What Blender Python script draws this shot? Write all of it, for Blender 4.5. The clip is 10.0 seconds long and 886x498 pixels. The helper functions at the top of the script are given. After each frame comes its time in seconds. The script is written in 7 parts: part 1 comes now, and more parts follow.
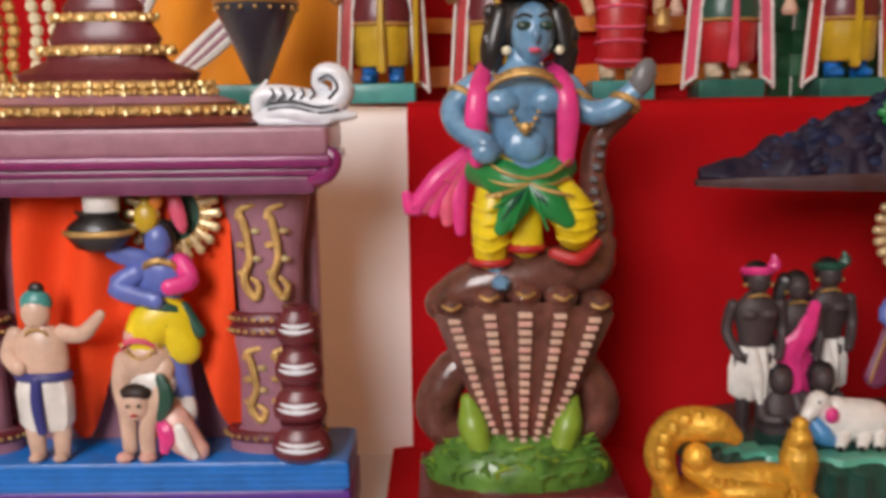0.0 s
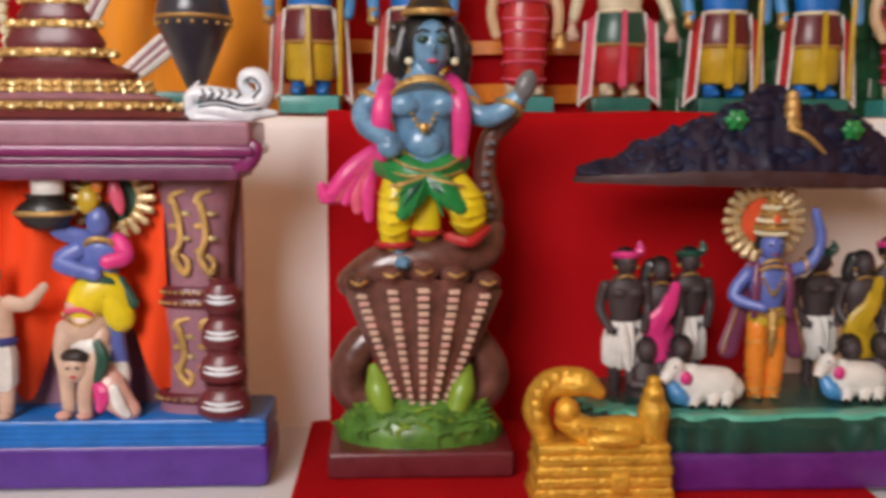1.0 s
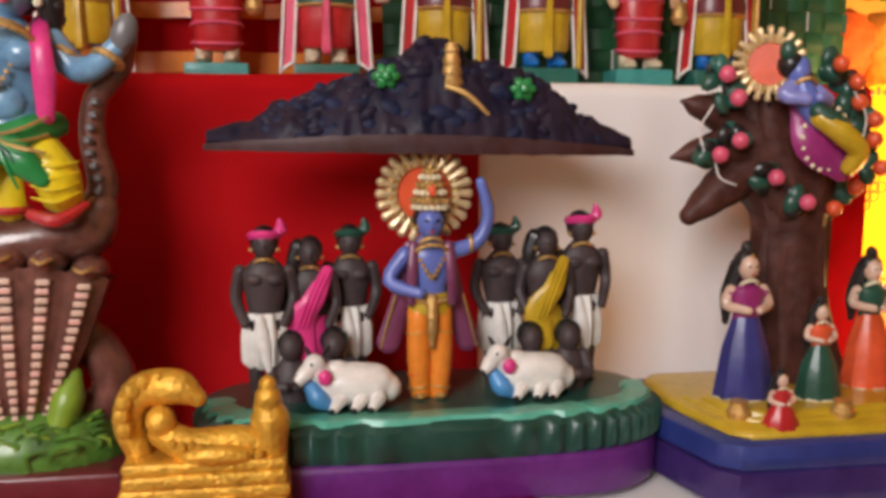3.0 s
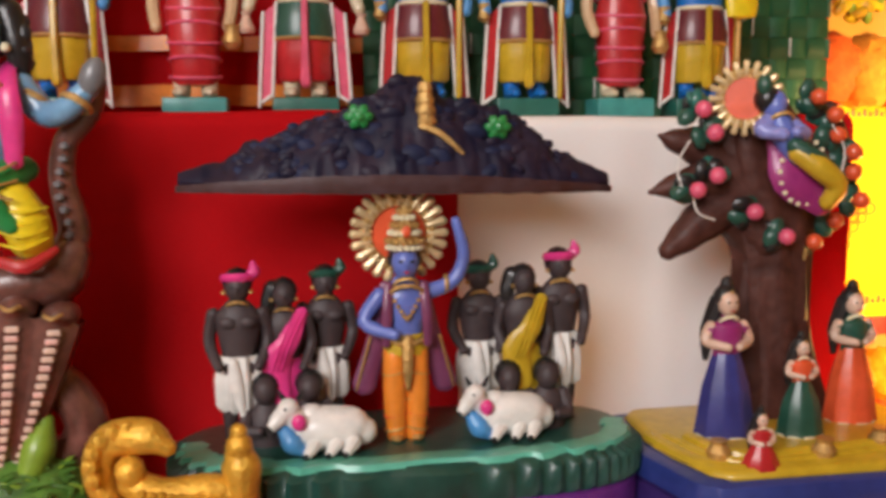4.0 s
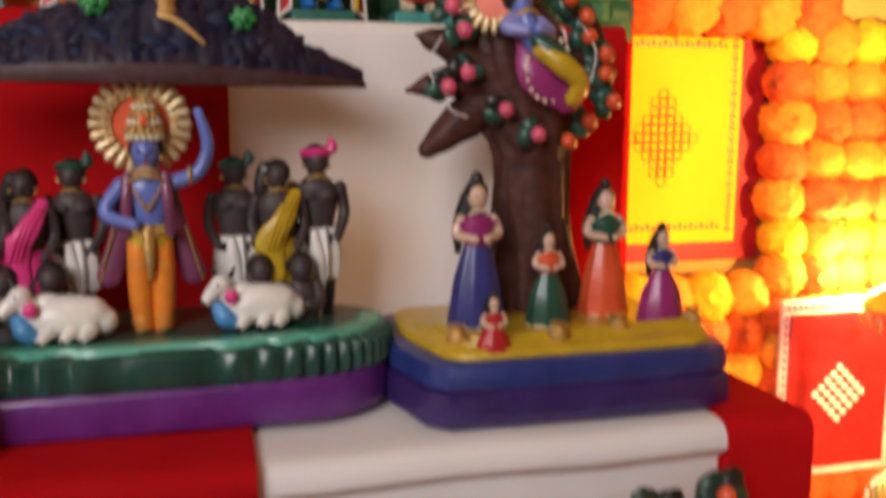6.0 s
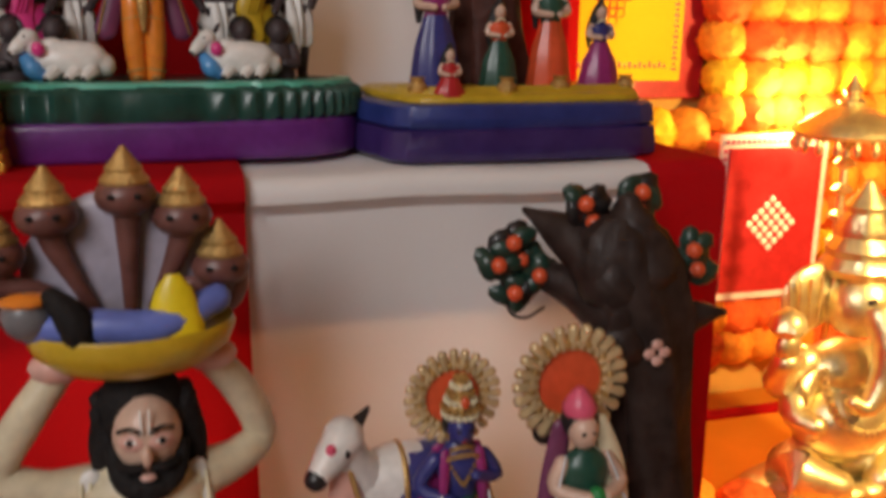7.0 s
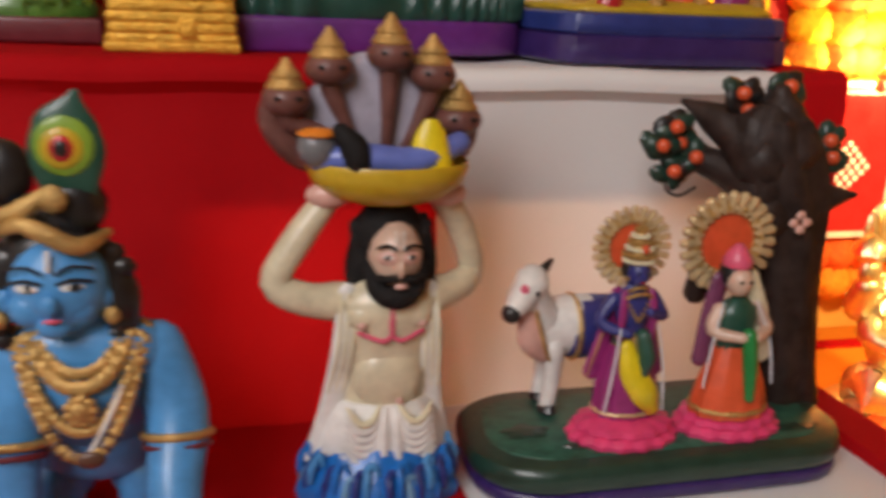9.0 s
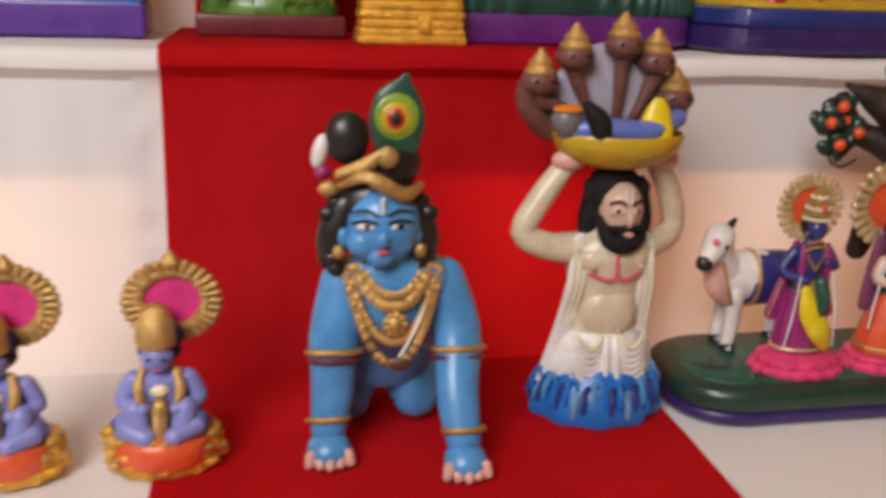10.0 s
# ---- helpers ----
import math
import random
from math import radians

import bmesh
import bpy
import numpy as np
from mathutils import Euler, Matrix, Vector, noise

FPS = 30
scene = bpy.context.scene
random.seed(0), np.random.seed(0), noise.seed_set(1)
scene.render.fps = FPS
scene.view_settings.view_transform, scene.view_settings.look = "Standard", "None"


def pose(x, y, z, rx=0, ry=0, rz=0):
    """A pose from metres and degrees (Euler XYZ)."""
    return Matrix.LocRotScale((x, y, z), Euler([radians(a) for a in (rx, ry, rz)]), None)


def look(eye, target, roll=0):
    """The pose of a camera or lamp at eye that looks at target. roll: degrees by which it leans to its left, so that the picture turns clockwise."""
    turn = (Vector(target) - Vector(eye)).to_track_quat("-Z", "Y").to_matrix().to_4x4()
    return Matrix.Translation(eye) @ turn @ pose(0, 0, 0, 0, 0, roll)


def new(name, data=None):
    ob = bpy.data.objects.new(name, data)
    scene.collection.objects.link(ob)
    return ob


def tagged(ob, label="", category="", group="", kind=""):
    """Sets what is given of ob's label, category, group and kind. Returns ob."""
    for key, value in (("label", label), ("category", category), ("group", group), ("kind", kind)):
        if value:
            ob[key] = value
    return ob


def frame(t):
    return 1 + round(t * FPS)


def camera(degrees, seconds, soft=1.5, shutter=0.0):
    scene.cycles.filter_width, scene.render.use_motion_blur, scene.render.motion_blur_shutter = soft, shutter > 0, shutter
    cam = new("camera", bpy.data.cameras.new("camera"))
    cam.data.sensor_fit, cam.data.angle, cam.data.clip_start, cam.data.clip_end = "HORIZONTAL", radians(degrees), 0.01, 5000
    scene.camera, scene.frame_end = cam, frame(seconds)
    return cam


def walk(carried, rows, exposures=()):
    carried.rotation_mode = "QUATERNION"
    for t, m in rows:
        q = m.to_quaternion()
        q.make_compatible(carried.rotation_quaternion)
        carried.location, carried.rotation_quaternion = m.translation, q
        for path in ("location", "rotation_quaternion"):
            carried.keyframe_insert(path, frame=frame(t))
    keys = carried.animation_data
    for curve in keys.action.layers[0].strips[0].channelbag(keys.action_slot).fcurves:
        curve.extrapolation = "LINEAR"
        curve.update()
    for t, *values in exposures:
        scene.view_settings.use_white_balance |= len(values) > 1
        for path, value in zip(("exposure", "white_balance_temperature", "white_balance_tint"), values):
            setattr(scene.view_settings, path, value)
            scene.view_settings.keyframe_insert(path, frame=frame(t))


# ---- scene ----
cam = camera(51.8, 10.0, soft=3.7, shutter=0.5)
METRES, EYE, TILT, LEAN, TURN = 1.25, 0.918, -10.0, 0.7, 0.0
ROWS = [
    (0.0, 0.0, 0.0, 0.0, 0.0, 0.0, -0.0),
    (0.5, 0.0107, -0.0455, -0.0226, -1.37, 1.14, -0.92),
    (1.0, 0.0278, -0.0773, -0.0346, -3.1, 2.27, -0.49),
    (1.5, 0.0731, -0.0902, -0.0442, -5.85, 2.4, -0.16),
    (2.0, 0.1293, -0.0806, -0.0543, -8.33, 2.39, -0.09),
    (2.5, 0.1902, -0.0104, -0.0523, -9.21, 2.25, 0.31),
    (4.0, 0.2186, 0.0019, -0.0293, -9.43, 3.29, 1.31),
    (4.5, 0.2664, -0.0072, -0.0291, -10.27, 2.85, 0.99),
    (5.0, 0.3052, -0.0049, -0.01, -12.08, 3.61, -0.6),
    (5.5, 0.3216, -0.0047, -0.0158, -13.18, 4.18, -0.8),
    (6.0, 0.3192, -0.0254, -0.0748, -14.31, 0.82, 1.7),
    (7.5, 0.2873, -0.1295, -0.2173, -17.03, -6.02, 0.82),
    (8.0, 0.2768, -0.14, -0.2429, -16.86, -7.01, 0.23),
    (8.5, 0.2488, -0.148, -0.245, -16.63, -6.72, 0.05),
    (9.0, 0.1775, -0.1668, -0.2372, -14.7, -6.13, -0.47),
    (9.5, 0.1077, -0.2129, -0.2397, -12.48, -6.26, 0.29),
    (10.0, 0.0408, -0.2579, -0.2513, -11.0, -6.63, -0.62),
]
walk(cam, [(t, pose(0, 0, EYE, TILT, LEAN, TURN) @ pose(METRES * x, METRES * y, METRES * z, 90 + pitch, roll, yaw)) for t, x, y, z, yaw, pitch, roll in ROWS],
     exposures=[(0.0, -0.66), (2.5, -0.54), (4.5, -0.44), (5.5, -0.58), (6.2, -0.92), (7.5, -1.42), (8.6, -1.25), (9.0, -0.95), (9.5, -0.72), (10.0, -0.70)])

# ---- light ----
world = bpy.data.worlds.new("room_light")
scene.world = world
world.use_nodes = True
world.node_tree.nodes["Background"].inputs[0].default_value = (1.0, 0.80, 0.66, 1)
world.node_tree.nodes["Background"].inputs[1].default_value = 0.13


def lamp(name, kind, eye, target, watts, colour, size, size_y=0.0):
    data = bpy.data.lights.new(name, kind)
    data.energy, data.color = watts, colour
    if kind == "AREA":
        data.shape, data.size, data.size_y = "RECTANGLE", size, size_y or size
    else:
        data.shadow_soft_size = size
    ob = new(name, data)
    ob.matrix_world = look(eye, target)
    return ob


# soft main light, set by where shadows fall; its source is unseen
lamp("window_daylight", "AREA", (-0.80, -1.30, 1.78), (0.3, 0.8, 0.8), 72, (1.0, 0.95, 0.95), 1.05, 1.05)
# unseen spot added to brighten the altar; its cone spares the steps
spot = lamp("altar_spotlight", "SPOT", (1.52, 0.22, 0.78), (1.28, 1.08, 0.44), 152, (1.0, 0.62, 0.23), 0.04)
spot.data.spot_size, spot.data.spot_blend = radians(82), 0.35
lamp("altar_string_light", "POINT", (1.37, 1.12, 0.575), (1.2, 1.2, 0.5), 12.0, (1.0, 0.64, 0.22), 0.03)
lamp("under_step_lamp", "AREA", (0.60, 0.745, 0.37), (0.60, 0.30, 0.37), 1.7, (1.0, 0.52, 0.22), 0.26, 0.14)
lamp("under_step_lamp", "AREA", (0.32, 0.745, 0.40), (0.32, 0.30, 0.40), 0.6, (1.0, 0.52, 0.22), 0.16, 0.08)
lamp("under_step_lamp", "AREA", (-0.32, 0.745, 0.37), (-0.32, 0.30, 0.37), 2.4, (1.0, 0.52, 0.22), 0.40, 0.14)
# two weak lamps added inside the upper step to tint its riser tan
lamp("under_step_lamp", "AREA", (-0.18, 1.00, 0.73), (-0.18, 0.60, 0.73), 0.9, (1.0, 0.52, 0.22), 0.22, 0.12)
lamp("under_step_lamp", "AREA", (0.53, 0.885, 0.69), (0.53, 0.60, 0.69), 0.30, (1.0, 0.56, 0.28), 0.05, 0.14)


# ---- materials ----
def material(name, colour, rough=0.5, metal=0.0, vary=0.12, grain=60.0, bump=0.15, coat=0.0, second=None, patch=6.0, spec=0.5):
    m = bpy.data.materials.new(name)
    m.use_nodes = True
    nt = m.node_tree
    p = nt.nodes["Principled BSDF"]
    tc = nt.nodes.new("ShaderNodeTexCoord")
    n1 = nt.nodes.new("ShaderNodeTexNoise")
    n1.inputs["Scale"].default_value, n1.inputs["Detail"].default_value = grain, 5
    n2 = nt.nodes.new("ShaderNodeTexNoise")
    n2.inputs["Scale"].default_value, n2.inputs["Detail"].default_value = patch, 3
    nt.links.new(tc.outputs["Object"], n1.inputs["Vector"])
    nt.links.new(tc.outputs["Object"], n2.inputs["Vector"])
    ramp = nt.nodes.new("ShaderNodeValToRGB")
    ramp.color_ramp.elements[0].position, ramp.color_ramp.elements[1].position = 0.32, 0.68
    lo = [max(0, c * (1 - vary)) for c in colour]
    hi = [min(1, c * (1 + vary) + 0.01) for c in (second or colour)]
    ramp.color_ramp.elements[0].color, ramp.color_ramp.elements[1].color = (*lo, 1), (*hi, 1)
    mix = nt.nodes.new("ShaderNodeMath")
    mix.operation = "MULTIPLY_ADD"
    mix.inputs[1].default_value = 0.35
    nt.links.new(n1.outputs["Fac"], mix.inputs[0])
    half = nt.nodes.new("ShaderNodeMath")
    half.operation = "MULTIPLY"
    half.inputs[1].default_value = 0.65
    nt.links.new(n2.outputs["Fac"], half.inputs[0])
    nt.links.new(half.outputs[0], mix.inputs[2])
    nt.links.new(mix.outputs[0], ramp.inputs["Fac"])
    nt.links.new(ramp.outputs["Color"], p.inputs["Base Color"])
    p.inputs["Roughness"].default_value, p.inputs["Metallic"].default_value = rough, metal
    p.inputs["Specular IOR Level"].default_value = spec
    p.inputs["Coat Weight"].default_value, p.inputs["Coat Roughness"].default_value = coat, 0.15
    b = nt.nodes.new("ShaderNodeBump")
    b.inputs["Strength"].default_value, b.inputs["Distance"].default_value = bump, 0.002
    nt.links.new(n1.outputs["Fac"], b.inputs["Height"])
    b2 = nt.nodes.new("ShaderNodeBump")
    b2.inputs["Strength"].default_value, b2.inputs["Distance"].default_value = min(1.0, bump * 1.6), 0.08 / max(patch, 8)
    nt.links.new(n2.outputs["Fac"], b2.inputs["Height"])
    nt.links.new(b.outputs["Normal"], b2.inputs["Normal"])
    nt.links.new(b2.outputs["Normal"], p.inputs["Normal"])
    return m


def thin_cloth(m, share):
    """Makes a cloth let a share of the light through."""
    nt = m.node_tree
    p, out = nt.nodes["Principled BSDF"], nt.nodes["Material Output"]
    tr, mx = nt.nodes.new("ShaderNodeBsdfTranslucent"), nt.nodes.new("ShaderNodeMixShader")
    ramp = [n for n in nt.nodes if n.type == "VALTORGB"][0]
    nt.links.new(ramp.outputs["Color"], tr.inputs["Color"])
    mx.inputs[0].default_value = share
    nt.links.new(p.outputs[0], mx.inputs[1])
    nt.links.new(tr.outputs[0], mx.inputs[2])
    nt.links.new(mx.outputs[0], out.inputs["Surface"])


PAINTS = {}


def paint(name, colour, rough=0.38, **more):
    PAINTS[name] = material(name + "_paint", colour, rough, grain=more.pop("grain", 150), patch=more.pop("patch", 45), coat=more.pop("coat", 0.32), vary=more.pop("vary", 0.17), bump=more.pop("bump", 0.16), **more)


for name, colour in dict(
        sky=(0.075, 0.30, 0.64), blue=(0.006, 0.16, 0.56), violet=(0.09, 0.025, 0.27), purple=(0.12, 0.014, 0.19), lilac=(0.24, 0.26, 0.62), indigo=(0.03, 0.035, 0.20), periwinkle=(0.12, 0.17, 0.52),
        green=(0.01, 0.23, 0.05), dark_green=(0.012, 0.075, 0.05), bottle=(0.015, 0.13, 0.10), teal=(0.05, 0.30, 0.28), mint=(0.10, 0.44, 0.32), grass=(0.13, 0.28, 0.03), lime=(0.22, 0.36, 0.03),
        yellow=(0.80, 0.62, 0.01), mustard=(0.55, 0.36, 0.015), orange=(0.80, 0.24, 0.02), vermilion=(0.75, 0.10, 0.03), red=(0.48, 0.015, 0.02), maroon=(0.13, 0.012, 0.02), pink=(0.75, 0.04, 0.25), rose=(0.72, 0.10, 0.19), magenta=(0.30, 0.02, 0.16),
        mauve=(0.33, 0.15, 0.20), plum=(0.17, 0.035, 0.10), white=(0.80, 0.78, 0.74), cream=(0.68, 0.60, 0.42), flesh=(0.66, 0.45, 0.34), blush=(0.70, 0.40, 0.33), soot=(0.05, 0.033, 0.036), black=(0.008, 0.007, 0.008),
        brown=(0.10, 0.042, 0.024), bark=(0.075, 0.022, 0.015), dark_bark=(0.028, 0.016, 0.012), navy=(0.018, 0.035, 0.20), deep_violet=(0.035, 0.014, 0.12), forest=(0.008, 0.04, 0.026), slate=(0.02, 0.022, 0.045), rust=(0.075, 0.022, 0.016), grey=(0.16, 0.16, 0.17), skin=(0.62, 0.42, 0.24), lavender=(0.40, 0.37, 0.45), pine=(0.006, 0.060, 0.045)).items():
    paint(name, colour)
paint("soot", (0.05, 0.033, 0.036), 0.55, coat=0.0)
paint("bark", (0.075, 0.022, 0.015), 0.55, coat=0.05, bump=0.5, grain=90, vary=0.3, spec=0.3)
paint("dark_bark", (0.028, 0.015, 0.012), 0.55, coat=0.05, bump=0.5, grain=90, vary=0.3, spec=0.3)
paint("rust", (0.075, 0.022, 0.016), 0.55, coat=0.05, second=(0.05, 0.025, 0.03), vary=0.35, spec=0.3)
paint("charcoal", (0.010, 0.008, 0.008), 0.7, coat=0.0, bump=0.8, grain=300, spec=0.2)
paint("moss", (0.018, 0.105, 0.070), 0.5, vary=0.5, patch=70, coat=0.1)
paint("hide", (0.15, 0.055, 0.045), 0.4, vary=0.3, coat=0.15)
paint("slate", (0.004, 0.009, 0.046), 0.55, second=(0.016, 0.007, 0.018), vary=0.5, coat=0.05, spec=0.22)
paint("gold", (0.62, 0.40, 0.14), 0.42, metal=0.7, bump=0.7, grain=420, vary=0.35, coat=0.0)
paint("bright_gold", (0.76, 0.42, 0.045), 0.40, metal=0.5, bump=0.9, grain=260, vary=0.3, coat=0.1)
paint("brass", (0.96, 0.78, 0.42), 0.36, metal=0.9, bump=0.35)
paint("silver", (0.78, 0.79, 0.82), 0.3, metal=0.35)
paint("night", (0.008, 0.012, 0.046), 0.6, vary=0.5, coat=0.0, spec=0.25)
paint("dusk_blue", (0.12, 0.27, 0.46), 0.3, second=(0.16, 0.34, 0.52), vary=0.25, coat=0.6)
paint("chestnut", (0.085, 0.028, 0.019), 0.28, second=(0.16, 0.055, 0.040), vary=0.3, coat=0.8, bump=0.3)
paint("turf", (0.045, 0.13, 0.018), 0.35, second=(0.10, 0.24, 0.03), vary=0.3, coat=0.5)
paint("aubergine", (0.22, 0.012, 0.12), 0.34, coat=0.5)
paint("gunmetal", (0.035, 0.037, 0.055), 0.3, coat=0.6)
paint("silver_white", (0.80, 0.84, 0.90), 0.3, vary=0.1, bump=0.4)
paint("pearl", (0.80, 0.74, 0.52), 0.32)
paint("ray_gold", (0.66, 0.50, 0.27), 0.34, metal=0.35, vary=0.3, coat=0.3)
paint("lotus", (0.80, 0.055, 0.19), 0.4, coat=0.2)

WHITE_CLOTH = material("white_cotton", (0.92, 0.91, 0.90), 0.9, vary=0.05, grain=900, bump=0.12, patch=3, spec=0.12)
RED_CLOTH = material("red_cotton", (0.66, 0.006, 0.012), 0.85, vary=0.12, grain=900, bump=0.12, patch=5, spec=0.12)
ORANGE_CLOTH = material("orange_satin", (0.95, 0.075, 0.015), 0.5, vary=0.12, grain=500, bump=0.1, spec=0.12)
SAFFRON_CLOTH = material("saffron_satin", (0.85, 0.33, 0.03), 0.5, vary=0.12, grain=500, bump=0.1, spec=0.12)
thin_cloth(WHITE_CLOTH, 0.15)
thin_cloth(RED_CLOTH, 0.42)
WALL = material("yellow_wall_paint", (0.72, 0.42, 0.09), 0.85, vary=0.10, grain=30, bump=0.2, patch=2)
ROOM = material("cream_wall_paint", (0.70, 0.62, 0.50), 0.9, vary=0.06, grain=30, bump=0.2, patch=2)
FLOOR = material("floor_tile", (0.35, 0.28, 0.22), 0.4, vary=0.10, grain=25, bump=0.1)
LEAF_A = material("woven_palm_leaf", (0.012, 0.085, 0.03), 0.5, vary=0.35, grain=60, bump=0.2, patch=14)
LEAF_B = material("woven_palm_leaf_pale", (0.013, 0.105, 0.036), 0.5, vary=0.35, grain=60, bump=0.2, patch=14)
PETAL_A = material("orange_marigold_petals", (0.86, 0.13, 0.01), 0.8, vary=0.3, grain=220, bump=0.8, patch=60)
PETAL_B = material("amber_marigold_petals", (0.88, 0.31, 0.015), 0.8, vary=0.25, grain=220, bump=0.8, patch=60)
PETAL_C = material("yellow_marigold_petals", (0.85, 0.55, 0.01), 0.8, vary=0.25, grain=220, bump=0.8, patch=60)
YELLOW_CLOTH = material("yellow_printed_cloth", (0.86, 0.62, 0.02), 0.85, vary=0.06, grain=500, bump=0.1, spec=0.12)
WOOD = material("plain_board", (0.25, 0.14, 0.07), 0.6, vary=0.2, grain=40, bump=0.2)


# ---- mesh kit ----
class Shape:
    """Collects rounded solids, each with a paint, into one mesh. Places are in world metres."""

    def __init__(self):
        self.v, self.f, self.m, self.paints = [], [], [], []

    def slot(self, name):
        if name not in self.paints:
            self.paints.append(name)
        return self.paints.index(name)

    def grid(self, rows, mat, wrap=True, cap=True):
        """rows: rings of points of equal number."""
        at, n, k = len(self.v), len(rows[0]), self.slot(mat)
        for ring in rows:
            self.v += [tuple(q) for q in ring]
        for i in range(len(rows) - 1):
            for j in range(n if wrap else n - 1):
                a, b = at + i * n + j, at + i * n + (j + 1) % n
                self.f.append((a, b, b + n, a + n))
                self.m.append(k)
        if cap and wrap:
            self.f += [tuple(range(at + n - 1, at - 1, -1)), tuple(range(at + (len(rows) - 1) * n, at + len(rows) * n))]
            self.m += [k, k]
        return self

    def ball(self, c, r, mat, turn=(0, 0, 0), seg=14):
        r = (r, r, r) if isinstance(r, (int, float)) else r
        R, c = Euler([radians(a) for a in turn]).to_matrix(), Vector(c)
        rows = []
        for i in range(seg // 2 + 1):
            a = -math.pi / 2 + math.pi * (0.02 + 0.96 * i / (seg // 2))
            rows.append([c + R @ Vector((r[0] * math.cos(a) * math.cos(b), r[1] * math.cos(a) * math.sin(b), r[2] * math.sin(a))) for b in (2 * math.pi * j / seg for j in range(seg))])
        return self.grid(rows, mat)

    def tube(self, pts, radii, mat, seg=10, flat=1.0, up=(0, 1, 0), fine=4):
        """A rounded limb along pts; flat: its depth against its width; up: the way that is flattened."""
        pts = [Vector(q) for q in pts]
        radii = [radii] * len(pts) if isinstance(radii, (int, float)) else list(radii)
        path, rad = [], []
        for i in range(len(pts) - 1):
            a, b, c, d = pts[max(i - 1, 0)], pts[i], pts[i + 1], pts[min(i + 2, len(pts) - 1)]
            for k in range(fine):
                t = k / fine
                path.append(0.5 * (2 * b + (c - a) * t + (2 * a - 5 * b + 4 * c - d) * t * t + (3 * b - a - 3 * c + d) * t ** 3))
                rad.append(radii[i] + (radii[i + 1] - radii[i]) * (t * t * (3 - 2 * t)))
        path.append(pts[-1])
        rad.append(radii[-1])
        rows = []
        up = Vector(up)

        def ring(p, d, r):
            x = d.cross(up)
            x = x.normalized() if x.length > 1e-4 else d.orthogonal().normalized()
            y = x.cross(d).normalized()
            return [p + x * (r * math.cos(a)) + y * (r * flat * math.sin(a)) for a in (2 * math.pi * j / seg for j in range(seg))]
        n = len(path)
        for i, p in enumerate(path):
            d = (path[min(i + 1, n - 1)] - path[max(i - 1, 0)]).normalized()
            if i == 0:
                rows += [ring(p - d * (rad[0] * q * 0.9), d, rad[0] * w) for q, w in ((1, 0.15), (0.75, 0.66), (0.35, 0.93))]
            rows.append(ring(p, d, rad[i]))
            if i == n - 1:
                rows += [ring(p + d * (rad[i] * q * 0.9), d, rad[i] * w) for q, w in ((0.35, 0.93), (0.75, 0.66), (1, 0.15))]
        return self.grid(rows, mat)

    def lathe(self, c, profile, mat, sx=1.0, sy=1.0, seg=20, folds=0, depth=0.0, lean=(0, 0)):
        """profile: (radius, height) from the bottom up; folds: upright pleats of that depth."""
        rows = []
        z0, z1 = profile[0][1], profile[-1][1]
        for r, z in profile:
            t = (z - z0) / ((z1 - z0) or 1)
            rows.append([(c[0] + lean[0] * t + sx * r * (1 + depth * math.sin(folds * a)) * math.cos(a), c[1] + lean[1] * t + sy * r * (1 + depth * math.sin(folds * a)) * math.sin(a), c[2] + z) for a in (2 * math.pi * j / seg for j in range(seg))])
        return self.grid(rows, mat)

    def slab(self, c, size, mat, edge=0.003, turn=0.0, round_=0.0, wob=0.0):
        """A block with rounded edges on z from c[2] up; round_: corner radius in plan."""
        a, b, h = size[0] / 2, size[1] / 2, size[2]
        r = max(round_, edge)
        plan = []
        for sx, sy, a0 in ((1, 1, 0), (-1, 1, 90), (-1, -1, 180), (1, -1, 270)):
            for q in range(7):
                w = radians(a0 + q * 15)
                plan.append((sx * (a - r) + r * math.cos(w), sy * (b - r) + r * math.sin(w)))
        ca, sa = math.cos(radians(turn)), math.sin(radians(turn))
        rows = []
        for inset, z in ((edge, 0), (0.3 * edge, 0.3 * edge), (0, edge), (0, h / 2), (0, h - edge), (0.3 * edge, h - 0.3 * edge), (edge, h)):
            row = []
            for x, y in plan:
                k = 1 - inset / max(math.hypot(x, y), 1e-6)
                x1, y1 = x * k, y * k
                if wob:
                    q = noise.noise((x * 30, y * 30, z * 20)) * wob
                    x1, y1 = x1 * (1 + q), y1 * (1 + q)
                row.append((c[0] + x1 * ca - y1 * sa, c[1] + x1 * sa + y1 * ca, c[2] + z))
            rows.append(row)
        return self.grid(rows, mat)

    def hoop(self, c, R, r, mat, turn=(0, 0, 0), seg=24, side=8, sz=1.0):
        M, c = Euler([radians(a) for a in turn]).to_matrix(), Vector(c)
        rows = []
        for i in range(seg + 1):
            a = 2 * math.pi * i / seg
            rows.append([c + M @ Vector(((R + r * math.cos(b)) * math.cos(a), r * math.sin(b), (R * sz + r * math.cos(b)) * math.sin(a))) for b in (2 * math.pi * j / side for j in range(side))])
        return self.grid(rows, mat, cap=False)

    def sheet(self, rows, mat, thick=0.002):
        """A strip of cloth with thickness, from a grid of points seen from -y."""
        back = [[Vector(q) + Vector((0, thick, 0)) for q in row] for row in rows]
        loops = [[Vector(q) for q in row] + b[::-1] for row, b in zip(rows, back)]
        return self.grid(loops, mat)

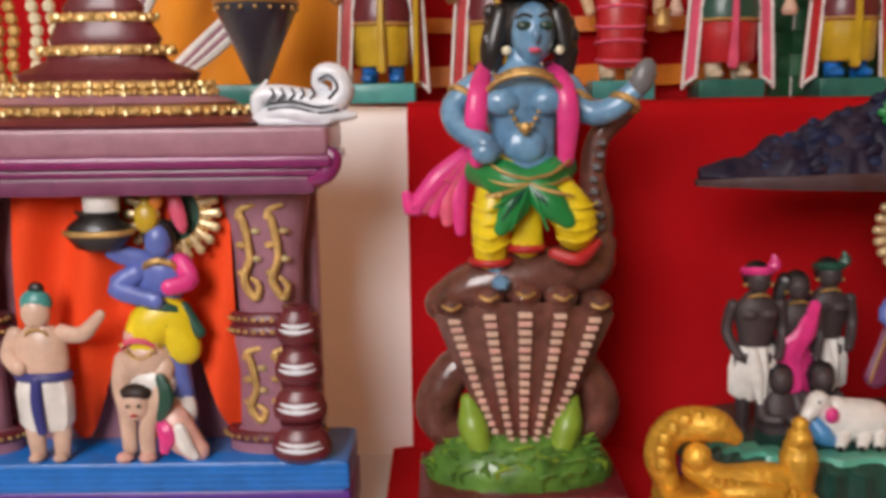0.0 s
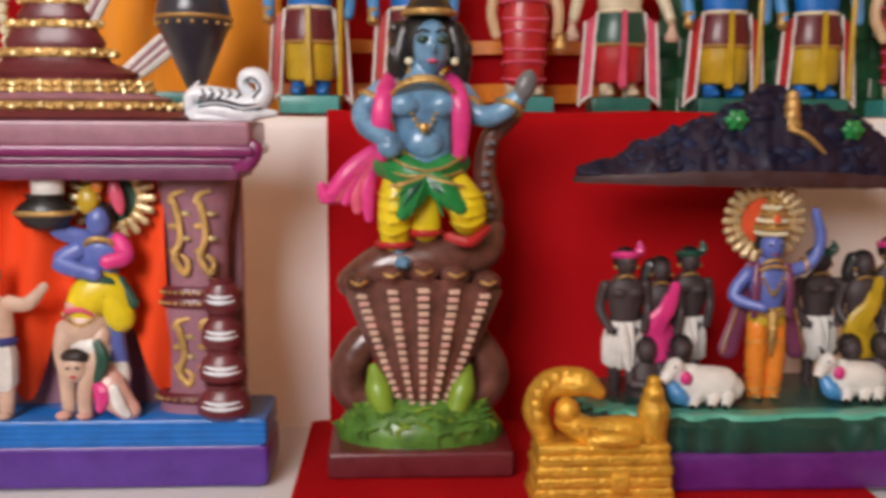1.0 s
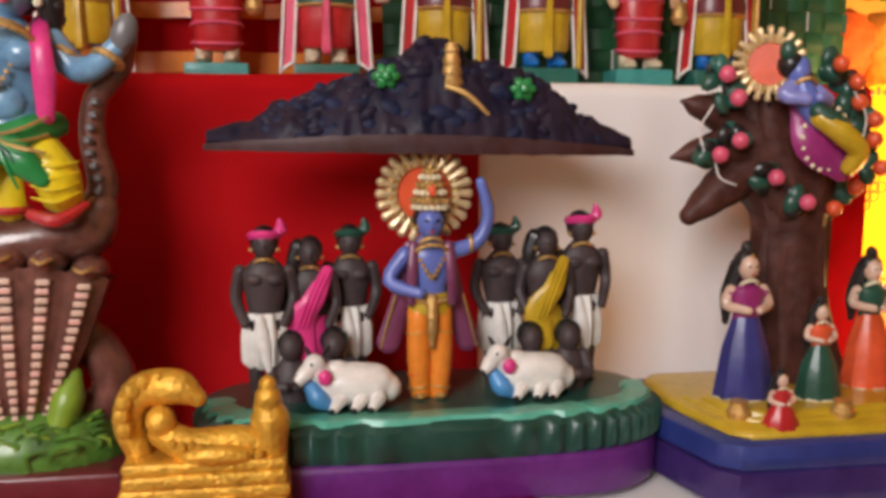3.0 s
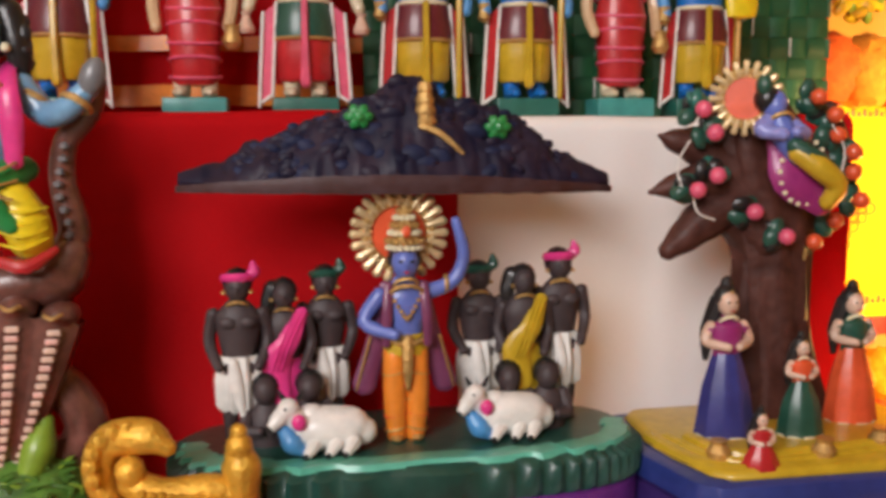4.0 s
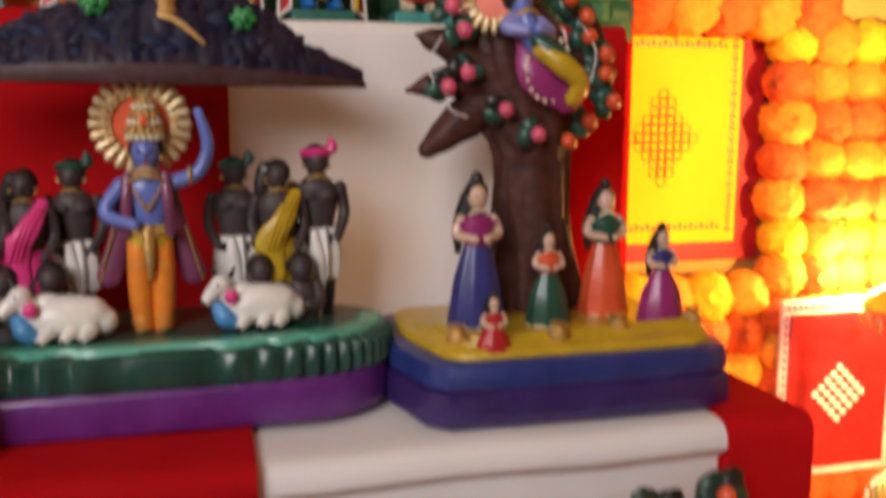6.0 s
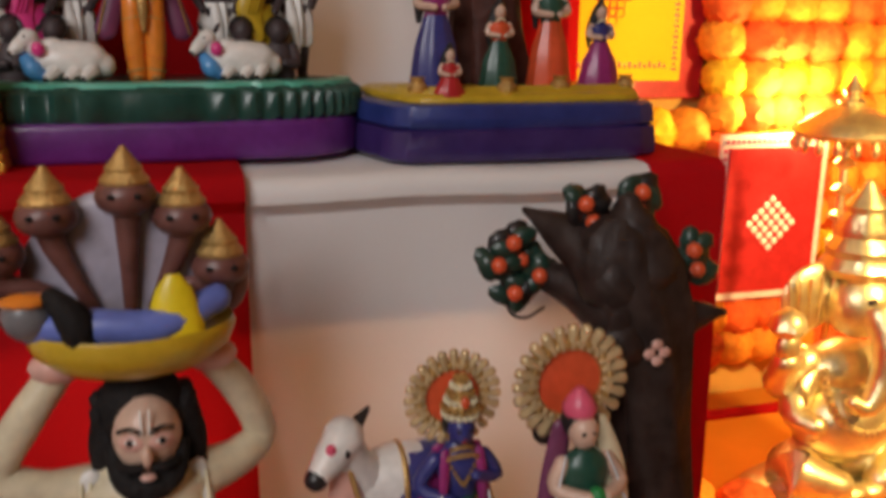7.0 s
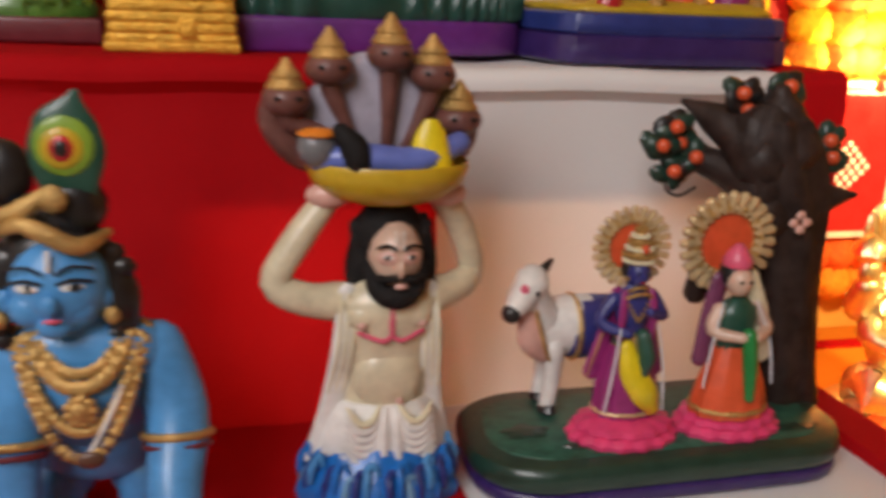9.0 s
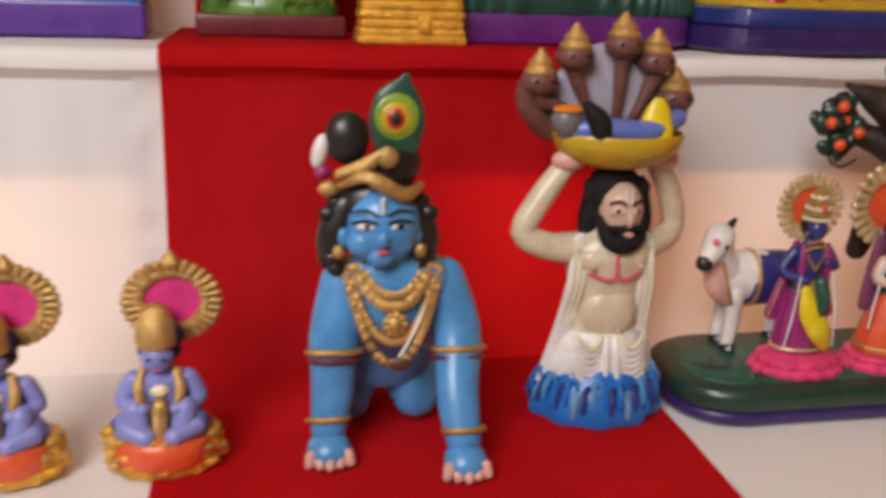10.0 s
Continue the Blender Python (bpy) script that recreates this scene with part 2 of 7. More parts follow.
    def halo(self, c, r, inner="vermilion", outer="gold", rays=22, yaw=0.0, bead="ray_gold"):
        """A round crown disc with a rim of beaded rays, facing -y."""
        ca, sa = math.cos(radians(yaw)), math.sin(radians(yaw))
        c = Vector(c)

        def put(x, y, z):
            return c + Vector((x * ca - y * sa, x * sa + y * ca, z))
        n = 28
        rows = [[put(r * k * math.cos(a), y, r * k * math.sin(a)) for a in (2 * math.pi * j / n for j in range(n))] for k, y in ((0.05, 0.0), (0.58, 0.0), (0.60, r * 0.08), (0.05, r * 0.10))]
        self.grid(rows, inner)
        rows = [[put(r * k * math.cos(a), y, r * k * math.sin(a)) for a in (2 * math.pi * j / n for j in range(n))] for k, y in ((0.56, 0.0), (0.58, -r * 0.06), (0.80, -r * 0.04), (0.82, r * 0.07), (0.56, r * 0.09), (0.56, 0))]
        self.grid(rows, outer, cap=False)
        for i in range(rays):
            a = 2 * math.pi * i / rays
            self.tube([put(r * 0.62 * math.cos(a), -r * 0.06, r * 0.62 * math.sin(a)), put(r * 0.94 * math.cos(a), -r * 0.05, r * 0.94 * math.sin(a))], (r * 0.055, r * 0.105), bead, seg=8, fine=1)
            a += math.pi / rays
            self.ball(put(r * 0.70 * math.cos(a), -r * 0.09, r * 0.70 * math.sin(a)), r * 0.062, "ray_gold" if i % 2 else outer, seg=7)
        return self

    def mesh(self, name, origin):
        me = bpy.data.meshes.new(name)
        o = Vector(origin)
        me.from_pydata([tuple(Vector(q) - o) for q in self.v], [], self.f)
        for p in self.paints:
            me.materials.append(PAINTS[p] if isinstance(p, str) else p)
        me.polygons.foreach_set("material_index", self.m)
        me.update()
        bm = bmesh.new()
        bm.from_mesh(me)
        bmesh.ops.recalc_face_normals(bm, faces=bm.faces)
        bm.to_mesh(me)
        bm.free()
        me.shade_smooth()
        me.set_sharp_from_angle(angle=radians(42))
        return me

    def stretch(self, c, k):
        """Scales all that is built so far about c by k = (x, y, z)."""
        self.v = [tuple(c[i] + (q[i] - c[i]) * k[i] for i in range(3)) for q in self.v]
        return self

    def thing(self, name, origin, label, category, group="", kind=""):
        ob = new(name, self.mesh(name, origin))
        ob.location = origin
        return tagged(ob, label, category, group, kind)

    def part(self, name, parent, label="", origin=None):
        base = parent.matrix_basis.translation if parent.parent is None else parent.parent.matrix_basis.translation + parent.matrix_basis.translation
        o = Vector(origin) if origin else Vector(base)
        ob = new(name, self.mesh(name, o))
        ob.parent = parent
        ob.location = o - base
        return tagged(ob, label)


def holder(name, origin, label, category, group="", kind=""):
    ob = new(name)
    ob.location = origin
    ob.empty_display_size = 0.02
    return tagged(ob, label, category, group, kind)


# ---- the room ----
def block(name, lo, hi, mat, label, category):
    sh = Shape()
    c = ((lo[0] + hi[0]) / 2, (lo[1] + hi[1]) / 2, lo[2])
    sh.slab(c, (hi[0] - lo[0], hi[1] - lo[1], hi[2] - lo[2]), mat, edge=0.004)
    return sh.thing(name, c, label, category, kind="structure")


block("floor", (-2.0, -3.2, -0.10), (2.8, 1.45, 0.0), FLOOR, "brown tiled room floor", "floor")
block("ceiling", (-2.0, -3.2, 2.6), (2.8, 1.45, 2.7), ROOM, "cream painted ceiling", "ceiling")
block("wall_north", (-2.0, 1.25, 0.0), (2.8, 1.40, 2.6), WALL, "warm yellow painted plaster wall", "wall")
block("wall_west", (-2.15, -3.2, 0.0), (-2.0, 1.4, 2.6), ROOM, "cream painted wall", "wall")
block("wall_east", (2.8, -3.2, 0.0), (2.95, 1.4, 2.6), WALL, "warm yellow painted wall", "wall")
block("wall_south", (-2.0, -3.35, 0.0), (2.8, -3.2, 2.6), ROOM, "cream painted wall", "wall")

X0, X1 = -0.62, 0.765
STEPS = dict(c=(0.165, 0.50, 0.28), b=(0.528, 0.79, 0.592), a=(0.79, 1.04, 0.90), top=(1.04, 1.235, 1.20))
BOARD = dict(tuck=0.013, flare=0.034)  # the middle step: cloth tucked under its board, spreading at the foot


def draped(name, x0, x1, yf, yb, ztop, zbot, mat, label, category, lift=0.0, wave=0.004, seed=0.0, tuck=0.0, flare=0.0, pucker=None, nx=90, kind="structure"):
    """Cloth over a step: top, rounded lip, riser and foot, with soft creases."""
    sh = Shape()
    prof = [(yb, ztop, 0.0)] + [(yf + (yb - yf) * k, ztop, 0.2) for k in (0.8, 0.6, 0.4, 0.25, 0.12)]
    r = 0.014
    prof += [(yf + r - r * math.sin(radians(a)), ztop - r + r * math.cos(radians(a)), 0.3) for a in (0, 25, 50, 75, 90)]
    if tuck:
        prof += [(yf, ztop - 0.019, 0.3), (yf + 0.4 * tuck, ztop - 0.023, 0.3)]
    prof += [(yf + tuck - (tuck + flare) * k * k, ztop - 0.03 - (ztop - zbot - 0.03) * k, 0.5 + 0.5 * k) for k in np.linspace(0, 1, 48)]
    rows = []
    for i in range(nx + 1):
        x = x0 + (x1 - x0) * i / nx
        row = []
        for y, z, w in prof:
            q = noise.noise((x * 9 + seed, z * 2.5, seed)) * 0.7 + noise.noise((x * 24 + seed, z * 5 + y * 6, seed + 3)) * 0.35
            if pucker is not None and w > 0.35:
                q += 0.9 * math.exp(-((x - pucker) / 0.022) ** 2) * noise.noise((x * 30, z * 75, seed + 7))
            row.append((x, y - lift - wave * w * (q + 0.35), z + lift + 0.0022 * noise.noise((x * 12, y * 12, seed))))
        solid = [(x, yb, zbot)]
        rows.append(row + solid)
    sh.grid(rows, mat)
    return sh.thing(name, (x0, yf, zbot), label, category, kind=kind)


draped("step_lower", X0, X1, *STEPS["c"], 0.0, WHITE_CLOTH, "low display step draped in white cotton cloth", "display step", seed=1.0)
draped("step_middle", X0, -0.044, *STEPS["b"], 0.0, WHITE_CLOTH, "middle display step draped in white cotton cloth", "display step", seed=5.0, wave=0.012, pucker=-0.062, nx=160, **BOARD)
draped("step_middle", 0.415, 0.766, *STEPS["b"], 0.0, WHITE_CLOTH, "middle display step draped in white cotton cloth", "display step", seed=5.0, wave=0.010, pucker=0.438, nx=120, **BOARD)
draped("step_upper", X0, 0.737, *STEPS["a"], 0.0, WHITE_CLOTH, "upper display step draped in white cotton cloth", "display step", seed=9.0, wave=0.013, pucker=-0.052, nx=240)
draped("step_rear", X0, 0.925, *STEPS["top"], 0.0, RED_CLOTH, "rear display step draped in red cloth", "display step", seed=12.0)


# unseen shelf and partitions added to cut off the glow through the cloth
for lo, hi in (((-0.60, 0.552, 0.462), (0.75, 0.780, 0.472)), ((0.210, 0.552, 0.30), (0.220, 0.780, 0.462)), ((-0.085, 0.552, 0.02), (-0.075, 0.780, 0.462))):
    block("step_frame", lo, hi, WOOD, "unseen board inside the draped steps, added to bound the glow", "frame board")


def runner(name, x0, x1, y0, y1, z0, z1, seed, wave=0.004, **more):
    """A length of red cloth on one tread and its riser, 4 mm proud of the white one."""
    return draped(name, x0, x1, y0, y1, z0, z1, RED_CLOTH, "red cotton runner laid over the white step", "cloth runner", lift=0.004, wave=wave, seed=seed, nx=60, kind="structure", **more)


runner("runner_upper", -0.031, 0.417, 0.786, 1.032, 0.901, 0.590, 21.0)
runner("runner_middle", -0.049, 0.421, 0.523, 0.795, 0.593, 0.274, 5.0, 0.012, **BOARD)
runner("runner_lower", -0.045, 0.405, 0.160, 0.510, 0.281, 0.002, 1.0)

draped("side_drape_upper", 0.735, 0.795, 0.784, 1.04, 0.903, 0.0, RED_CLOTH, "red cloth hanging at the end of the upper step", "cloth drape", wave=0.006, seed=31.0, nx=14)
draped("side_drape_middle", 0.764, 0.834, 0.522, 0.785, 0.595, 0.0, RED_CLOTH, "red cloth hanging over the end of the middle step", "cloth drape", wave=0.012, seed=34.0, nx=16)
draped("side_drape_lower", 0.763, 0.805, 0.150, 0.690, 0.292, 0.0, RED_CLOTH, "red cloth border along the end of the low step", "cloth drape", wave=0.003, seed=37.0, nx=12)

# gold-orange ribbons along the foot of the rear riser
for z, h, seed in ((0.930, 0.022, 1.0), (0.985, 0.016, 4.0)):
    sh = Shape()
    sh.sheet([[(x, 1.024 - 0.002 * math.sin(x * 60 + seed), zz + 0.003 * noise.noise((x * 14, seed, 0))) for zz in (z - h / 2, z - h / 6, z + h / 6, z + h / 2)] for x in np.linspace(-0.11, 0.37, 50)], "orange", 0.004)
    sh.thing("ribbon_trim", (0.2, 1.024, z), "orange satin ribbon pinned along red cloth", "ribbon", "ribbons on the rear riser", "structure")

# green woven leaf mat behind the row of dolls
mat = holder("woven_mat", (0.64, 1.022, 0.902), "dark green woven palm-leaf mat hanging behind dolls", "mat")
MX0, MX1, MZ0, MZ1, SW = 0.355, 0.912, 0.902, 1.30, 0.024
nv, nh = int((MX1 - MX0) / SW), int((MZ1 - MZ0) / SW)
for i in range(nv):
    x = MX0 + (i + 0.5) * SW
    sh = Shape()
    sh.sheet([[(x + u * SW * 0.47, 1.016 + 0.003 * math.cos(math.pi * ((z - MZ0) / SW - 0.5 + i)), z) for u in (-1, 0, 1)] for z in np.linspace(MZ0, MZ1, nh * 4 + 1)], LEAF_A, 0.0012)
    sh.part("strip", mat)
for k in range(nh):
    z = MZ0 + (k + 0.5) * SW
    sh = Shape()
    sh.sheet([[(x, 1.016 - 0.003 * math.cos(math.pi * ((x - MX0) / SW - 0.5 + k)), z + u * SW * 0.47) for u in (-1, 0, 1)] for x in np.linspace(MX0, MX1, nv * 4 + 1)], LEAF_B, 0.0012)
    sh.part("strip", mat)
for i in range(1, nv, 2):
    for k in range((i // 2) % 2, nh, 3):
        x, z = MX0 + i * SW, MZ0 + (k + 0.5) * SW
        sh = Shape()
        sh.slab((x, 1.0105, z - 0.010), (0.0016, 0.001, 0.022), "white", 0.0003)
        sh.part("stitch", mat, "white thread stitch")


# ---- small painted dolls on the upper step ----
def person(sh, x, y, z, h, skin, hair, lower, upper=None, hat=None, sash=None, skirt=0.0, gold=True, arms="down", face=1):
    """A small standing clay figure of height h, facing -y."""
    w = h * 0.13
    if skirt:
        sh.lathe((x, y, z), [(skirt * h, 0), (skirt * h * 1.02, 0.02 * h), (skirt * h * 0.80, 0.25 * h), (0.105 * h, 0.44 * h), (0.085 * h, 0.52 * h)], lower, sy=0.75, folds=9, depth=0.05, seg=28)
        if gold:
            sh.hoop((x, y, z + 0.03 * h), skirt * h * 0.99, 0.012 * h, "gold", turn=(90, 0, 0), seg=20, side=5, sz=0.76)
    else:
        for sx in (-1, 1):
            sh.tube([(x + sx * 0.050 * h, y, z + 0.02 * h), (x + sx * 0.055 * h, y - 0.01 * h, z + 0.24 * h), (x + sx * 0.052 * h, y, z + 0.46 * h)], (0.030 * h, 0.042 * h, 0.060 * h), skin, seg=8)
            sh.ball((x + sx * 0.055 * h, y - 0.03 * h, z + 0.018 * h), (0.030 * h, 0.055 * h, 0.022 * h), skin, seg=8)
        sh.lathe((x, y, z + 0.20 * h), [(0.085 * h, 0), (0.115 * h, 0.03 * h), (0.118 * h, 0.18 * h), (0.095 * h, 0.32 * h)], lower, sy=0.72, folds=9, depth=0.13, seg=40)
        sh.tube([(x - 0.03 * h, y - 0.082 * h, z + 0.50 * h), (x - 0.01 * h, y - 0.095 * h, z + 0.36 * h), (x + 0.02 * h, y - 0.085 * h, z + 0.17 * h)], (0.022 * h, 0.034 * h, 0.012 * h), lower, seg=8, flat=0.5)
        for sx in (-1, 1):
            sh.ball((x + sx * 0.048 * h, y - 0.062 * h, z + 0.715 * h), (0.048 * h, 0.024 * h, 0.036 * h), skin, seg=10)
    top = upper or skin
    sh.lathe((x, y, z + 0.48 * h), [(0.080 * h, 0), (0.088 * h, 0.05 * h), (0.115 * h, 0.20 * h), (0.120 * h, 0.27 * h), (0.07 * h, 0.33 * h), (0.04 * h, 0.36 * h)], top, sy=0.62)
    for sx in (-1, 1):
        if arms == "down":
            pts = [(x + sx * 0.125 * h, y, z + 0.76 * h), (x + sx * 0.150 * h, y + 0.01 * h, z + 0.60 * h), (x + sx * 0.10 * h, y - 0.08 * h, z + 0.47 * h)]
        else:
            pts = [(x + sx * 0.125 * h, y, z + 0.76 * h), (x + sx * 0.155 * h, y - 0.01 * h, z + 0.62 * h), (x + sx * 0.03 * h, y - 0.11 * h, z + 0.60 * h)]
        sh.tube(pts, (0.036 * h, 0.032 * h, 0.026 * h), skin, seg=8)
    sh.ball((x, y - 0.01 * h, z + 0.905 * h), (0.066 * h, 0.070 * h, 0.085 * h), skin, seg=12)
    sh.ball((x, y + 0.022 * h, z + 0.925 * h), (0.078 * h, 0.075 * h, 0.090 * h), hair, seg=12)
    if face:
        sh.ball((x, y - 0.078 * h, z + 0.895 * h), (0.012 * h, 0.016 * h, 0.02 * h), skin, seg=6)
        for sx in (-1, 1):
            sh.ball((x + sx * 0.026 * h, y - 0.070 * h, z + 0.918 * h), (0.012 * h, 0.006 * h, 0.007 * h), "black", seg=6)
    if gold:
        sh.hoop((x, y - 0.02 * h, z + 0.80 * h), 0.052 * h, 0.011 * h, "gold", turn=(55, 0, 0), seg=14, side=5)
        for sx in (-1, 1):
            sh.ball((x + sx * 0.068 * h, y - 0.02 * h, z + 0.88 * h), 0.014 * h, "gold", seg=6)
    if hat:
        sh.hoop((x, y + 0.01 * h, z + 0.955 * h), 0.066 * h, 0.026 * h, hat, turn=(80, 0, 0), seg=14, side=6)
        sh.tube([(x + 0.05 * h, y + 0.0 * h, z + 0.95 * h), (x + 0.085 * h, y + 0.0 * h, z + 0.99 * h), (x + 0.08 * h, y + 0.0 * h, z + 1.04 * h)], (0.026 * h, 0.034 * h, 0.014 * h), hat, seg=8)
    if sash:
        sh.tube([(x + 0.10 * h, y - 0.03 * h, z + 0.80 * h), (x + 0.02 * h, y - 0.10 * h, z + 0.64 * h), (x - 0.06 * h, y - 0.09 * h, z + 0.50 * h), (x - 0.03 * h, y - 0.10 * h, z + 0.30 * h)], (0.035 * h, 0.060 * h, 0.085 * h, 0.06 * h), sash, seg=12, flat=0.30)
        for q in (-0.025, 0.0, 0.025):
            sh.tube([(x + (0.09 + q) * h, y - 0.045 * h, z + 0.80 * h), (x + (0.01 + q) * h, y - 0.122 * h, z + 0.64 * h), (x + (-0.05 + q) * h, y - 0.118 * h, z + 0.46 * h)], 0.008 * h, sash, seg=6)
        sh.tube([(x - 0.06 * h, y + 0.03 * h, z + 0.95 * h), (x - 0.09 * h, y + 0.03 * h, z + 0.85 * h), (x - 0.085 * h, y + 0.02 * h, z + 0.72 * h)], (0.05 * h, 0.045 * h, 0.02 * h), hair, seg=8)
    return sh


def row_doll(x, kind, base):
    """A painted wooden doll, 24 cm tall, on a small block."""
    y, z = 0.955, 0.9035
    sh = Shape()
    sh.slab((x, y, z), (0.070 if kind != "lady" else 0.066, 0.046, 0.019), base, 0.002)
    f = z + 0.019
    foot = {"guard": "blue", "youth": "cream", "lady": "cream"}[kind]
    for sx in (-1, 1):
        sh.tube([(x + sx * 0.014, y, f + 0.004), (x + sx * 0.015, y, f + 0.045)], (0.0085, 0.011), foot, seg=10, fine=2)
        sh.ball((x + sx * 0.015, y - 0.010, f + 0.005), (0.009, 0.016, 0.006), foot, seg=10)
    if kind == "lady":
        sh.lathe((x, y, f + 0.012), [(0.021, 0), (0.024, 0.004), (0.026, 0.03), (0.030, 0.07), (0.022, 0.10), (0.026, 0.13), (0.020, 0.15), (0.010, 0.158)], "red", sy=0.7)
        for k in range(6):
            sh.hoop((x, y, f + 0.02 + k * 0.016), 0.0265 + 0.0006 * k, 0.0016, "rose", turn=(90 + 6 * (-1) ** k, 0, 0), seg=18, side=5, sz=0.72)
        for sx in (-1, 1):
            sh.tube([(x + sx * 0.026, y, f + 0.135), (x + sx * 0.040, y, f + 0.095), (x + sx * 0.036, y - 0.016, f + 0.065)], (0.008, 0.007, 0.006), "skin", seg=8)
        sh.lathe((x + 0.040, y - 0.018, f + 0.045), [(0.006, 0), (0.010, 0.006), (0.007, 0.018), (0.009, 0.022)], "gold", seg=12)
        skin = "skin"
    else:
        low, mid, top, skin = ("mustard", "maroon", "blue", "sky") if kind == "guard" else ("red", "dark_green", "cream", "cream")
        sh.lathe((x, y, f + 0.016), [(0.026, 0), (0.029, 0.003), (0.030, 0.03), (0.031, 0.040)], low, sy=0.72, folds=10, depth=0.03, seg=30)
        sh.lathe((x, y, f + 0.056), [(0.033, 0), (0.034, 0.010), (0.029, 0.030), (0.026, 0.036)], mid, sy=0.72)
        sh.hoop((x, y, f + 0.056), 0.033, 0.0018, "gold", turn=(90, 0, 0), sz=0.72, side=5)
        sh.hoop((x, y, f + 0.092), 0.0265, 0.0022, "pearl", turn=(90, 0, 0), sz=0.72, side=5)
        sh.tube([(x, y - 0.024, f + 0.09), (x, y - 0.026, f + 0.05), (x, y - 0.023, f + 0.014)], (0.0035, 0.004, 0.006), "rose" if kind == "youth" else "mustard", seg=6)
        sh.lathe((x, y, f + 0.092), [(0.026, 0), (0.027, 0.01), (0.033, 0.045), (0.030, 0.058), (0.012, 0.068)], top, sy=0.66)
        sh.tube([(x - 0.014, y - 0.021, f + 0.150), (x, y - 0.025, f + 0.125), (x + 0.014, y - 0.021, f + 0.150)], 0.0024, "gold", seg=6)
        sh.ball((x, y - 0.024, f + 0.122), (0.007, 0.003, 0.008), "gold", seg=8)
        for sx in (-1, 1):
            sh.tube([(x + sx * 0.033, y, f + 0.148), (x + sx * 0.047, y, f + 0.118), (x + sx * (0.046 if kind == "guard" else 0.058), y - 0.012, f + 0.085)], (0.009, 0.008, 0.0065), skin, seg=8)
            out, inn = x + sx * 0.043, x + sx * 0.029
            panel = [[(inn + (out - inn) * u + sx * 0.006 * v, y - 0.006, f + 0.090 - 0.088 * v - 0.010 * u) for u in (0, 0.5, 1)] for v in (0, 0.3, 0.6, 1)]
            sh.sheet(panel if sx < 0 else [r[::-1] for r in panel], "red" if kind == "guard" else "rose", 0.004)
            for u in (0.0, 1.0):
                sh.tube([(inn + (out - inn) * u + sx * 0.006 * v, y - 0.008, f + 0.090 - 0.088 * v - 0.010 * u) for v in (0, 0.5, 1)], 0.0019, "white", seg=6, fine=2)
            sh.tube([(inn + sx * 0.006, y - 0.008, f + 0.003), (out + sx * 0.006, y - 0.008, f - 0.006)], 0.0019, "white", seg=6, fine=2)
        if kind == "guard":
            sh.tube([(x + 0.036, y - 0.018, f + 0.002), (x + 0.038, y - 0.02, f + 0.19)], 0.0034, "mustard", seg=8, fine=2)
            sh.lathe((x - 0.048, y - 0.012, f + 0.074), [(0.003, 0), (0.007, 0.004), (0.005, 0.012), (0.007, 0.018)], "gold", seg=12)
        else:
            for sx in (-1, 1):
                sh.lathe((x + sx * 0.060, y - 0.014, f + 0.060), [(0.007, 0), (0.009, 0.004), (0.004, 0.016), (0.006, 0.02)], "flesh", seg=10)
    sh.ball((x, y - 0.002, f + 0.178), (0.016, 0.016, 0.020), skin, seg=14)
    sh.ball((x, y + 0.005, f + 0.184), (0.019, 0.017, 0.021), "black", seg=14)
    if kind == "guard":
        sh.lathe((x, y, f + 0.188), [(0.019, 0), (0.021, 0.004), (0.016, 0.016), (0.006, 0.034), (0.002, 0.040)], "gold")
    words = {"guard": "painted wooden guard doll with blue tunic and red sash panels", "youth": "painted wooden doll in red and dark green dress with white-edged sashes", "lady": "painted wooden lady doll in a red sari"}[kind]
    sh.stretch((x, y, z), (0.95, 1.0, 1.05))
    return sh.thing("doll", (x, y, z), words, "doll", "row of dolls on the upper step")


for x, kind, base in ((-0.061, "guard", "teal"), (0.055, "guard", "bottle"), (0.182, "lady", "teal"), (0.291, "youth", "bottle"), (0.413, "guard", "bottle"), (0.521, "guard", "bottle"), (0.628, "lady", "teal"), (0.718, "guard", "bottle")):
    row_doll(x, kind, base)

sh = Shape()
sh.lathe((0.742, 0.905, 1.004), [(0.003, 0), (0.016, 0.002), (0.018, 0.016), (0.016, 0.032), (0.003, 0.034)], "yellow", sy=0.35)
sh.tube([(0.742, 0.915, 0.9035), (0.742, 0.911, 1.02)], 0.003, "gold", seg=8, fine=2)
sh.thing("drum_disc", (0.742, 0.91, 0.9035), "round yellow disc on a thin gilt stick beside a doll", "ornament")

# dark vase on a stand at the end of the row
vase = holder("vase", (-0.172, 0.86, 0.9035), "dark grey pointed vase with a gilt band on a teal foot", "vase")
Shape().slab((-0.184, 0.865, 0.9035), (0.070, 0.05, 0.020), "teal", 0.004, round_=0.012).part("foot", vase, "teal block foot")
Shape().lathe((-0.168, 0.850, 0.918), [(0.005, 0), (0.010, 0.012), (0.022, 0.040), (0.032, 0.062), (0.037, 0.074), (0.036, 0.080), (0.037, 0.084), (0.034, 0.098), (0.024, 0.116), (0.016, 0.126), (0.020, 0.132)], "gunmetal", seg=28).part("body", vase)
sh = Shape()
sh.hoop((-0.168, 0.850, 0.996), 0.0372, 0.0022, "gold", turn=(90, 0, 0))
for a in range(0, 360, 20):
    sh.ball((-0.168 + 0.037 * math.cos(radians(a)), 0.850 + 0.037 * math.sin(radians(a)), 0.990), 0.0022, "gold", seg=6)
sh.part("band", vase, "beaded gilt band")

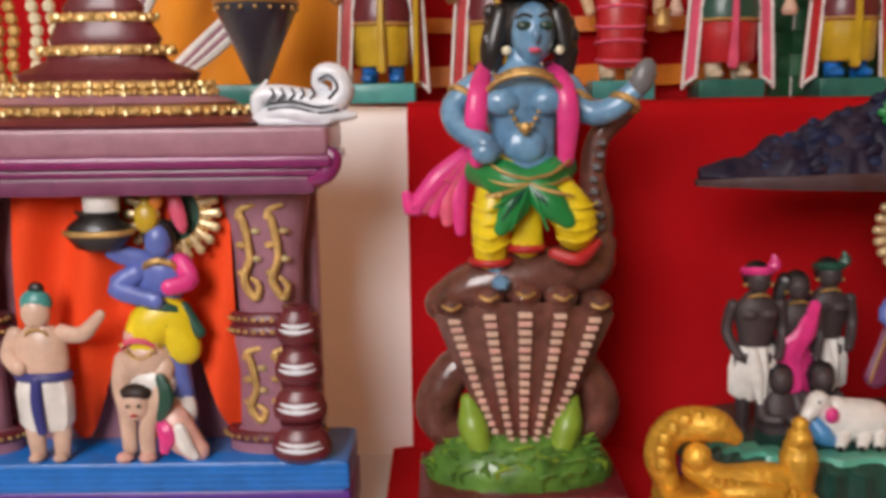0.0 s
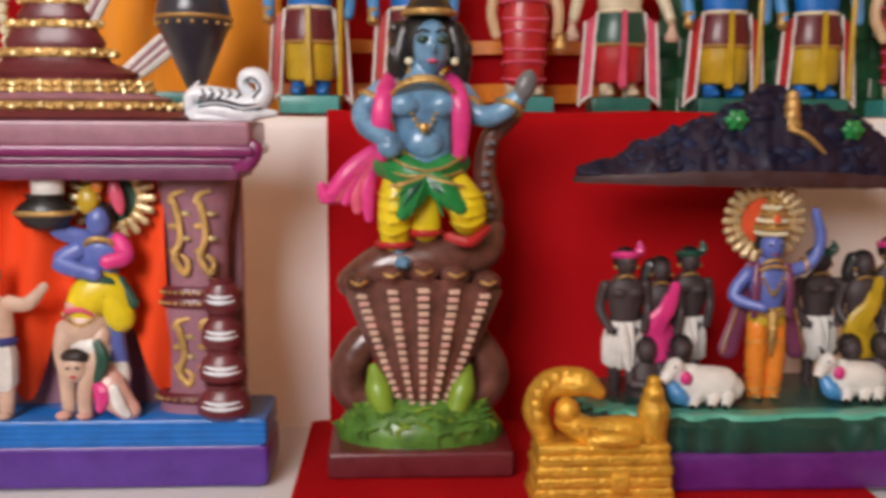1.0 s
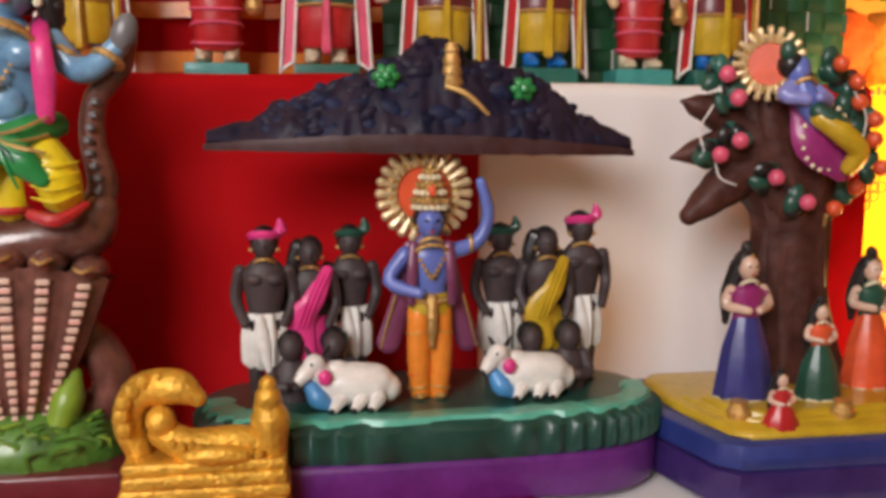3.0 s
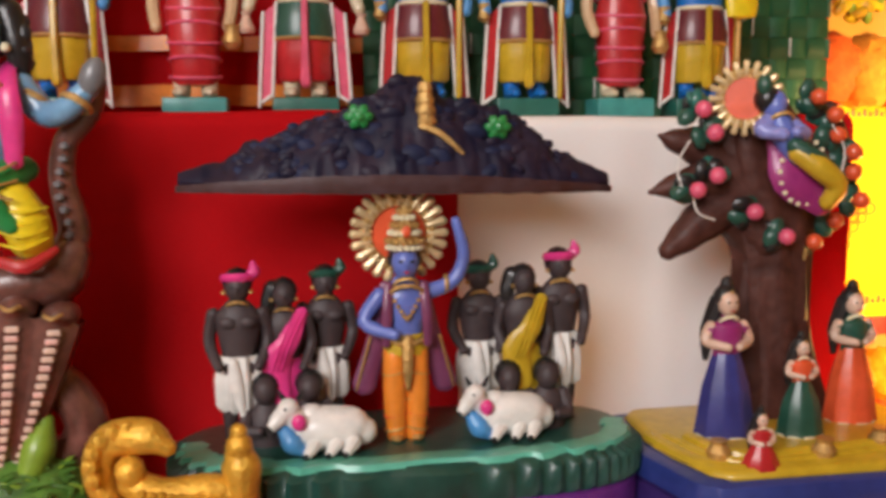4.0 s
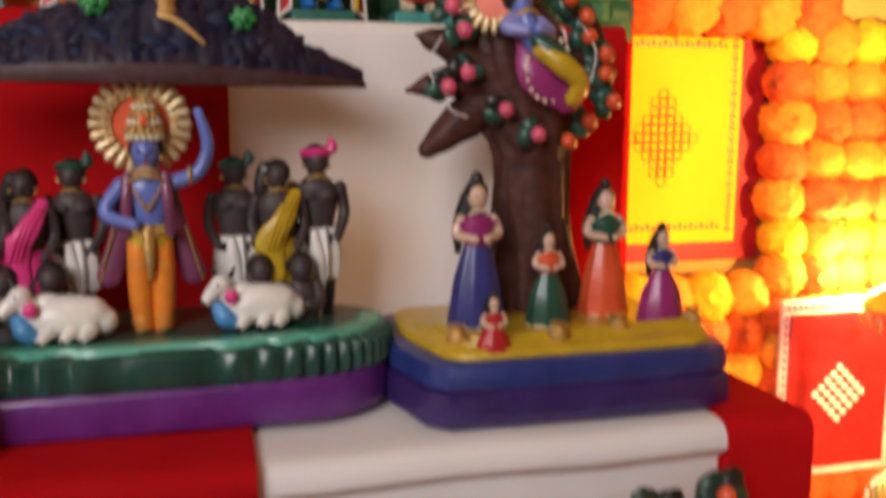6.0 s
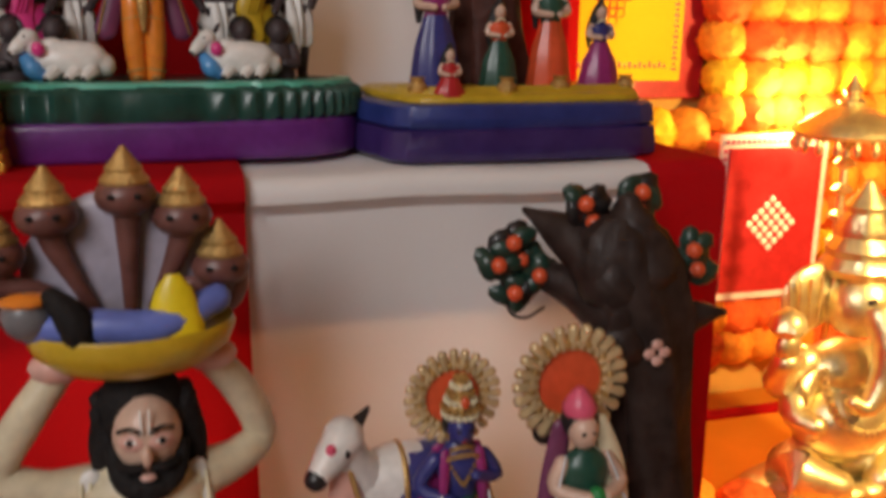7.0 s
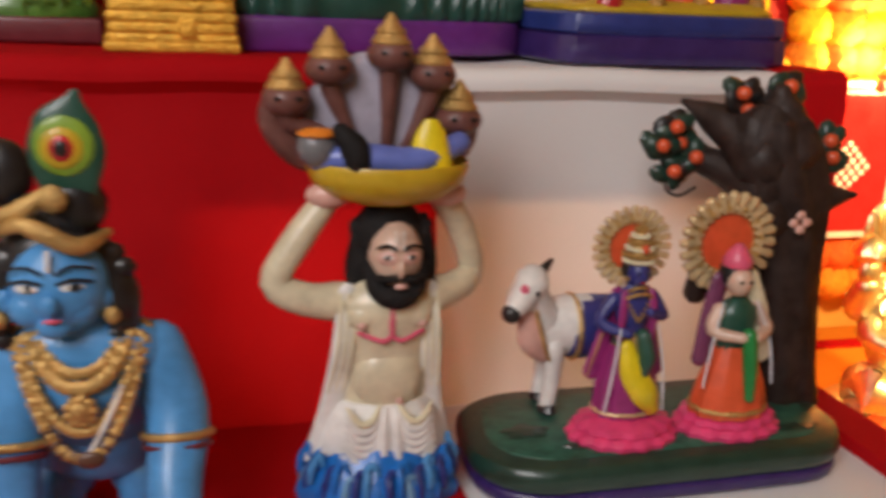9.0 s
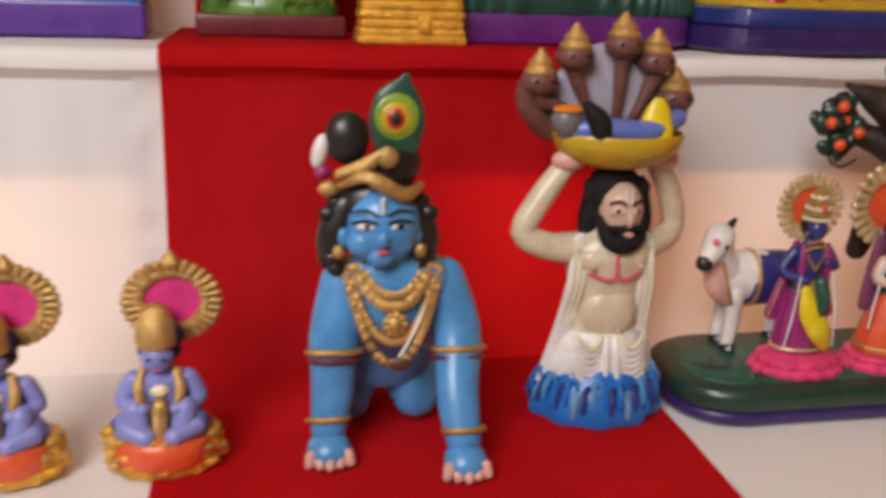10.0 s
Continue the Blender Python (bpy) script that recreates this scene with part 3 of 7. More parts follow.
# cloths and strings hanging at the dark end of the upper step
sh = Shape()
sh.sheet([[(x, 1.015 - 0.008 * math.sin((x + 0.1 * z) * 70), z) for z in np.linspace(0.905, 1.25, 10)] for x in np.linspace(-0.33, -0.10, 40)], SAFFRON_CLOTH, 0.002)
sh.thing("saffron_cloth", (-0.2, 1.015, 0.905), "saffron orange satin cloth hanging in soft folds", "cloth")
for x0, x1, name in ((-0.262, -0.205, "white_scarf"), (-0.352, -0.325, "white_scarf")):
    sh = Shape()
    for k in range(5):
        sh.tube([(x0 + 0.006 * k - 0.02, 0.900, 0.918 + 0.004 * k), (x0 + 0.02 + 0.006 * k, 0.895, 0.955), (x1 + 0.006 * k + 0.03, 0.905, 1.02), (x1 + 0.05 + 0.006 * k, 0.93, 1.08)], (0.006, 0.0048, 0.0045, 0.0045), "white" if k % 2 == 0 else "mauve", seg=8)
    sh.thing(name, (x0, 0.9, 0.9035), "white and mauve striped scarf hanging in a bundle", "scarf", "striped scarves")
for x, col in ((-0.402, "pearl"), (-0.385, "pearl"), (-0.425, "gold"), (-0.440, "gold")):
    string = holder("bead_string", (x, 0.925, 0.9035), "hanging string of %s beads" % ("cream" if col == "pearl" else "dull gilt"), "bead string", "bead strings")
    for k in range(24):
        Shape().ball((x + 0.002 * math.sin(k * 1.3), 0.925, 0.910 + k * 0.0115), 0.0065, col, seg=8).part("bead", string)


# ---- temple set on the middle step ----
Z = 0.6035
tc = holder("toy_temple", (-0.245, 0.72, Z), "mauve clay temple with maroon dome on a blue and violet base", "temple model")
TX = -0.245
Shape().slab((TX, 0.715, Z - 0.008), (0.352, 0.115, 0.034), "violet", 0.004).part("lower_plinth", tc)
sh = Shape()
sh.slab((TX, 0.715, Z + 0.026), (0.350, 0.113, 0.022), "blue", 0.004)
for k in range(4):
    sh.tube([(TX - 0.174, 0.6585, Z + 0.030 + k * 0.005), (TX + 0.174, 0.6585, Z + 0.030 + k * 0.005)], 0.0012, "blue", seg=6, fine=2)
sh.part("upper_plinth", tc)
P = Z + 0.048
Shape().slab((TX, 0.752, P), (0.30, 0.022, 0.205), "mauve", 0.003).part("back_panel", tc)
sh = Shape()
sh.sheet([[(x, 0.710 - 0.012 * math.sin((x + 0.18 * (0.86 - z)) * 120) - 0.005 * math.sin(x * 47) , z) for z in np.linspace(0.69 + 0.03 * math.sin(i * 0.25), 0.858, 9)] for i, x in enumerate(np.linspace(-0.318, -0.155, 72))], ORANGE_CLOTH, 0.003)
sh.part("curtain", tc, "bright orange satin curtain")
for sx in (-1, 1):
    x = TX + sx * 0.116
    sh = Shape()
    sh.lathe((x, 0.715, P), [(0.036, 0), (0.036, 0.010), (0.027, 0.016), (0.026, 0.06), (0.029, 0.085), (0.024, 0.105), (0.026, 0.15), (0.030, 0.175), (0.034, 0.20)], "mauve", sy=0.85, seg=24)
    for zz, rr in ((0.012, 0.034), (0.093, 0.029), (0.102, 0.028)):
        sh.hoop((x, 0.715, P + zz), rr, 0.005, "maroon", turn=(90, 0, 0), sz=0.85)
        for a in range(180, 361, 12):
            sh.ball((x + (rr + 0.0045) * math.cos(radians(a)), 0.715 + (rr + 0.0045) * 0.85 * math.sin(radians(a)), P + zz), (0.0026, 0.0026, 0.0018), "gold", seg=6)
    for z0, z1, front in ((0.118, 0.186, 0.689), (0.024, 0.080, 0.692)):
        for u in (-0.012, 0.009):
            d = z1 - z0
            sh.tube([(x + u + 0.005, front, P + z1), (x + u - 0.005, front, P + z1 - 0.06 * d), (x + u - 0.002, front, P + z1 - 0.2 * d), (x + u + 0.001, front, P + z0 + 0.45 * d), (x + u - 0.004, front, P + z0 + 0.2 * d), (x + u + 0.004, front, P + z0), (x + u + 0.007, front, P + z0 + 0.14 * d), (x + u + 0.002, front, P + z0 + 0.22 * d)], (0.0018, 0.0028, 0.0032, 0.0028, 0.0032, 0.0030, 0.0026, 0.0018), "gold", seg=8)
            for k in range(5):
                sh.ball((x + u + (0.006 if k % 2 else -0.005), front, P + z0 + d * (0.28 + 0.15 * k)), (0.0042, 0.002, 0.0028), "brass" if k % 2 else "gold", seg=6)
    sh.part("column", tc, "mauve column with gilt scrolls")
for w, zz, h, col in ((0.316, 0.196, 0.013, "plum"), (0.326, 0.209, 0.006, "aubergine"), (0.342, 0.215, 0.008, "aubergine"), (0.336, 0.223, 0.019, "mauve")):
    Shape().slab((TX, 0.715, P + zz), (w, 0.118 + (w - 0.318), h), col, 0.003).part("moulding", tc, col + " moulding of the cornice" if col == "mauve" else "dark purple moulding of the cornice")
for sx in (-1, 1):
    sh = Shape()
    sh.tube([(TX + sx * 0.156, 0.660, P + 0.206), (TX + sx * 0.166, 0.655, P + 0.210), (TX + sx * 0.171, 0.655, P + 0.220), (TX + sx * 0.166, 0.654, P + 0.227)], (0.005, 0.0065, 0.0065, 0.003), "aubergine", seg=10)
    sh.part("corner_scroll", tc, "purple scroll at the end of the cornice")
sh = Shape()
zz = P + 0.242
for r, r2, h, col in ((0.122, 0.112, 0.008, "maroon"), (0.102, 0.098, 0.007, "gold"), (0.092, 0.080, 0.007, "mauve"), (0.076, 0.076, 0.004, "gold"), (0.074, 0.072, 0.006, "gold"), (0.066, 0.044, 0.018, "maroon"), (0.048, 0.046, 0.007, "gold"), (0.040, 0.035, 0.016, "maroon"), (0.037, 0.035, 0.006, "gold"), (0.029, 0.024, 0.013, "maroon"), (0.026, 0.024, 0.006, "gold"), (0.018, 0.014, 0.018, "maroon"), (0.016, 0.010, 0.02, "gold")):
    sh.lathe((TX + 0.006, 0.715, zz), [(r * 0.97, 0), (r * 1.02, h * 0.3), (r2 * 1.02, h * 0.8), (r2 * 0.96, h)], col, sy=0.55, seg=40)
    if col == "gold" and r > 0.02:
        count = max(12, int(r * 420))
        for k in range(count + 1):
            a = radians(180 + 180 * k / count)
            sh.ball((TX + 0.006 + r * 1.02 * math.cos(a), 0.715 + r * 0.56 * math.sin(a), zz + h * (0.35 + 0.3 * (k % 2))), (0.0026, 0.0026, 0.0030), "brass" if k % 3 == 0 else "gold", seg=6)
    zz += h
sh.part("dome", tc, "maroon tiered dome with gilt mouldings")
x, y = -0.105, 0.668
for k in range(4):
    r = 0.0215 - 0.0022 * k
    z = P + k * 0.029
    sh = Shape()
    sh.lathe((x, y, z), [(r * 0.7, 0), (r, 0.005), (r * 1.04, 0.012), (r * 0.9, 0.020), (r * 0.66, 0.025), (r * 0.74, 0.029)], "maroon", seg=20)
    pot = sh.part("pot", tc, "glossy maroon clay pot with a silver stroke")
    sh = Shape()
    for lift, wide in ((0.0110, 50), (0.0150, 44)):
        rr = r * (1.02 if lift < 0.015 else 0.97)
        sh.tube([(x + rr * math.cos(radians(270 + wide * u)), y + rr * math.sin(radians(270 + wide * u)), z + lift + 0.0015 * u * u) for u in (-1, -0.5, 0, 0.5, 1)], (0.0006, 0.0015, 0.0019, 0.0013, 0.0005), "silver_white", seg=7)
    sh.part("silver_stroke", pot, "silver painted stroke")
# flute player with a pot, standing on a helper, and a stout child beside them
sh = Shape()
sh.ball((-0.219, 0.684, P + 0.074), (0.021, 0.019, 0.021), "flesh")
sh.ball((-0.222, 0.680, P + 0.092), (0.013, 0.013, 0.010), "blush", seg=10)
sh.ball((-0.214, 0.680, P + 0.058), (0.018, 0.018, 0.014), "white", seg=12)
sh.tube([(-0.234, 0.682, P + 0.074), (-0.237, 0.676, P + 0.058), (-0.234, 0.674, P + 0.036), (-0.234, 0.676, P + 0.008)], (0.009, 0.008, 0.007, 0.006), "flesh", seg=10)
sh.tube([(-0.206, 0.678, P + 0.070), (-0.210, 0.668, P + 0.048), (-0.218, 0.666, P + 0.026), (-0.219, 0.668, P + 0.006)], (0.009, 0.008, 0.0065, 0.006), "flesh", seg=10)
for px in (-0.236, -0.219):
    sh.ball((px, 0.664, P + 0.004), (0.007, 0.010, 0.004), "blush", seg=8)
sh.ball((-0.225, 0.664, P + 0.044), (0.011, 0.010, 0.012), "flesh", seg=12)
sh.ball((-0.224, 0.666, P + 0.053), (0.013, 0.011, 0.007), "dark_bark", seg=12)
for sx in (-1, 1):
    sh.ball((-0.225 + sx * 0.004, 0.6545, P + 0.045), (0.0022, 0.0015, 0.0012), "black", seg=6)
sh.ball((-0.225, 0.654, P + 0.038), (0.003, 0.0015, 0.0012), "red", seg=6)
for k in range(9):
    u = -1 + k / 4
    sh.ball((-0.220 + 0.013 * u, 0.667, P + 0.078 + 0.010 * u * u), 0.0022, "gold", seg=6)
sh.hoop((-0.222, 0.674, P + 0.084), 0.012, 0.0022, "rose", turn=(50, 0, 0), seg=16, side=6)
sh.tube([(-0.204, 0.682, P + 0.036), (-0.198, 0.674, P + 0.022), (-0.184, 0.674, P + 0.006)], (0.012, 0.015, 0.010), "blush", seg=12)
sh.tube([(-0.208, 0.668, P + 0.030), (-0.203, 0.660, P + 0.022), (-0.206, 0.662, P + 0.010)], (0.005, 0.007, 0.004), "pink", seg=8)
sh.tube([(-0.194, 0.662, P + 0.026), (-0.190, 0.660, P + 0.014), (-0.184, 0.664, P + 0.005)], (0.005, 0.006, 0.004), "white", seg=8)
sh.tube([(-0.206, 0.664, P + 0.064), (-0.202, 0.662, P + 0.050), (-0.208, 0.664, P + 0.034)], (0.004, 0.006, 0.004), "dark_green", seg=8)
sh.part("helper_figure", tc, "crouching flesh-coloured clay helper figure")
sh = Shape()
sh.tube([(-0.196, 0.694, P + 0.01), (-0.198, 0.690, P + 0.05), (-0.204, 0.690, P + 0.085)], (0.010, 0.012, 0.014), "periwinkle")
sh.ball((-0.198, 0.688, P + 0.035), (0.014, 0.012, 0.018), "white")
sh.tube([(-0.222, 0.686, P + 0.075), (-0.214, 0.682, P + 0.100), (-0.200, 0.686, P + 0.105), (-0.190, 0.684, P + 0.082)], (0.016, 0.017, 0.017, 0.013), "yellow")
sh.hoop((-0.206, 0.690, P + 0.112), 0.017, 0.005, "dark_green", turn=(80, 15, 0))
sh.tube([(-0.190, 0.684, P + 0.112), (-0.178, 0.680, P + 0.095)], (0.006, 0.005), "dark_green")
sh.tube([(-0.208, 0.690, P + 0.112), (-0.206, 0.690, P + 0.140), (-0.204, 0.690, P + 0.150)], (0.015, 0.019, 0.010), "periwinkle", flat=0.7)
sh.tube([(-0.222, 0.684, P + 0.138), (-0.236, 0.680, P + 0.128), (-0.206, 0.668, P + 0.120)], (0.008, 0.008, 0.006), "periwinkle")
sh.tube([(-0.190, 0.688, P + 0.145), (-0.182, 0.676, P + 0.134), (-0.196, 0.666, P + 0.130)], (0.008, 0.007, 0.006), "pink")
sh.tube([(-0.218, 0.690, P + 0.147), (-0.238, 0.684, P + 0.155), (-0.243, 0.684, P + 0.168)], (0.008, 0.007, 0.006), "periwinkle")
sh.hoop((-0.204, 0.682, P + 0.142), 0.011, 0.0025, "gold", turn=(55, 0, 0))
sh.ball((-0.205, 0.684, P + 0.161), (0.010, 0.011, 0.013), "periwinkle")
sh.ball((-0.205, 0.690, P + 0.165), (0.013, 0.012, 0.013), "black")
sh.ball((-0.212, 0.682, P + 0.178), (0.009, 0.008, 0.011), "mustard")
sh.halo((-0.196, 0.700, P + 0.180), 0.035, "dark_green", "gold", 20)
for px, pz, col in ((-0.212, 0.186, "mustard"), (-0.205, 0.190, "orange"), (-0.214, 0.178, "orange"), (-0.207, 0.180, "gold")):
    sh.ball((px, 0.684, P + pz), (0.0055, 0.005, 0.0060), col, seg=8)
sh.ball((-0.190, 0.688, P + 0.182), (0.006, 0.006, 0.016), "rose", turn=(0, -12, 0))
sh.lathe((-0.246, 0.680, P + 0.154), [(0.005, 0), (0.017, 0.004), (0.024, 0.013), (0.022, 0.020), (0.014, 0.026), (0.017, 0.030)], "black")
sh.hoop((-0.246, 0.680, P + 0.169), 0.0238, 0.0022, "gold", turn=(90, 0, 0))
sh.lathe((-0.243, 0.680, P + 0.180), [(0.010, 0), (0.013, 0.004), (0.0135, 0.016), (0.011, 0.022), (0.004, 0.024)], "white")
sh.part("pot_bearer_figure", tc, "blue clay figure with halo lifting a black pot")
sh = Shape()
x, y = -0.294, 0.676
for sx in (-1, 1):
    sh.tube([(x + sx * 0.009, y, P + 0.004), (x + sx * 0.010, y, P + 0.03), (x + sx * 0.009, y, P + 0.055)], (0.006, 0.008, 0.011), "flesh")
    sh.ball((x + sx * 0.009, y - 0.006, P + 0.003), (0.006, 0.010, 0.004), "flesh", seg=8)
sh.lathe((x, y, P + 0.024), [(0.016, 0), (0.020, 0.006), (0.021, 0.03), (0.018, 0.042)], "white", sy=0.75, folds=8, depth=0.05)
sh.hoop((x, y, P + 0.065), 0.018, 0.004, "indigo", turn=(90, 0, 0), sz=0.75)
sh.tube([(x - 0.002, y - 0.015, P + 0.064), (x - 0.002, y - 0.017, P + 0.045), (x, y - 0.017, P + 0.026)], (0.004, 0.005, 0.004), "indigo")
sh.lathe((x, y, P + 0.064), [(0.018, 0), (0.020, 0.01), (0.019, 0.028), (0.010, 0.038)], "flesh", sy=0.75)
sh.tube([(x - 0.018, y, P + 0.095), (x - 0.024, y, P + 0.08), (x - 0.014, y - 0.014, P + 0.073)], (0.007, 0.007, 0.006), "flesh")
sh.tube([(x + 0.016, y, P + 0.096), (x + 0.032, y - 0.004, P + 0.096), (x + 0.046, y - 0.004, P + 0.110)], (0.007, 0.006, 0.004), "flesh")
sh.ball((x - 0.001, y - 0.003, P + 0.112), (0.011, 0.011, 0.013), "flesh")
sh.ball((x - 0.001, y, P + 0.119), (0.012, 0.012, 0.010), "teal")
sh.ball((x, y, P + 0.129), (0.006, 0.006, 0.005), "black")
sh.hoop((x, y - 0.006, P + 0.092), 0.009, 0.0012, "gold", turn=(40, 0, 0), sz=1.3)
sh.part("stout_child_figure", tc, "clay child figure in a white wrap with teal cap")

tc.scale, tc.location = (0.985, 0.626, 1.0), (-0.244, 0.664, Z)

# silver scroll-shaped ornament resting on the cornice
sh = Shape()
bx, by, bz = -0.099, 0.648, P + 0.2425
sh.slab((bx - 0.004, by, bz), (0.056, 0.018, 0.005), "silver_white", 0.002, round_=0.007)
sh.tube([(bx - 0.031, by, bz + 0.010), (bx - 0.029, by, bz + 0.020), (bx - 0.014, by, bz + 0.021), (bx + 0.004, by, bz + 0.016), (bx + 0.020, by, bz + 0.014), (bx + 0.029, by, bz + 0.022), (bx + 0.026, by, bz + 0.034), (bx + 0.015, by, bz + 0.036), (bx + 0.011, by, bz + 0.028), (bx + 0.017, by, bz + 0.024)], (0.005, 0.006, 0.007, 0.009, 0.009, 0.008, 0.007, 0.006, 0.004, 0.003), "silver_white", seg=12)
sh.tube([(bx - 0.030, by, bz + 0.004), (bx - 0.012, by - 0.004, bz + 0.009), (bx + 0.010, by - 0.004, bz + 0.006), (bx + 0.036, by, bz + 0.006)], (0.006, 0.007, 0.007, 0.003), "silver_white", seg=10)
sh.tube([(bx - 0.030, by, bz + 0.020), (bx - 0.024, by, bz + 0.031)], (0.005, 0.001), "silver_white", seg=8)
for lift in (0.009, 0.013):
    sh.tube([(bx - 0.022, by - 0.0085, bz + lift + 0.002), (bx - 0.004, by - 0.0105, bz + lift + 0.003), (bx + 0.012, by - 0.0095, bz + lift - 0.001), (bx + 0.026, by - 0.007, bz + lift + 0.001)], 0.0010, "gunmetal", seg=6)
for k in range(5):
    sh.tube([(bx - 0.022 + k * 0.007, by - 0.0075, bz + 0.017), (bx - 0.018 + k * 0.007, by - 0.0090, bz + 0.021), (bx - 0.020 + k * 0.007, by - 0.0070, bz + 0.025)], 0.0009, "gunmetal", seg=5)
sh.tube([(bx + 0.020, by - 0.0090, bz + 0.018), (bx + 0.026, by - 0.0080, bz + 0.026), (bx + 0.020, by - 0.0070, bz + 0.034), (bx + 0.013, by - 0.0055, bz + 0.031)], 0.0009, "gunmetal", seg=5)
sh.thing("silver_ornament", (bx, by, bz), "silver painted scroll ornament resting on the temple cornice", "ornament")


# ---- dancer on a five-hooded serpent ----
sh = Shape()
kx, ky = 0.056, 0.677
sh.slab((kx, ky - 0.003, 0.5985), (0.156, 0.092, 0.022), "maroon", 0.003)
rng = random.Random(4)
sh.lathe((kx, ky, 0.6205), [(0.073, 0), (0.074, 0.008), (0.066, 0.020), (0.052, 0.030), (0.030, 0.036)], "turf", sy=0.56, seg=44, folds=21, depth=0.03)
for k in range(70):
    a = rng.uniform(180, 360)
    r = rng.uniform(0.62, 1.0)
    px, py = kx + 0.072 * r * math.cos(radians(a)), ky + 0.040 * r * math.sin(radians(a))
    pz = 0.6225 + (1 - r) * 0.05
    sh.tube([(px, py, pz), (px + rng.uniform(-0.006, 0.006), py - 0.003, pz + 0.010), (px + rng.uniform(-0.012, 0.012), py - 0.005, pz + 0.014)], (0.0026, 0.0022, 0.0008), rng.choice(("turf", "lime", "turf", "turf")), seg=5, fine=2)
for sx in (-1, 1):
    sh.tube([(kx + sx * 0.010, ky + 0.010, 0.640), (kx + sx * 0.052, ky + 0.012, 0.650), (kx + sx * 0.064, ky + 0.012, 0.672), (kx + sx * 0.050, ky + 0.012, 0.700), (kx + sx * 0.030, ky + 0.014, 0.712)], (0.014, 0.017, 0.017, 0.016, 0.014), "chestnut", seg=12)
    sh.tube([(kx + sx * 0.030, ky - 0.020, 0.646), (kx + sx * 0.036, ky - 0.014, 0.664), (kx + sx * 0.040, ky - 0.008, 0.682)], (0.009, 0.012, 0.006), "lime", seg=10)
hood = []
for i in range(9):
    t = i / 8
    z = 0.640 + 0.112 * t
    w = 0.014 + 0.053 * t ** 0.8
    row = []
    for j in range(25):
        u = -1 + 2 * j / 24
        row.append((kx + 0.002 + w * u, ky - 0.030 + 0.014 * (1 - t) + 0.010 * u * u - 0.003 * abs(math.cos(u * math.pi * 2.5)), z + 0.010 * t * (1 - u * u) + 0.006 * t * abs(math.cos(u * math.pi * 2.5))))
    hood.append(row)
sh.sheet(hood, "chestnut", 0.020)
for n in range(5):
    u = -0.80 + 0.40 * n
    for k in range(17):
        t = 0.06 + 0.88 * k / 16
        w = 0.014 + 0.053 * t ** 0.8
        sz = 0.0032 + (0.0050 if n == 2 else 0.0040) * t
        sh.slab((kx + 0.002 + w * u, ky - 0.0335 + 0.014 * (1 - t) + 0.010 * u * u, 0.638 + 0.112 * t + 0.010 * t * (1 - u * u)), (sz * 1.35, 0.0040, 0.0042), "flesh" if k % 3 else "blush", 0.0010)
    w = 0.067
    hx, hz = kx + 0.002 + w * u, 0.752 + 0.014 * (1 - u * u)
    sh.ball((hx, ky - 0.020 + 0.012 * u * u, hz + 0.002), (0.014, 0.018, 0.010), "chestnut", seg=12)
    sh.tube([(hx - 0.006, ky - 0.036, hz + 0.006), (hx, ky - 0.040, hz + 0.004), (hx + 0.006, ky - 0.036, hz + 0.006)], 0.0014, "gold", seg=6)
sh.tube([(kx - 0.058, ky, 0.756), (kx - 0.03, ky - 0.004, 0.772), (kx + 0.012, ky - 0.004, 0.778), (kx + 0.05, ky, 0.784), (kx + 0.062, ky + 0.004, 0.800)], (0.015, 0.020, 0.021, 0.020, 0.013), "chestnut", seg=12)
sh.tube([(kx + 0.050, ky + 0.006, 0.790), (kx + 0.062, ky + 0.012, 0.815), (kx + 0.056, ky + 0.012, 0.850), (kx + 0.060, ky + 0.010, 0.880), (kx + 0.078, ky + 0.004, 0.900), (kx + 0.086, ky, 0.922)], (0.014, 0.012, 0.010, 0.009, 0.008, 0.006), "chestnut", seg=12)
for k in range(9):
    sh.ball((kx + 0.058 + 0.003 * math.sin(k), ky - 0.001, 0.805 + k * 0.009), (0.004, 0.004, 0.003), "grey", seg=6)
# legs, dhoti, sash
sh.tube([(kx - 0.016, ky - 0.010, 0.776), (kx - 0.018, ky - 0.014, 0.786)], (0.008, 0.009), "dusk_blue", seg=8)
sh.ball((kx - 0.015, ky - 0.022, 0.777), (0.008, 0.014, 0.006), "dusk_blue", seg=10)
sh.tube([(kx - 0.022, ky - 0.012, 0.795), (kx - 0.021, ky - 0.012, 0.825), (kx - 0.013, ky - 0.004, 0.858)], (0.0125, 0.0150, 0.0165), "yellow", seg=14)
sh.tube([(kx + 0.040, ky - 0.016, 0.812), (kx + 0.036, ky - 0.020, 0.828), (kx + 0.014, ky - 0.004, 0.852)], (0.0145, 0.0165, 0.0165), "yellow", seg=14)
sh.tube([(kx + 0.006, ky - 0.014, 0.850), (kx + 0.005, ky - 0.018, 0.825), (kx + 0.004, ky - 0.016, 0.804)], (0.009, 0.010, 0.012), "yellow", seg=10, flat=0.5)
for px, pz, r in ((-0.022, 0.792, 0.0145), (0.004, 0.802, 0.0125)):
    sh.hoop((kx + px, ky - 0.013, pz), r, 0.003, "red", turn=(90, 0, 0), seg=18, side=6)
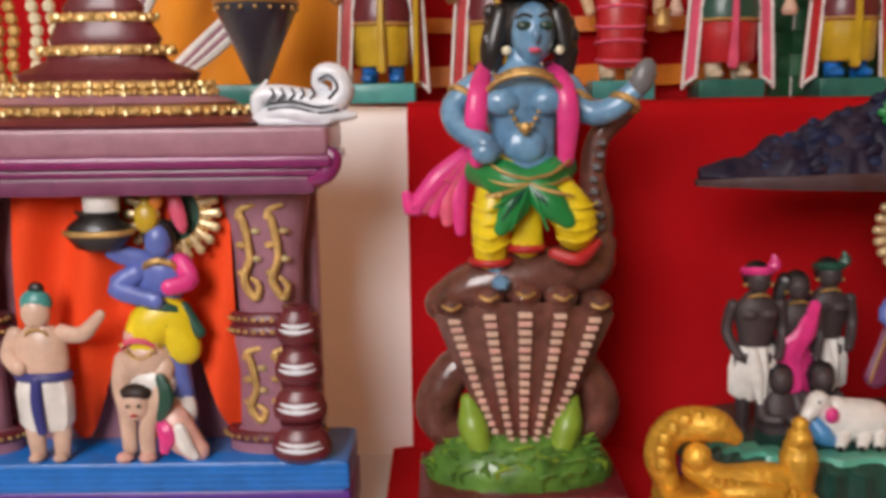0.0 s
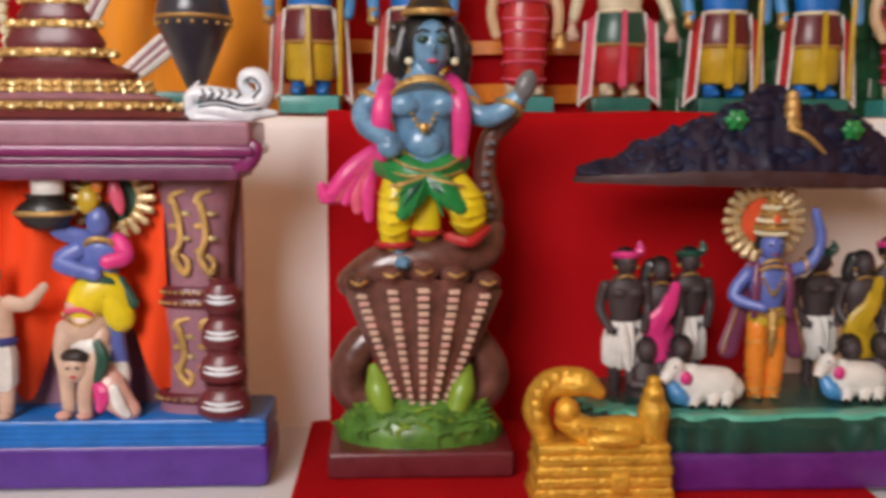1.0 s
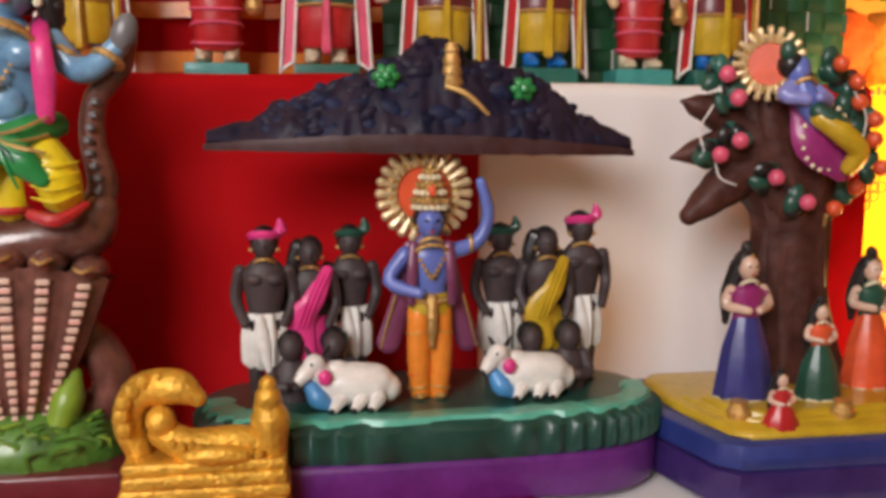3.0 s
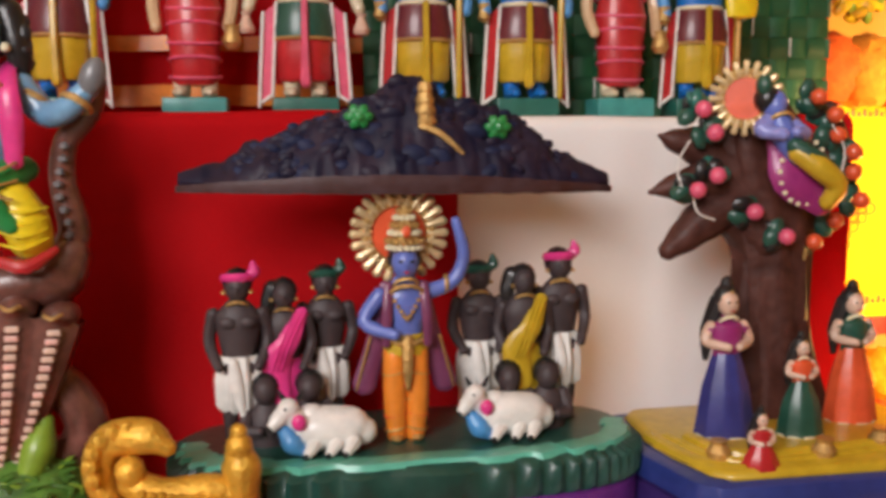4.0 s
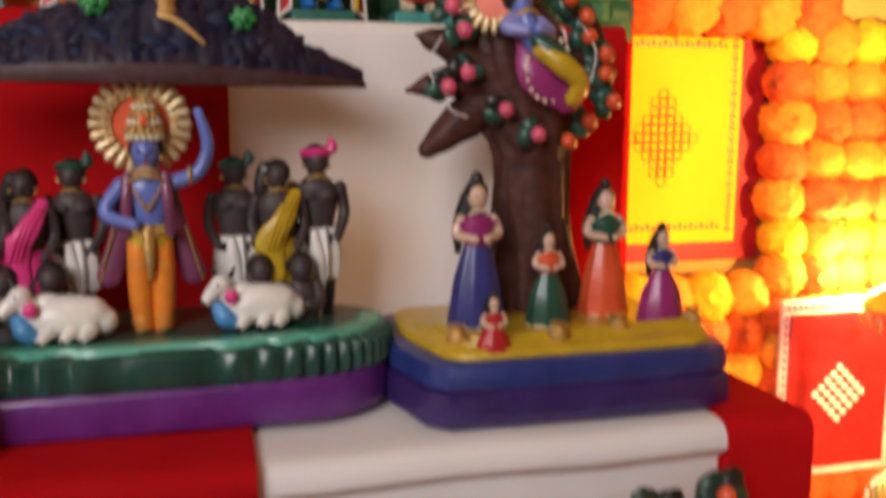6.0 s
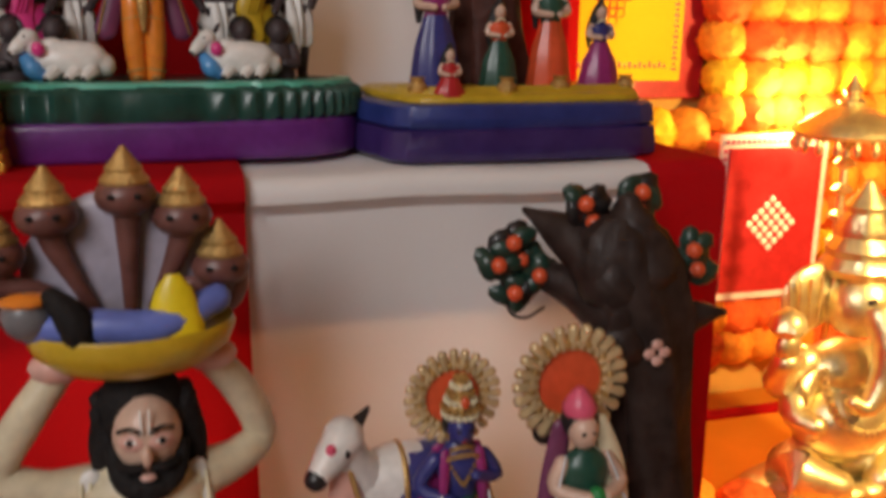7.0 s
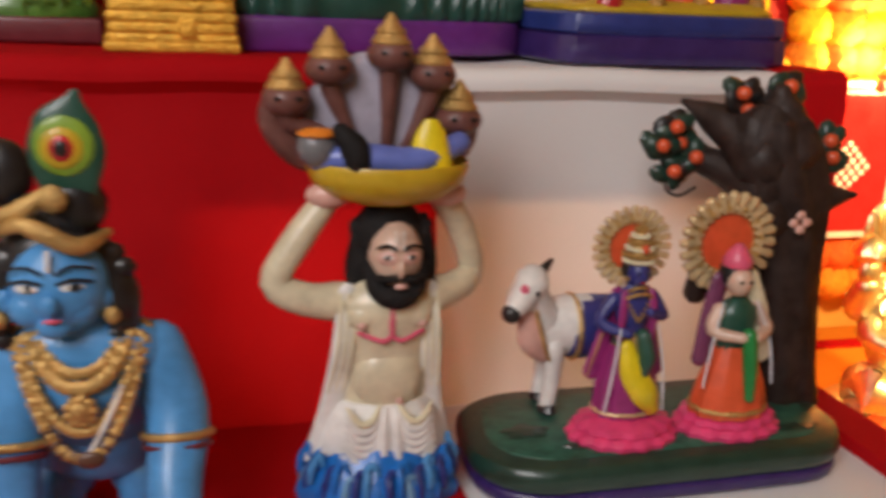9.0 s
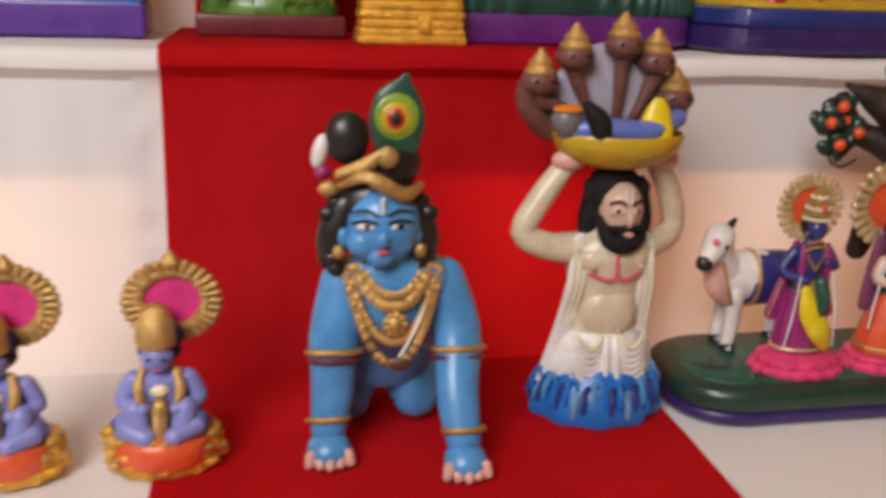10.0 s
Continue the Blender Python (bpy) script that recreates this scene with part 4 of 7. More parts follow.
for k in range(4):
    sh.tube([(kx + 0.024, ky - 0.034, 0.812 + k * 0.008), (kx + 0.040, ky - 0.036, 0.809 + k * 0.008), (kx + 0.054, ky - 0.026, 0.815 + k * 0.007)], (0.0006, 0.0016, 0.0006), "yellow", seg=6)
    sh.tube([(kx - 0.036, ky - 0.024, 0.806 + k * 0.010), (kx - 0.024, ky - 0.030, 0.801 + k * 0.010), (kx - 0.008, ky - 0.022, 0.808 + k * 0.010)], (0.0006, 0.0015, 0.0006), "yellow", seg=6)
sh.tube([(kx + 0.022, ky - 0.030, 0.800), (kx + 0.040, ky - 0.034, 0.796), (kx + 0.056, ky - 0.020, 0.806)], (0.004, 0.005, 0.003), "red", seg=8)
sh.tube([(kx - 0.034, ky - 0.002, 0.858), (kx - 0.016, ky - 0.022, 0.854), (kx + 0.004, ky - 0.028, 0.850), (kx + 0.024, ky - 0.020, 0.856), (kx + 0.036, ky - 0.002, 0.862)], (0.010, 0.014, 0.011, 0.012, 0.009), "green", seg=12, flat=0.6)
for sx in (-1, 1):
    for k in range(4):
        sh.tube([(kx + 0.004, ky - 0.036, 0.850), (kx + 0.004 + sx * (0.006 + 0.004 * k), ky - 0.040, 0.836 + 0.003 * k), (kx + 0.004 + sx * (0.013 + 0.006 * k), ky - 0.038, 0.818 + 0.008 * k)], (0.0010, 0.0017, 0.0009), ("green", "dark_green", "green", "gold")[k], seg=6)
sh.tube([(kx + 0.002, ky - 0.030, 0.852), (kx - 0.006, ky - 0.034, 0.836), (kx - 0.016, ky - 0.034, 0.818)], (0.008, 0.011, 0.005), "green", seg=10, flat=0.5)
sh.tube([(kx + 0.006, ky - 0.030, 0.852), (kx + 0.018, ky - 0.036, 0.838), (kx + 0.032, ky - 0.036, 0.824)], (0.008, 0.011, 0.006), "green", seg=10, flat=0.5)
for sx in (-1, 1):
    for k in range(3):
        sh.tube([(kx + 0.004, ky - 0.0335, 0.854 - 0.003 * k), (kx + 0.004 + sx * 0.016, ky - 0.035, 0.858 - 0.008 * k), (kx + 0.004 + sx * 0.030, ky - 0.022, 0.866 - 0.012 * k)], 0.0012, "gold", seg=5)
# trunk and arms
sh.lathe((kx + 0.002, ky, 0.858), [(0.027, 0), (0.0245, 0.012), (0.0250, 0.030), (0.0320, 0.050), (0.0335, 0.060), (0.020, 0.070), (0.0115, 0.078), (0.011, 0.088)], "dusk_blue", sy=0.68, seg=24)
sh.ball((kx + 0.002, ky - 0.013, 0.876), (0.017, 0.008, 0.015), "dusk_blue", seg=12)
for sx in (-1, 1):
    sh.ball((kx + 0.002 + sx * 0.016, ky - 0.017, 0.908), (0.0145, 0.009, 0.0105), "dusk_blue", seg=12)
sh.tube([(kx - 0.031, ky, 0.920), (kx - 0.048, ky - 0.002, 0.905), (kx - 0.045, ky - 0.012, 0.890), (kx - 0.026, ky - 0.026, 0.878)], (0.0105, 0.0095, 0.0088, 0.0080), "dusk_blue", seg=12)
sh.ball((kx - 0.026, ky - 0.028, 0.873), (0.011, 0.008, 0.009), "dusk_blue", seg=10)
sh.tube([(kx + 0.034, ky, 0.918), (kx + 0.050, ky - 0.004, 0.900), (kx + 0.066, ky - 0.012, 0.902), (kx + 0.082, ky - 0.016, 0.916)], (0.0105, 0.0098, 0.0090, 0.0075), "dusk_blue", seg=12)
sh.ball((kx + 0.086, ky - 0.020, 0.924), (0.009, 0.006, 0.014), "grey", turn=(0, 20, 0), seg=10)
for p, r in (((kx - 0.041, ky, 0.912), 0.0110), ((kx + 0.043, ky, 0.909), 0.0110), ((kx + 0.074, ky - 0.016, 0.906), 0.010)):
    sh.hoop(p, r, 0.0025, "gold", turn=(70, 30, 0), seg=16, side=6)
for sx in (-1, 1):
    sh.tube([(kx + sx * 0.024, ky + 0.010, 0.934), (kx + sx * 0.030, ky - 0.018, 0.918), (kx + sx * 0.033, ky - 0.022, 0.896), (kx + sx * 0.032, ky - 0.018, 0.866)], (0.006, 0.0075, 0.008, 0.006), "pink", seg=10, flat=0.5)
for k in range(5):
    q = k / 4
    sh.tube([(kx - 0.034, ky + 0.004, 0.872), (kx - 0.044 - 0.004 * k, ky + 0.002 - 0.004 * q, 0.852), (kx - 0.046 - 0.008 * k, ky, 0.838 - 0.002 * k), (kx - 0.044 - 0.010 * k, ky - 0.002, 0.812 + 0.007 * k)], (0.007, 0.008, 0.0075, 0.004), "pink" if k % 2 == 0 else "rose", seg=8, flat=0.6)
for R, pz, tilt in ((0.022, 0.918, 58), (0.029, 0.908, 50)):
    sh.hoop((kx + 0.002, ky - 0.010, pz), R, 0.0022, "gold", turn=(tilt, 0, 0), seg=26, side=6, sz=1.05)
sh.ball((kx + 0.002, ky - 0.027, 0.890), (0.0035, 0.003, 0.004), "gold", seg=8)
for k in range(17):
    u = -1 + k / 8
    sh.ball((kx + 0.002 + 0.020 * u, ky - 0.024 + 0.012 * u * u, 0.886 + 0.040 * abs(u) ** 1.4), 0.0022, "gold", seg=6)
# head
curl = random.Random(9)
for k in range(26):
    side = -1 if k % 2 else 1
    sh.ball(((kx + 0.004) + 0.004 + side * curl.uniform(0.021, 0.031), ky + curl.uniform(0.000, 0.014), curl.uniform(0.9220, 0.9780)), (0.0055, 0.005, 0.0065), "black", seg=8)
sh.ball(((kx + 0.004) + 0.005, ky - 0.004, 0.9560), (0.0160, 0.020, 0.0225), "dusk_blue", seg=16)
sh.ball(((kx + 0.004) + 0.003, ky + 0.010, 0.9620), (0.026, 0.020, 0.027), "black", seg=16)
for sx in (-1, 1):
    sh.tube([((kx + 0.004) + 0.003 + sx * 0.020, ky + 0.006, 0.9700), ((kx + 0.004) + 0.003 + sx * 0.026, ky + 0.004, 0.9460), ((kx + 0.004) + 0.003 + sx * 0.028, ky + 0.006, 0.9240)], (0.010, 0.010, 0.005), "black", seg=10)
    sh.ball(((kx + 0.004) + 0.005 + sx * 0.019, ky - 0.008, 0.9440), 0.0036, "pearl", seg=8)
    sh.ball(((kx + 0.004) + 0.005 + sx * 0.0075, ky - 0.0215, 0.9605), (0.0060, 0.0026, 0.0036), "forest", seg=8)
    sh.tube([((kx + 0.004) + 0.005 + sx * 0.003, ky - 0.0225, 0.9665), ((kx + 0.004) + 0.005 + sx * 0.008, ky - 0.0215, 0.9685), ((kx + 0.004) + 0.005 + sx * 0.013, ky - 0.018, 0.9660)], 0.0010, "black", seg=5)
sh.ball(((kx + 0.004) + 0.005, ky - 0.0245, 0.9540), (0.0032, 0.004, 0.006), "dusk_blue", seg=8)
sh.ball(((kx + 0.004) + 0.005, ky - 0.0215, 0.9435), (0.0048, 0.0028, 0.0020), "rose", seg=8)
sh.lathe(((kx + 0.004) + 0.003, ky + 0.006, 0.9820), [(0.020, 0), (0.022, 0.004), (0.015, 0.014), (0.008, 0.020), (0.003, 0.023)], "black")
sh.hoop(((kx + 0.004) + 0.003, ky + 0.006, 0.9840), 0.021, 0.003, "gold", turn=(90, 0, 0))
sh.thing("serpent_dancer_statue", (kx, ky, 0.6035), "glossy clay statue of a blue dancer on a brown many-hooded serpent", "statue")

# ---- small gilt reclining statue ----
sh = Shape()
gx, gy, gz = 0.196, 0.586, 0.6035
sh.slab((gx, gy, gz - 0.006), (0.112, 0.046, 0.008), "bright_gold", 0.002)
for k, w in enumerate((0.110, 0.106, 0.108, 0.104)):
    sh.slab((gx, gy, gz + k * 0.009), (w, 0.044, 0.0095), "bright_gold", 0.003)
sh.slab((gx, gy, gz + 0.036), (0.104, 0.040, 0.008), "bright_gold", 0.003)
sh.slab((gx + 0.012, gy - 0.0225, gz + 0.006), (0.014, 0.004, 0.016), "bright_gold", 0.002, turn=0)
sh.tube([(gx - 0.044, gy + 0.006, gz + 0.044), (gx - 0.050, gy + 0.008, gz + 0.066), (gx - 0.040, gy + 0.004, gz + 0.086), (gx - 0.018, gy - 0.004, gz + 0.090), (gx - 0.004, gy - 0.008, gz + 0.083)], (0.009, 0.011, 0.012, 0.012, 0.006), "bright_gold", seg=12)
for k in range(8):
    a = radians(200 - 22 * k)
    sh.ball((gx - 0.028 + 0.024 * math.cos(a), gy - 0.006, gz + 0.072 + 0.024 * math.sin(a)), 0.006, "bright_gold", seg=8)
sh.tube([(gx - 0.028, gy - 0.002, gz + 0.060), (gx - 0.010, gy - 0.004, gz + 0.050), (gx + 0.018, gy - 0.004, gz + 0.052), (gx + 0.036, gy - 0.004, gz + 0.050)], (0.010, 0.012, 0.011, 0.009), "bright_gold", seg=12)
sh.tube([(gx - 0.010, gy - 0.014, gz + 0.046), (gx + 0.006, gy - 0.018, gz + 0.048), (gx + 0.024, gy - 0.016, gz + 0.046)], (0.006, 0.007, 0.006), "bright_gold", seg=10)
sh.ball((gx - 0.028, gy - 0.006, gz + 0.068), (0.010, 0.010, 0.011), "bright_gold", seg=12)
sh.tube([(gx + 0.041, gy - 0.004, gz + 0.046), (gx + 0.041, gy - 0.004, gz + 0.066), (gx + 0.040, gy - 0.004, gz + 0.074)], (0.011, 0.013, 0.010), "bright_gold", seg=12)
sh.ball((gx + 0.040, gy - 0.006, gz + 0.080), (0.009, 0.009, 0.010), "bright_gold", seg=12)
sh.ball((gx + 0.040, gy - 0.006, gz + 0.090), (0.006, 0.006, 0.006), "bright_gold", seg=10)
for k in range(10):
    sh.ball((gx - 0.02 + k * 0.006, gy - 0.016 - 0.002 * (k % 2), gz + 0.056 - 0.001 * k), 0.0036, "bright_gold", seg=7)
sh.thing("gilt_statue", (gx, gy, gz), "small gilt reclining figure under a hood on a ribbed plinth", "statue")

# ---- hill lifting set ----
hs = holder("hill_lifting_set", (0.358, 0.655, 0.6035), "painted clay group of villagers sheltering under a lifted dark hill", "figurine set")
Zh = 0.6035
Shape().slab((0.358, 0.655, Zh - 0.006), (0.352, 0.150, 0.032), "purple", 0.005, round_=0.070).part("lower_base", hs, "glossy purple base")
sh = Shape()
rows = []
for inset, z in ((0.002, 0.0255), (0.0, 0.030), (0.0, 0.048), (0.006, 0.053), (0.020, 0.055)):
    row = []
    for j in range(300):
        a = 2 * math.pi * j / 300
        rx, ry = 0.176 - inset, 0.075 - inset
        q = 0.0030 * math.sin(a * 60) if 0.028 < z < 0.05 else 0
        x = max(-1, min(1, math.copysign(abs(math.cos(a)) ** 0.55, math.cos(a)))) * (rx + q)
        y = max(-1, min(1, math.copysign(abs(math.sin(a)) ** 0.75, math.sin(a)))) * (ry + q)
        row.append((0.358 + x, 0.655 + y, Zh + z))
    rows.append(row)
sh.grid(rows, "pine")
sh.part("upper_base", hs, "dark green fluted clay base")
sh = Shape()
G = Zh + 0.055
rows = []
for i in range(61):
    a = math.pi * (1 + i / 60)
    x = math.copysign(abs(math.cos(a)) ** 0.55, math.cos(a))
    y = math.copysign(abs(math.sin(a)) ** 0.75, math.sin(a))
    wv = 0.003 * math.sin(i * 1.7)
    rows.append([(0.358 + x * (0.166 - k) + wv, 0.655 + y * (0.066 - k) + wv, G + h) for k, h in ((-0.004, -0.003), (-0.002, 0.0012), (0.012, 0.002), (0.018, -0.001))])
sh.grid(rows, "mint")
sh.part("painted_edge", hs, "wavy mint green painted edge")
folk = ((0.233, 0.654, 0.645, 0.145, "white", "pink", None, "m"), (0.266, 0.662, 0.655, 0.135, "pink", None, "pink", "w"), (0.297, 0.680, 0.655, 0.142, "white", "dark_green", None, "m"),
        (0.417, 0.680, 0.655, 0.142, "white", "dark_green", None, "m"), (0.450, 0.666, 0.655, 0.140, "mustard", None, "mustard", "w"), (0.482, 0.678, 0.655, 0.152, "white", "pink", None, "m"))
for x, y, z, h, lower, hat, sash, kind in folk:
    sh = Shape()
    person(sh, x, y, G - 0.002, h * 0.90, "soot", "black", lower, hat=hat, sash=sash, skirt=0.13 if kind == "w" else 0.0)
    sh.stretch((x, y, G), (1.08, 1.1, 1.0))
    sh.part("villager_figure", hs, "dark clay villager in a %s wrap" % {"white": "white", "pink": "pink", "mustard": "yellow"}[lower])
for x, y in ((0.251, 0.648), (0.283, 0.650), (0.434, 0.650), (0.465, 0.652)):
    sh = Shape()
    sh.lathe((x, y, G - 0.001), [(0.014, 0), (0.015, 0.012), (0.012, 0.026), (0.006, 0.034)], "soot", sy=0.8)
    sh.ball((x, y - 0.003, G + 0.040), (0.009, 0.009, 0.011), "soot", seg=12)
    sh.ball((x, y + 0.002, G + 0.043), (0.011, 0.010, 0.011), "black", seg=12)
    sh.tube([(x - 0.013, y, G + 0.026), (x - 0.014, y - 0.010, G + 0.014), (x - 0.004, y - 0.016, G + 0.014)], (0.005, 0.005, 0.004), "soot", seg=8)
    sh.tube([(x + 0.013, y, G + 0.026), (x + 0.014, y - 0.010, G + 0.014), (x + 0.004, y - 0.016, G + 0.014)], (0.005, 0.005, 0.004), "soot", seg=8)
    sh.part("child_figure", hs, "small dark clay child sitting behind a bull")


def bull(sh, x, y, z, s):
    """A lying white bull, facing -x and towards -y."""
    sh.tube([(x - 0.016 * s, y, z + 0.018 * s), (x, y, z + 0.019 * s), (x + 0.022 * s, y + 0.001, z + 0.018 * s), (x + 0.034 * s, y + 0.001, z + 0.014 * s)], (0.017 * s, 0.019 * s, 0.018 * s, 0.012 * s), "white", seg=14)
    sh.ball((x - 0.010 * s, y, z + 0.032 * s), (0.012 * s, 0.010 * s, 0.008 * s), "white")
    sh.tube([(x - 0.018 * s, y - 0.002, z + 0.024 * s), (x - 0.026 * s, y - 0.006, z + 0.032 * s), (x - 0.030 * s, y - 0.008, z + 0.038 * s)], (0.013 * s, 0.010 * s, 0.009 * s), "white", seg=12)
    sh.tube([(x - 0.028 * s, y - 0.008, z + 0.040 * s), (x - 0.036 * s, y - 0.012, z + 0.033 * s), (x - 0.041 * s, y - 0.015, z + 0.028 * s)], (0.009 * s, 0.007 * s, 0.005 * s), "white", seg=12)
    sh.ball((x - 0.0425 * s, y - 0.016, z + 0.027 * s), 0.0035 * s, "black", seg=8)
    sh.tube([(x - 0.032 * s, y - 0.010, z + 0.022 * s), (x - 0.026 * s, y - 0.013, z + 0.012 * s), (x - 0.018 * s, y - 0.012, z + 0.006 * s)], (0.006 * s, 0.009 * s, 0.006 * s), "sky", seg=10)
    sh.ball((x - 0.020 * s, y - 0.016, z + 0.030 * s), (0.006 * s, 0.004 * s, 0.007 * s), "pink", seg=10)
    sh.ball((x - 0.031 * s, y - 0.015, z + 0.041 * s), 0.0016 * s, "black", seg=6)
    for sx, col in ((-1, "black"), (1, "black")):
        sh.tube([(x - 0.026 * s + sx * 0.006 * s, y - 0.006, z + 0.047 * s), (x - 0.026 * s + sx * 0.010 * s, y - 0.006, z + 0.054 * s)], (0.0025 * s, 0.001 * s), col, seg=6, fine=2)
    for px in (-0.008, 0.010, 0.024):
        sh.tube([(x + px * s, y - 0.012, z + 0.010 * s), (x + (px - 0.006) * s, y - 0.020, z + 0.004 * s)], (0.007 * s, 0.004 * s), "white", seg=8, fine=2)
        sh.ball((x + (px - 0.007) * s, y - 0.022, z + 0.003 * s), 0.0034 * s, "black", seg=6)
    return sh


for x, y in ((0.292, 0.624), (0.428, 0.636)):
    bull(Shape(), x, y, G + 0.0005, 0.86).part("bull_figure", hs, "lying white clay bull with pink and blue trim")


def deity(sh, x, y, z, h, skin, lower, drape, raised=True, halo=True, hip="mustard"):
    for sx in (-1, 1):
        sh.tube([(x + sx * 0.045 * h, y, z + 0.01 * h), (x + sx * 0.055 * h, y - 0.01 * h, z + 0.22 * h), (x + sx * 0.050 * h, y, z + 0.42 * h)], (0.050 * h, 0.058 * h, 0.062 * h), lower, seg=12)
        for k in range(5):
            sh.hoop((x + sx * 0.052 * h, y, z + (0.05 + 0.07 * k) * h), (0.053 + 0.002 * k) * h, 0.007 * h, "gold" if k % 2 == 0 else "vermilion", turn=(90, 12 * sx, 0), seg=14, side=5)
        sh.ball((x + sx * 0.05 * h, y - 0.03 * h, z + 0.008 * h), (0.035 * h, 0.055 * h, 0.02 * h), "gold", seg=8)
    sh.lathe((x, y, z + 0.42 * h), [(0.105 * h, 0), (0.11 * h, 0.04 * h), (0.09 * h, 0.10 * h)], hip, sy=0.7, folds=12, depth=0.04)
    sh.tube([(x, y - 0.08 * h, z + 0.50 * h), (x, y - 0.09 * h, z + 0.38 * h), (x, y - 0.08 * h, z + 0.26 * h)], (0.03 * h, 0.028 * h, 0.012 * h), "gold", seg=8)
    sh.lathe((x, y, z + 0.50 * h), [(0.080 * h, 0), (0.085 * h, 0.05 * h), (0.115 * h, 0.17 * h), (0.115 * h, 0.22 * h), (0.06 * h, 0.28 * h), (0.04 * h, 0.31 * h)], skin, sy=0.65)
    for sx in (-1, 1):
        sh.tube([(x + sx * 0.09 * h, y + 0.04 * h, z + 0.74 * h), (x + sx * 0.13 * h, y + 0.05 * h, z + 0.50 * h), (x + sx * 0.20 * h, y + 0.04 * h, z + 0.26 * h)], (0.035 * h, 0.05 * h, 0.06 * h), drape, seg=10, flat=0.4)
        sh.tube([(x + sx * 0.24 * h, y + 0.02 * h, z + 0.24 * h), (x + sx * 0.17 * h, y + 0.01 * h, z + 0.50 * h)], 0.006 * h, "gold", seg=5)
    sh.tube([(x - 0.12 * h, y, z + 0.71 * h), (x - 0.20 * h, y - 0.01 * h, z + 0.58 * h), (x - 0.06 * h, y - 0.10 * h, z + 0.53 * h)], (0.040 * h, 0.036 * h, 0.028 * h), skin, seg=10)
    if raised:
        sh.tube([(x + 0.12 * h, y, z + 0.72 * h), (x + 0.24 * h, y, z + 0.77 * h), (x + 0.29 * h, y, z + 0.90 * h), (x + 0.25 * h, y, z + 1.06 * h)], (0.040 * h, 0.036 * h, 0.032 * h, 0.024 * h), skin, seg=10)
        sh.hoop((x + 0.20 * h, y, z + 0.755 * h), 0.040 * h, 0.010 * h, "gold", turn=(0, 65, 90), seg=14, side=5)
    else:
        sh.tube([(x + 0.12 * h, y, z + 0.71 * h), (x + 0.19 * h, y - 0.01 * h, z + 0.60 * h), (x + 0.05 * h, y - 0.11 * h, z + 0.66 * h)], (0.040 * h, 0.034 * h, 0.026 * h), skin, seg=10)
    for R, zz in ((0.055, 0.76), (0.085, 0.71)):
        sh.hoop((x, y - 0.035 * h, z + zz * h), R * h, 0.011 * h, "gold", turn=(50, 0, 0), seg=18, side=5)
    sh.ball((x, y - 0.02 * h, z + 0.865 * h), (0.068 * h, 0.072 * h, 0.085 * h), skin, seg=14)
    sh.ball((x, y + 0.02 * h, z + 0.88 * h), (0.085 * h, 0.075 * h, 0.085 * h), "black", seg=12)
    for sx in (-1, 1):
        sh.ball((x + sx * 0.026 * h, y - 0.085 * h, z + 0.878 * h), (0.014 * h, 0.008 * h, 0.008 * h), "black", seg=6)
        sh.ball((x + sx * 0.070 * h, y - 0.03 * h, z + 0.84 * h), 0.016 * h, "gold", seg=6)
    sh.ball((x, y - 0.094 * h, z + 0.860 * h), (0.012 * h, 0.014 * h, 0.022 * h), skin, seg=6)
    sh.ball((x, y - 0.085 * h, z + 0.826 * h), (0.016 * h, 0.008 * h, 0.006 * h), "red", seg=6)
    for k, (R, zz, n) in enumerate(((0.080, 0.940, 16), (0.084, 0.972, 16), (0.070, 1.010, 14), (0.058, 1.046, 12), (0.044, 1.082, 10), (0.026, 1.116, 7))):
        sh.lathe((x, y - 0.005 * h, z + (zz - 0.02) * h), [(R * 0.80 * h, 0), (R * 0.86 * h, 0.02 * h), (R * 0.70 * h, 0.04 * h)], "gold", seg=14)
        for q in range(n):
            t = 2 * math.pi * (q + 0.5 * (k % 2)) / n
            sh.ball((x + R * h * math.cos(t), y - 0.005 * h + R * h * math.sin(t), z + zz * h), 0.017 * h, "gold" if k % 2 else "pearl", seg=6)
    sh.ball((x, y - 0.080 * h, z + 1.02 * h), (0.024 * h, 0.02 * h, 0.03 * h), "vermilion", seg=8)
    for q in range(13):
        u = -1 + q / 6
        sh.ball((x + 0.085 * h * u, y - 0.078 * h + 0.03 * h * u * u, z + (0.60 + 0.15 * abs(u) ** 1.3) * h), 0.013 * h, "gold", seg=6)
        sh.ball((x + 0.105 * h * u, y - 0.085 * h + 0.05 * h * u * u, z + (0.475 + 0.03 * abs(u)) * h), 0.017 * h, "gold", seg=6)
    for sx in (-1, 1):
        sh.tube([(x + sx * 0.085 * h, y - 0.05 * h, z + 0.76 * h), (x + sx * 0.095 * h, y - 0.075 * h, z + 0.64 * h), (x + sx * 0.10 * h, y - 0.07 * h, z + 0.48 * h)], (0.022 * h, 0.026 * h, 0.020 * h), drape, seg=8, flat=0.5)
    if halo:
        sh.halo((x - 0.02 * h, y + 0.06 * h, z + 1.0 * h), 0.235 * h, "vermilion", "gold", 24)
    return sh


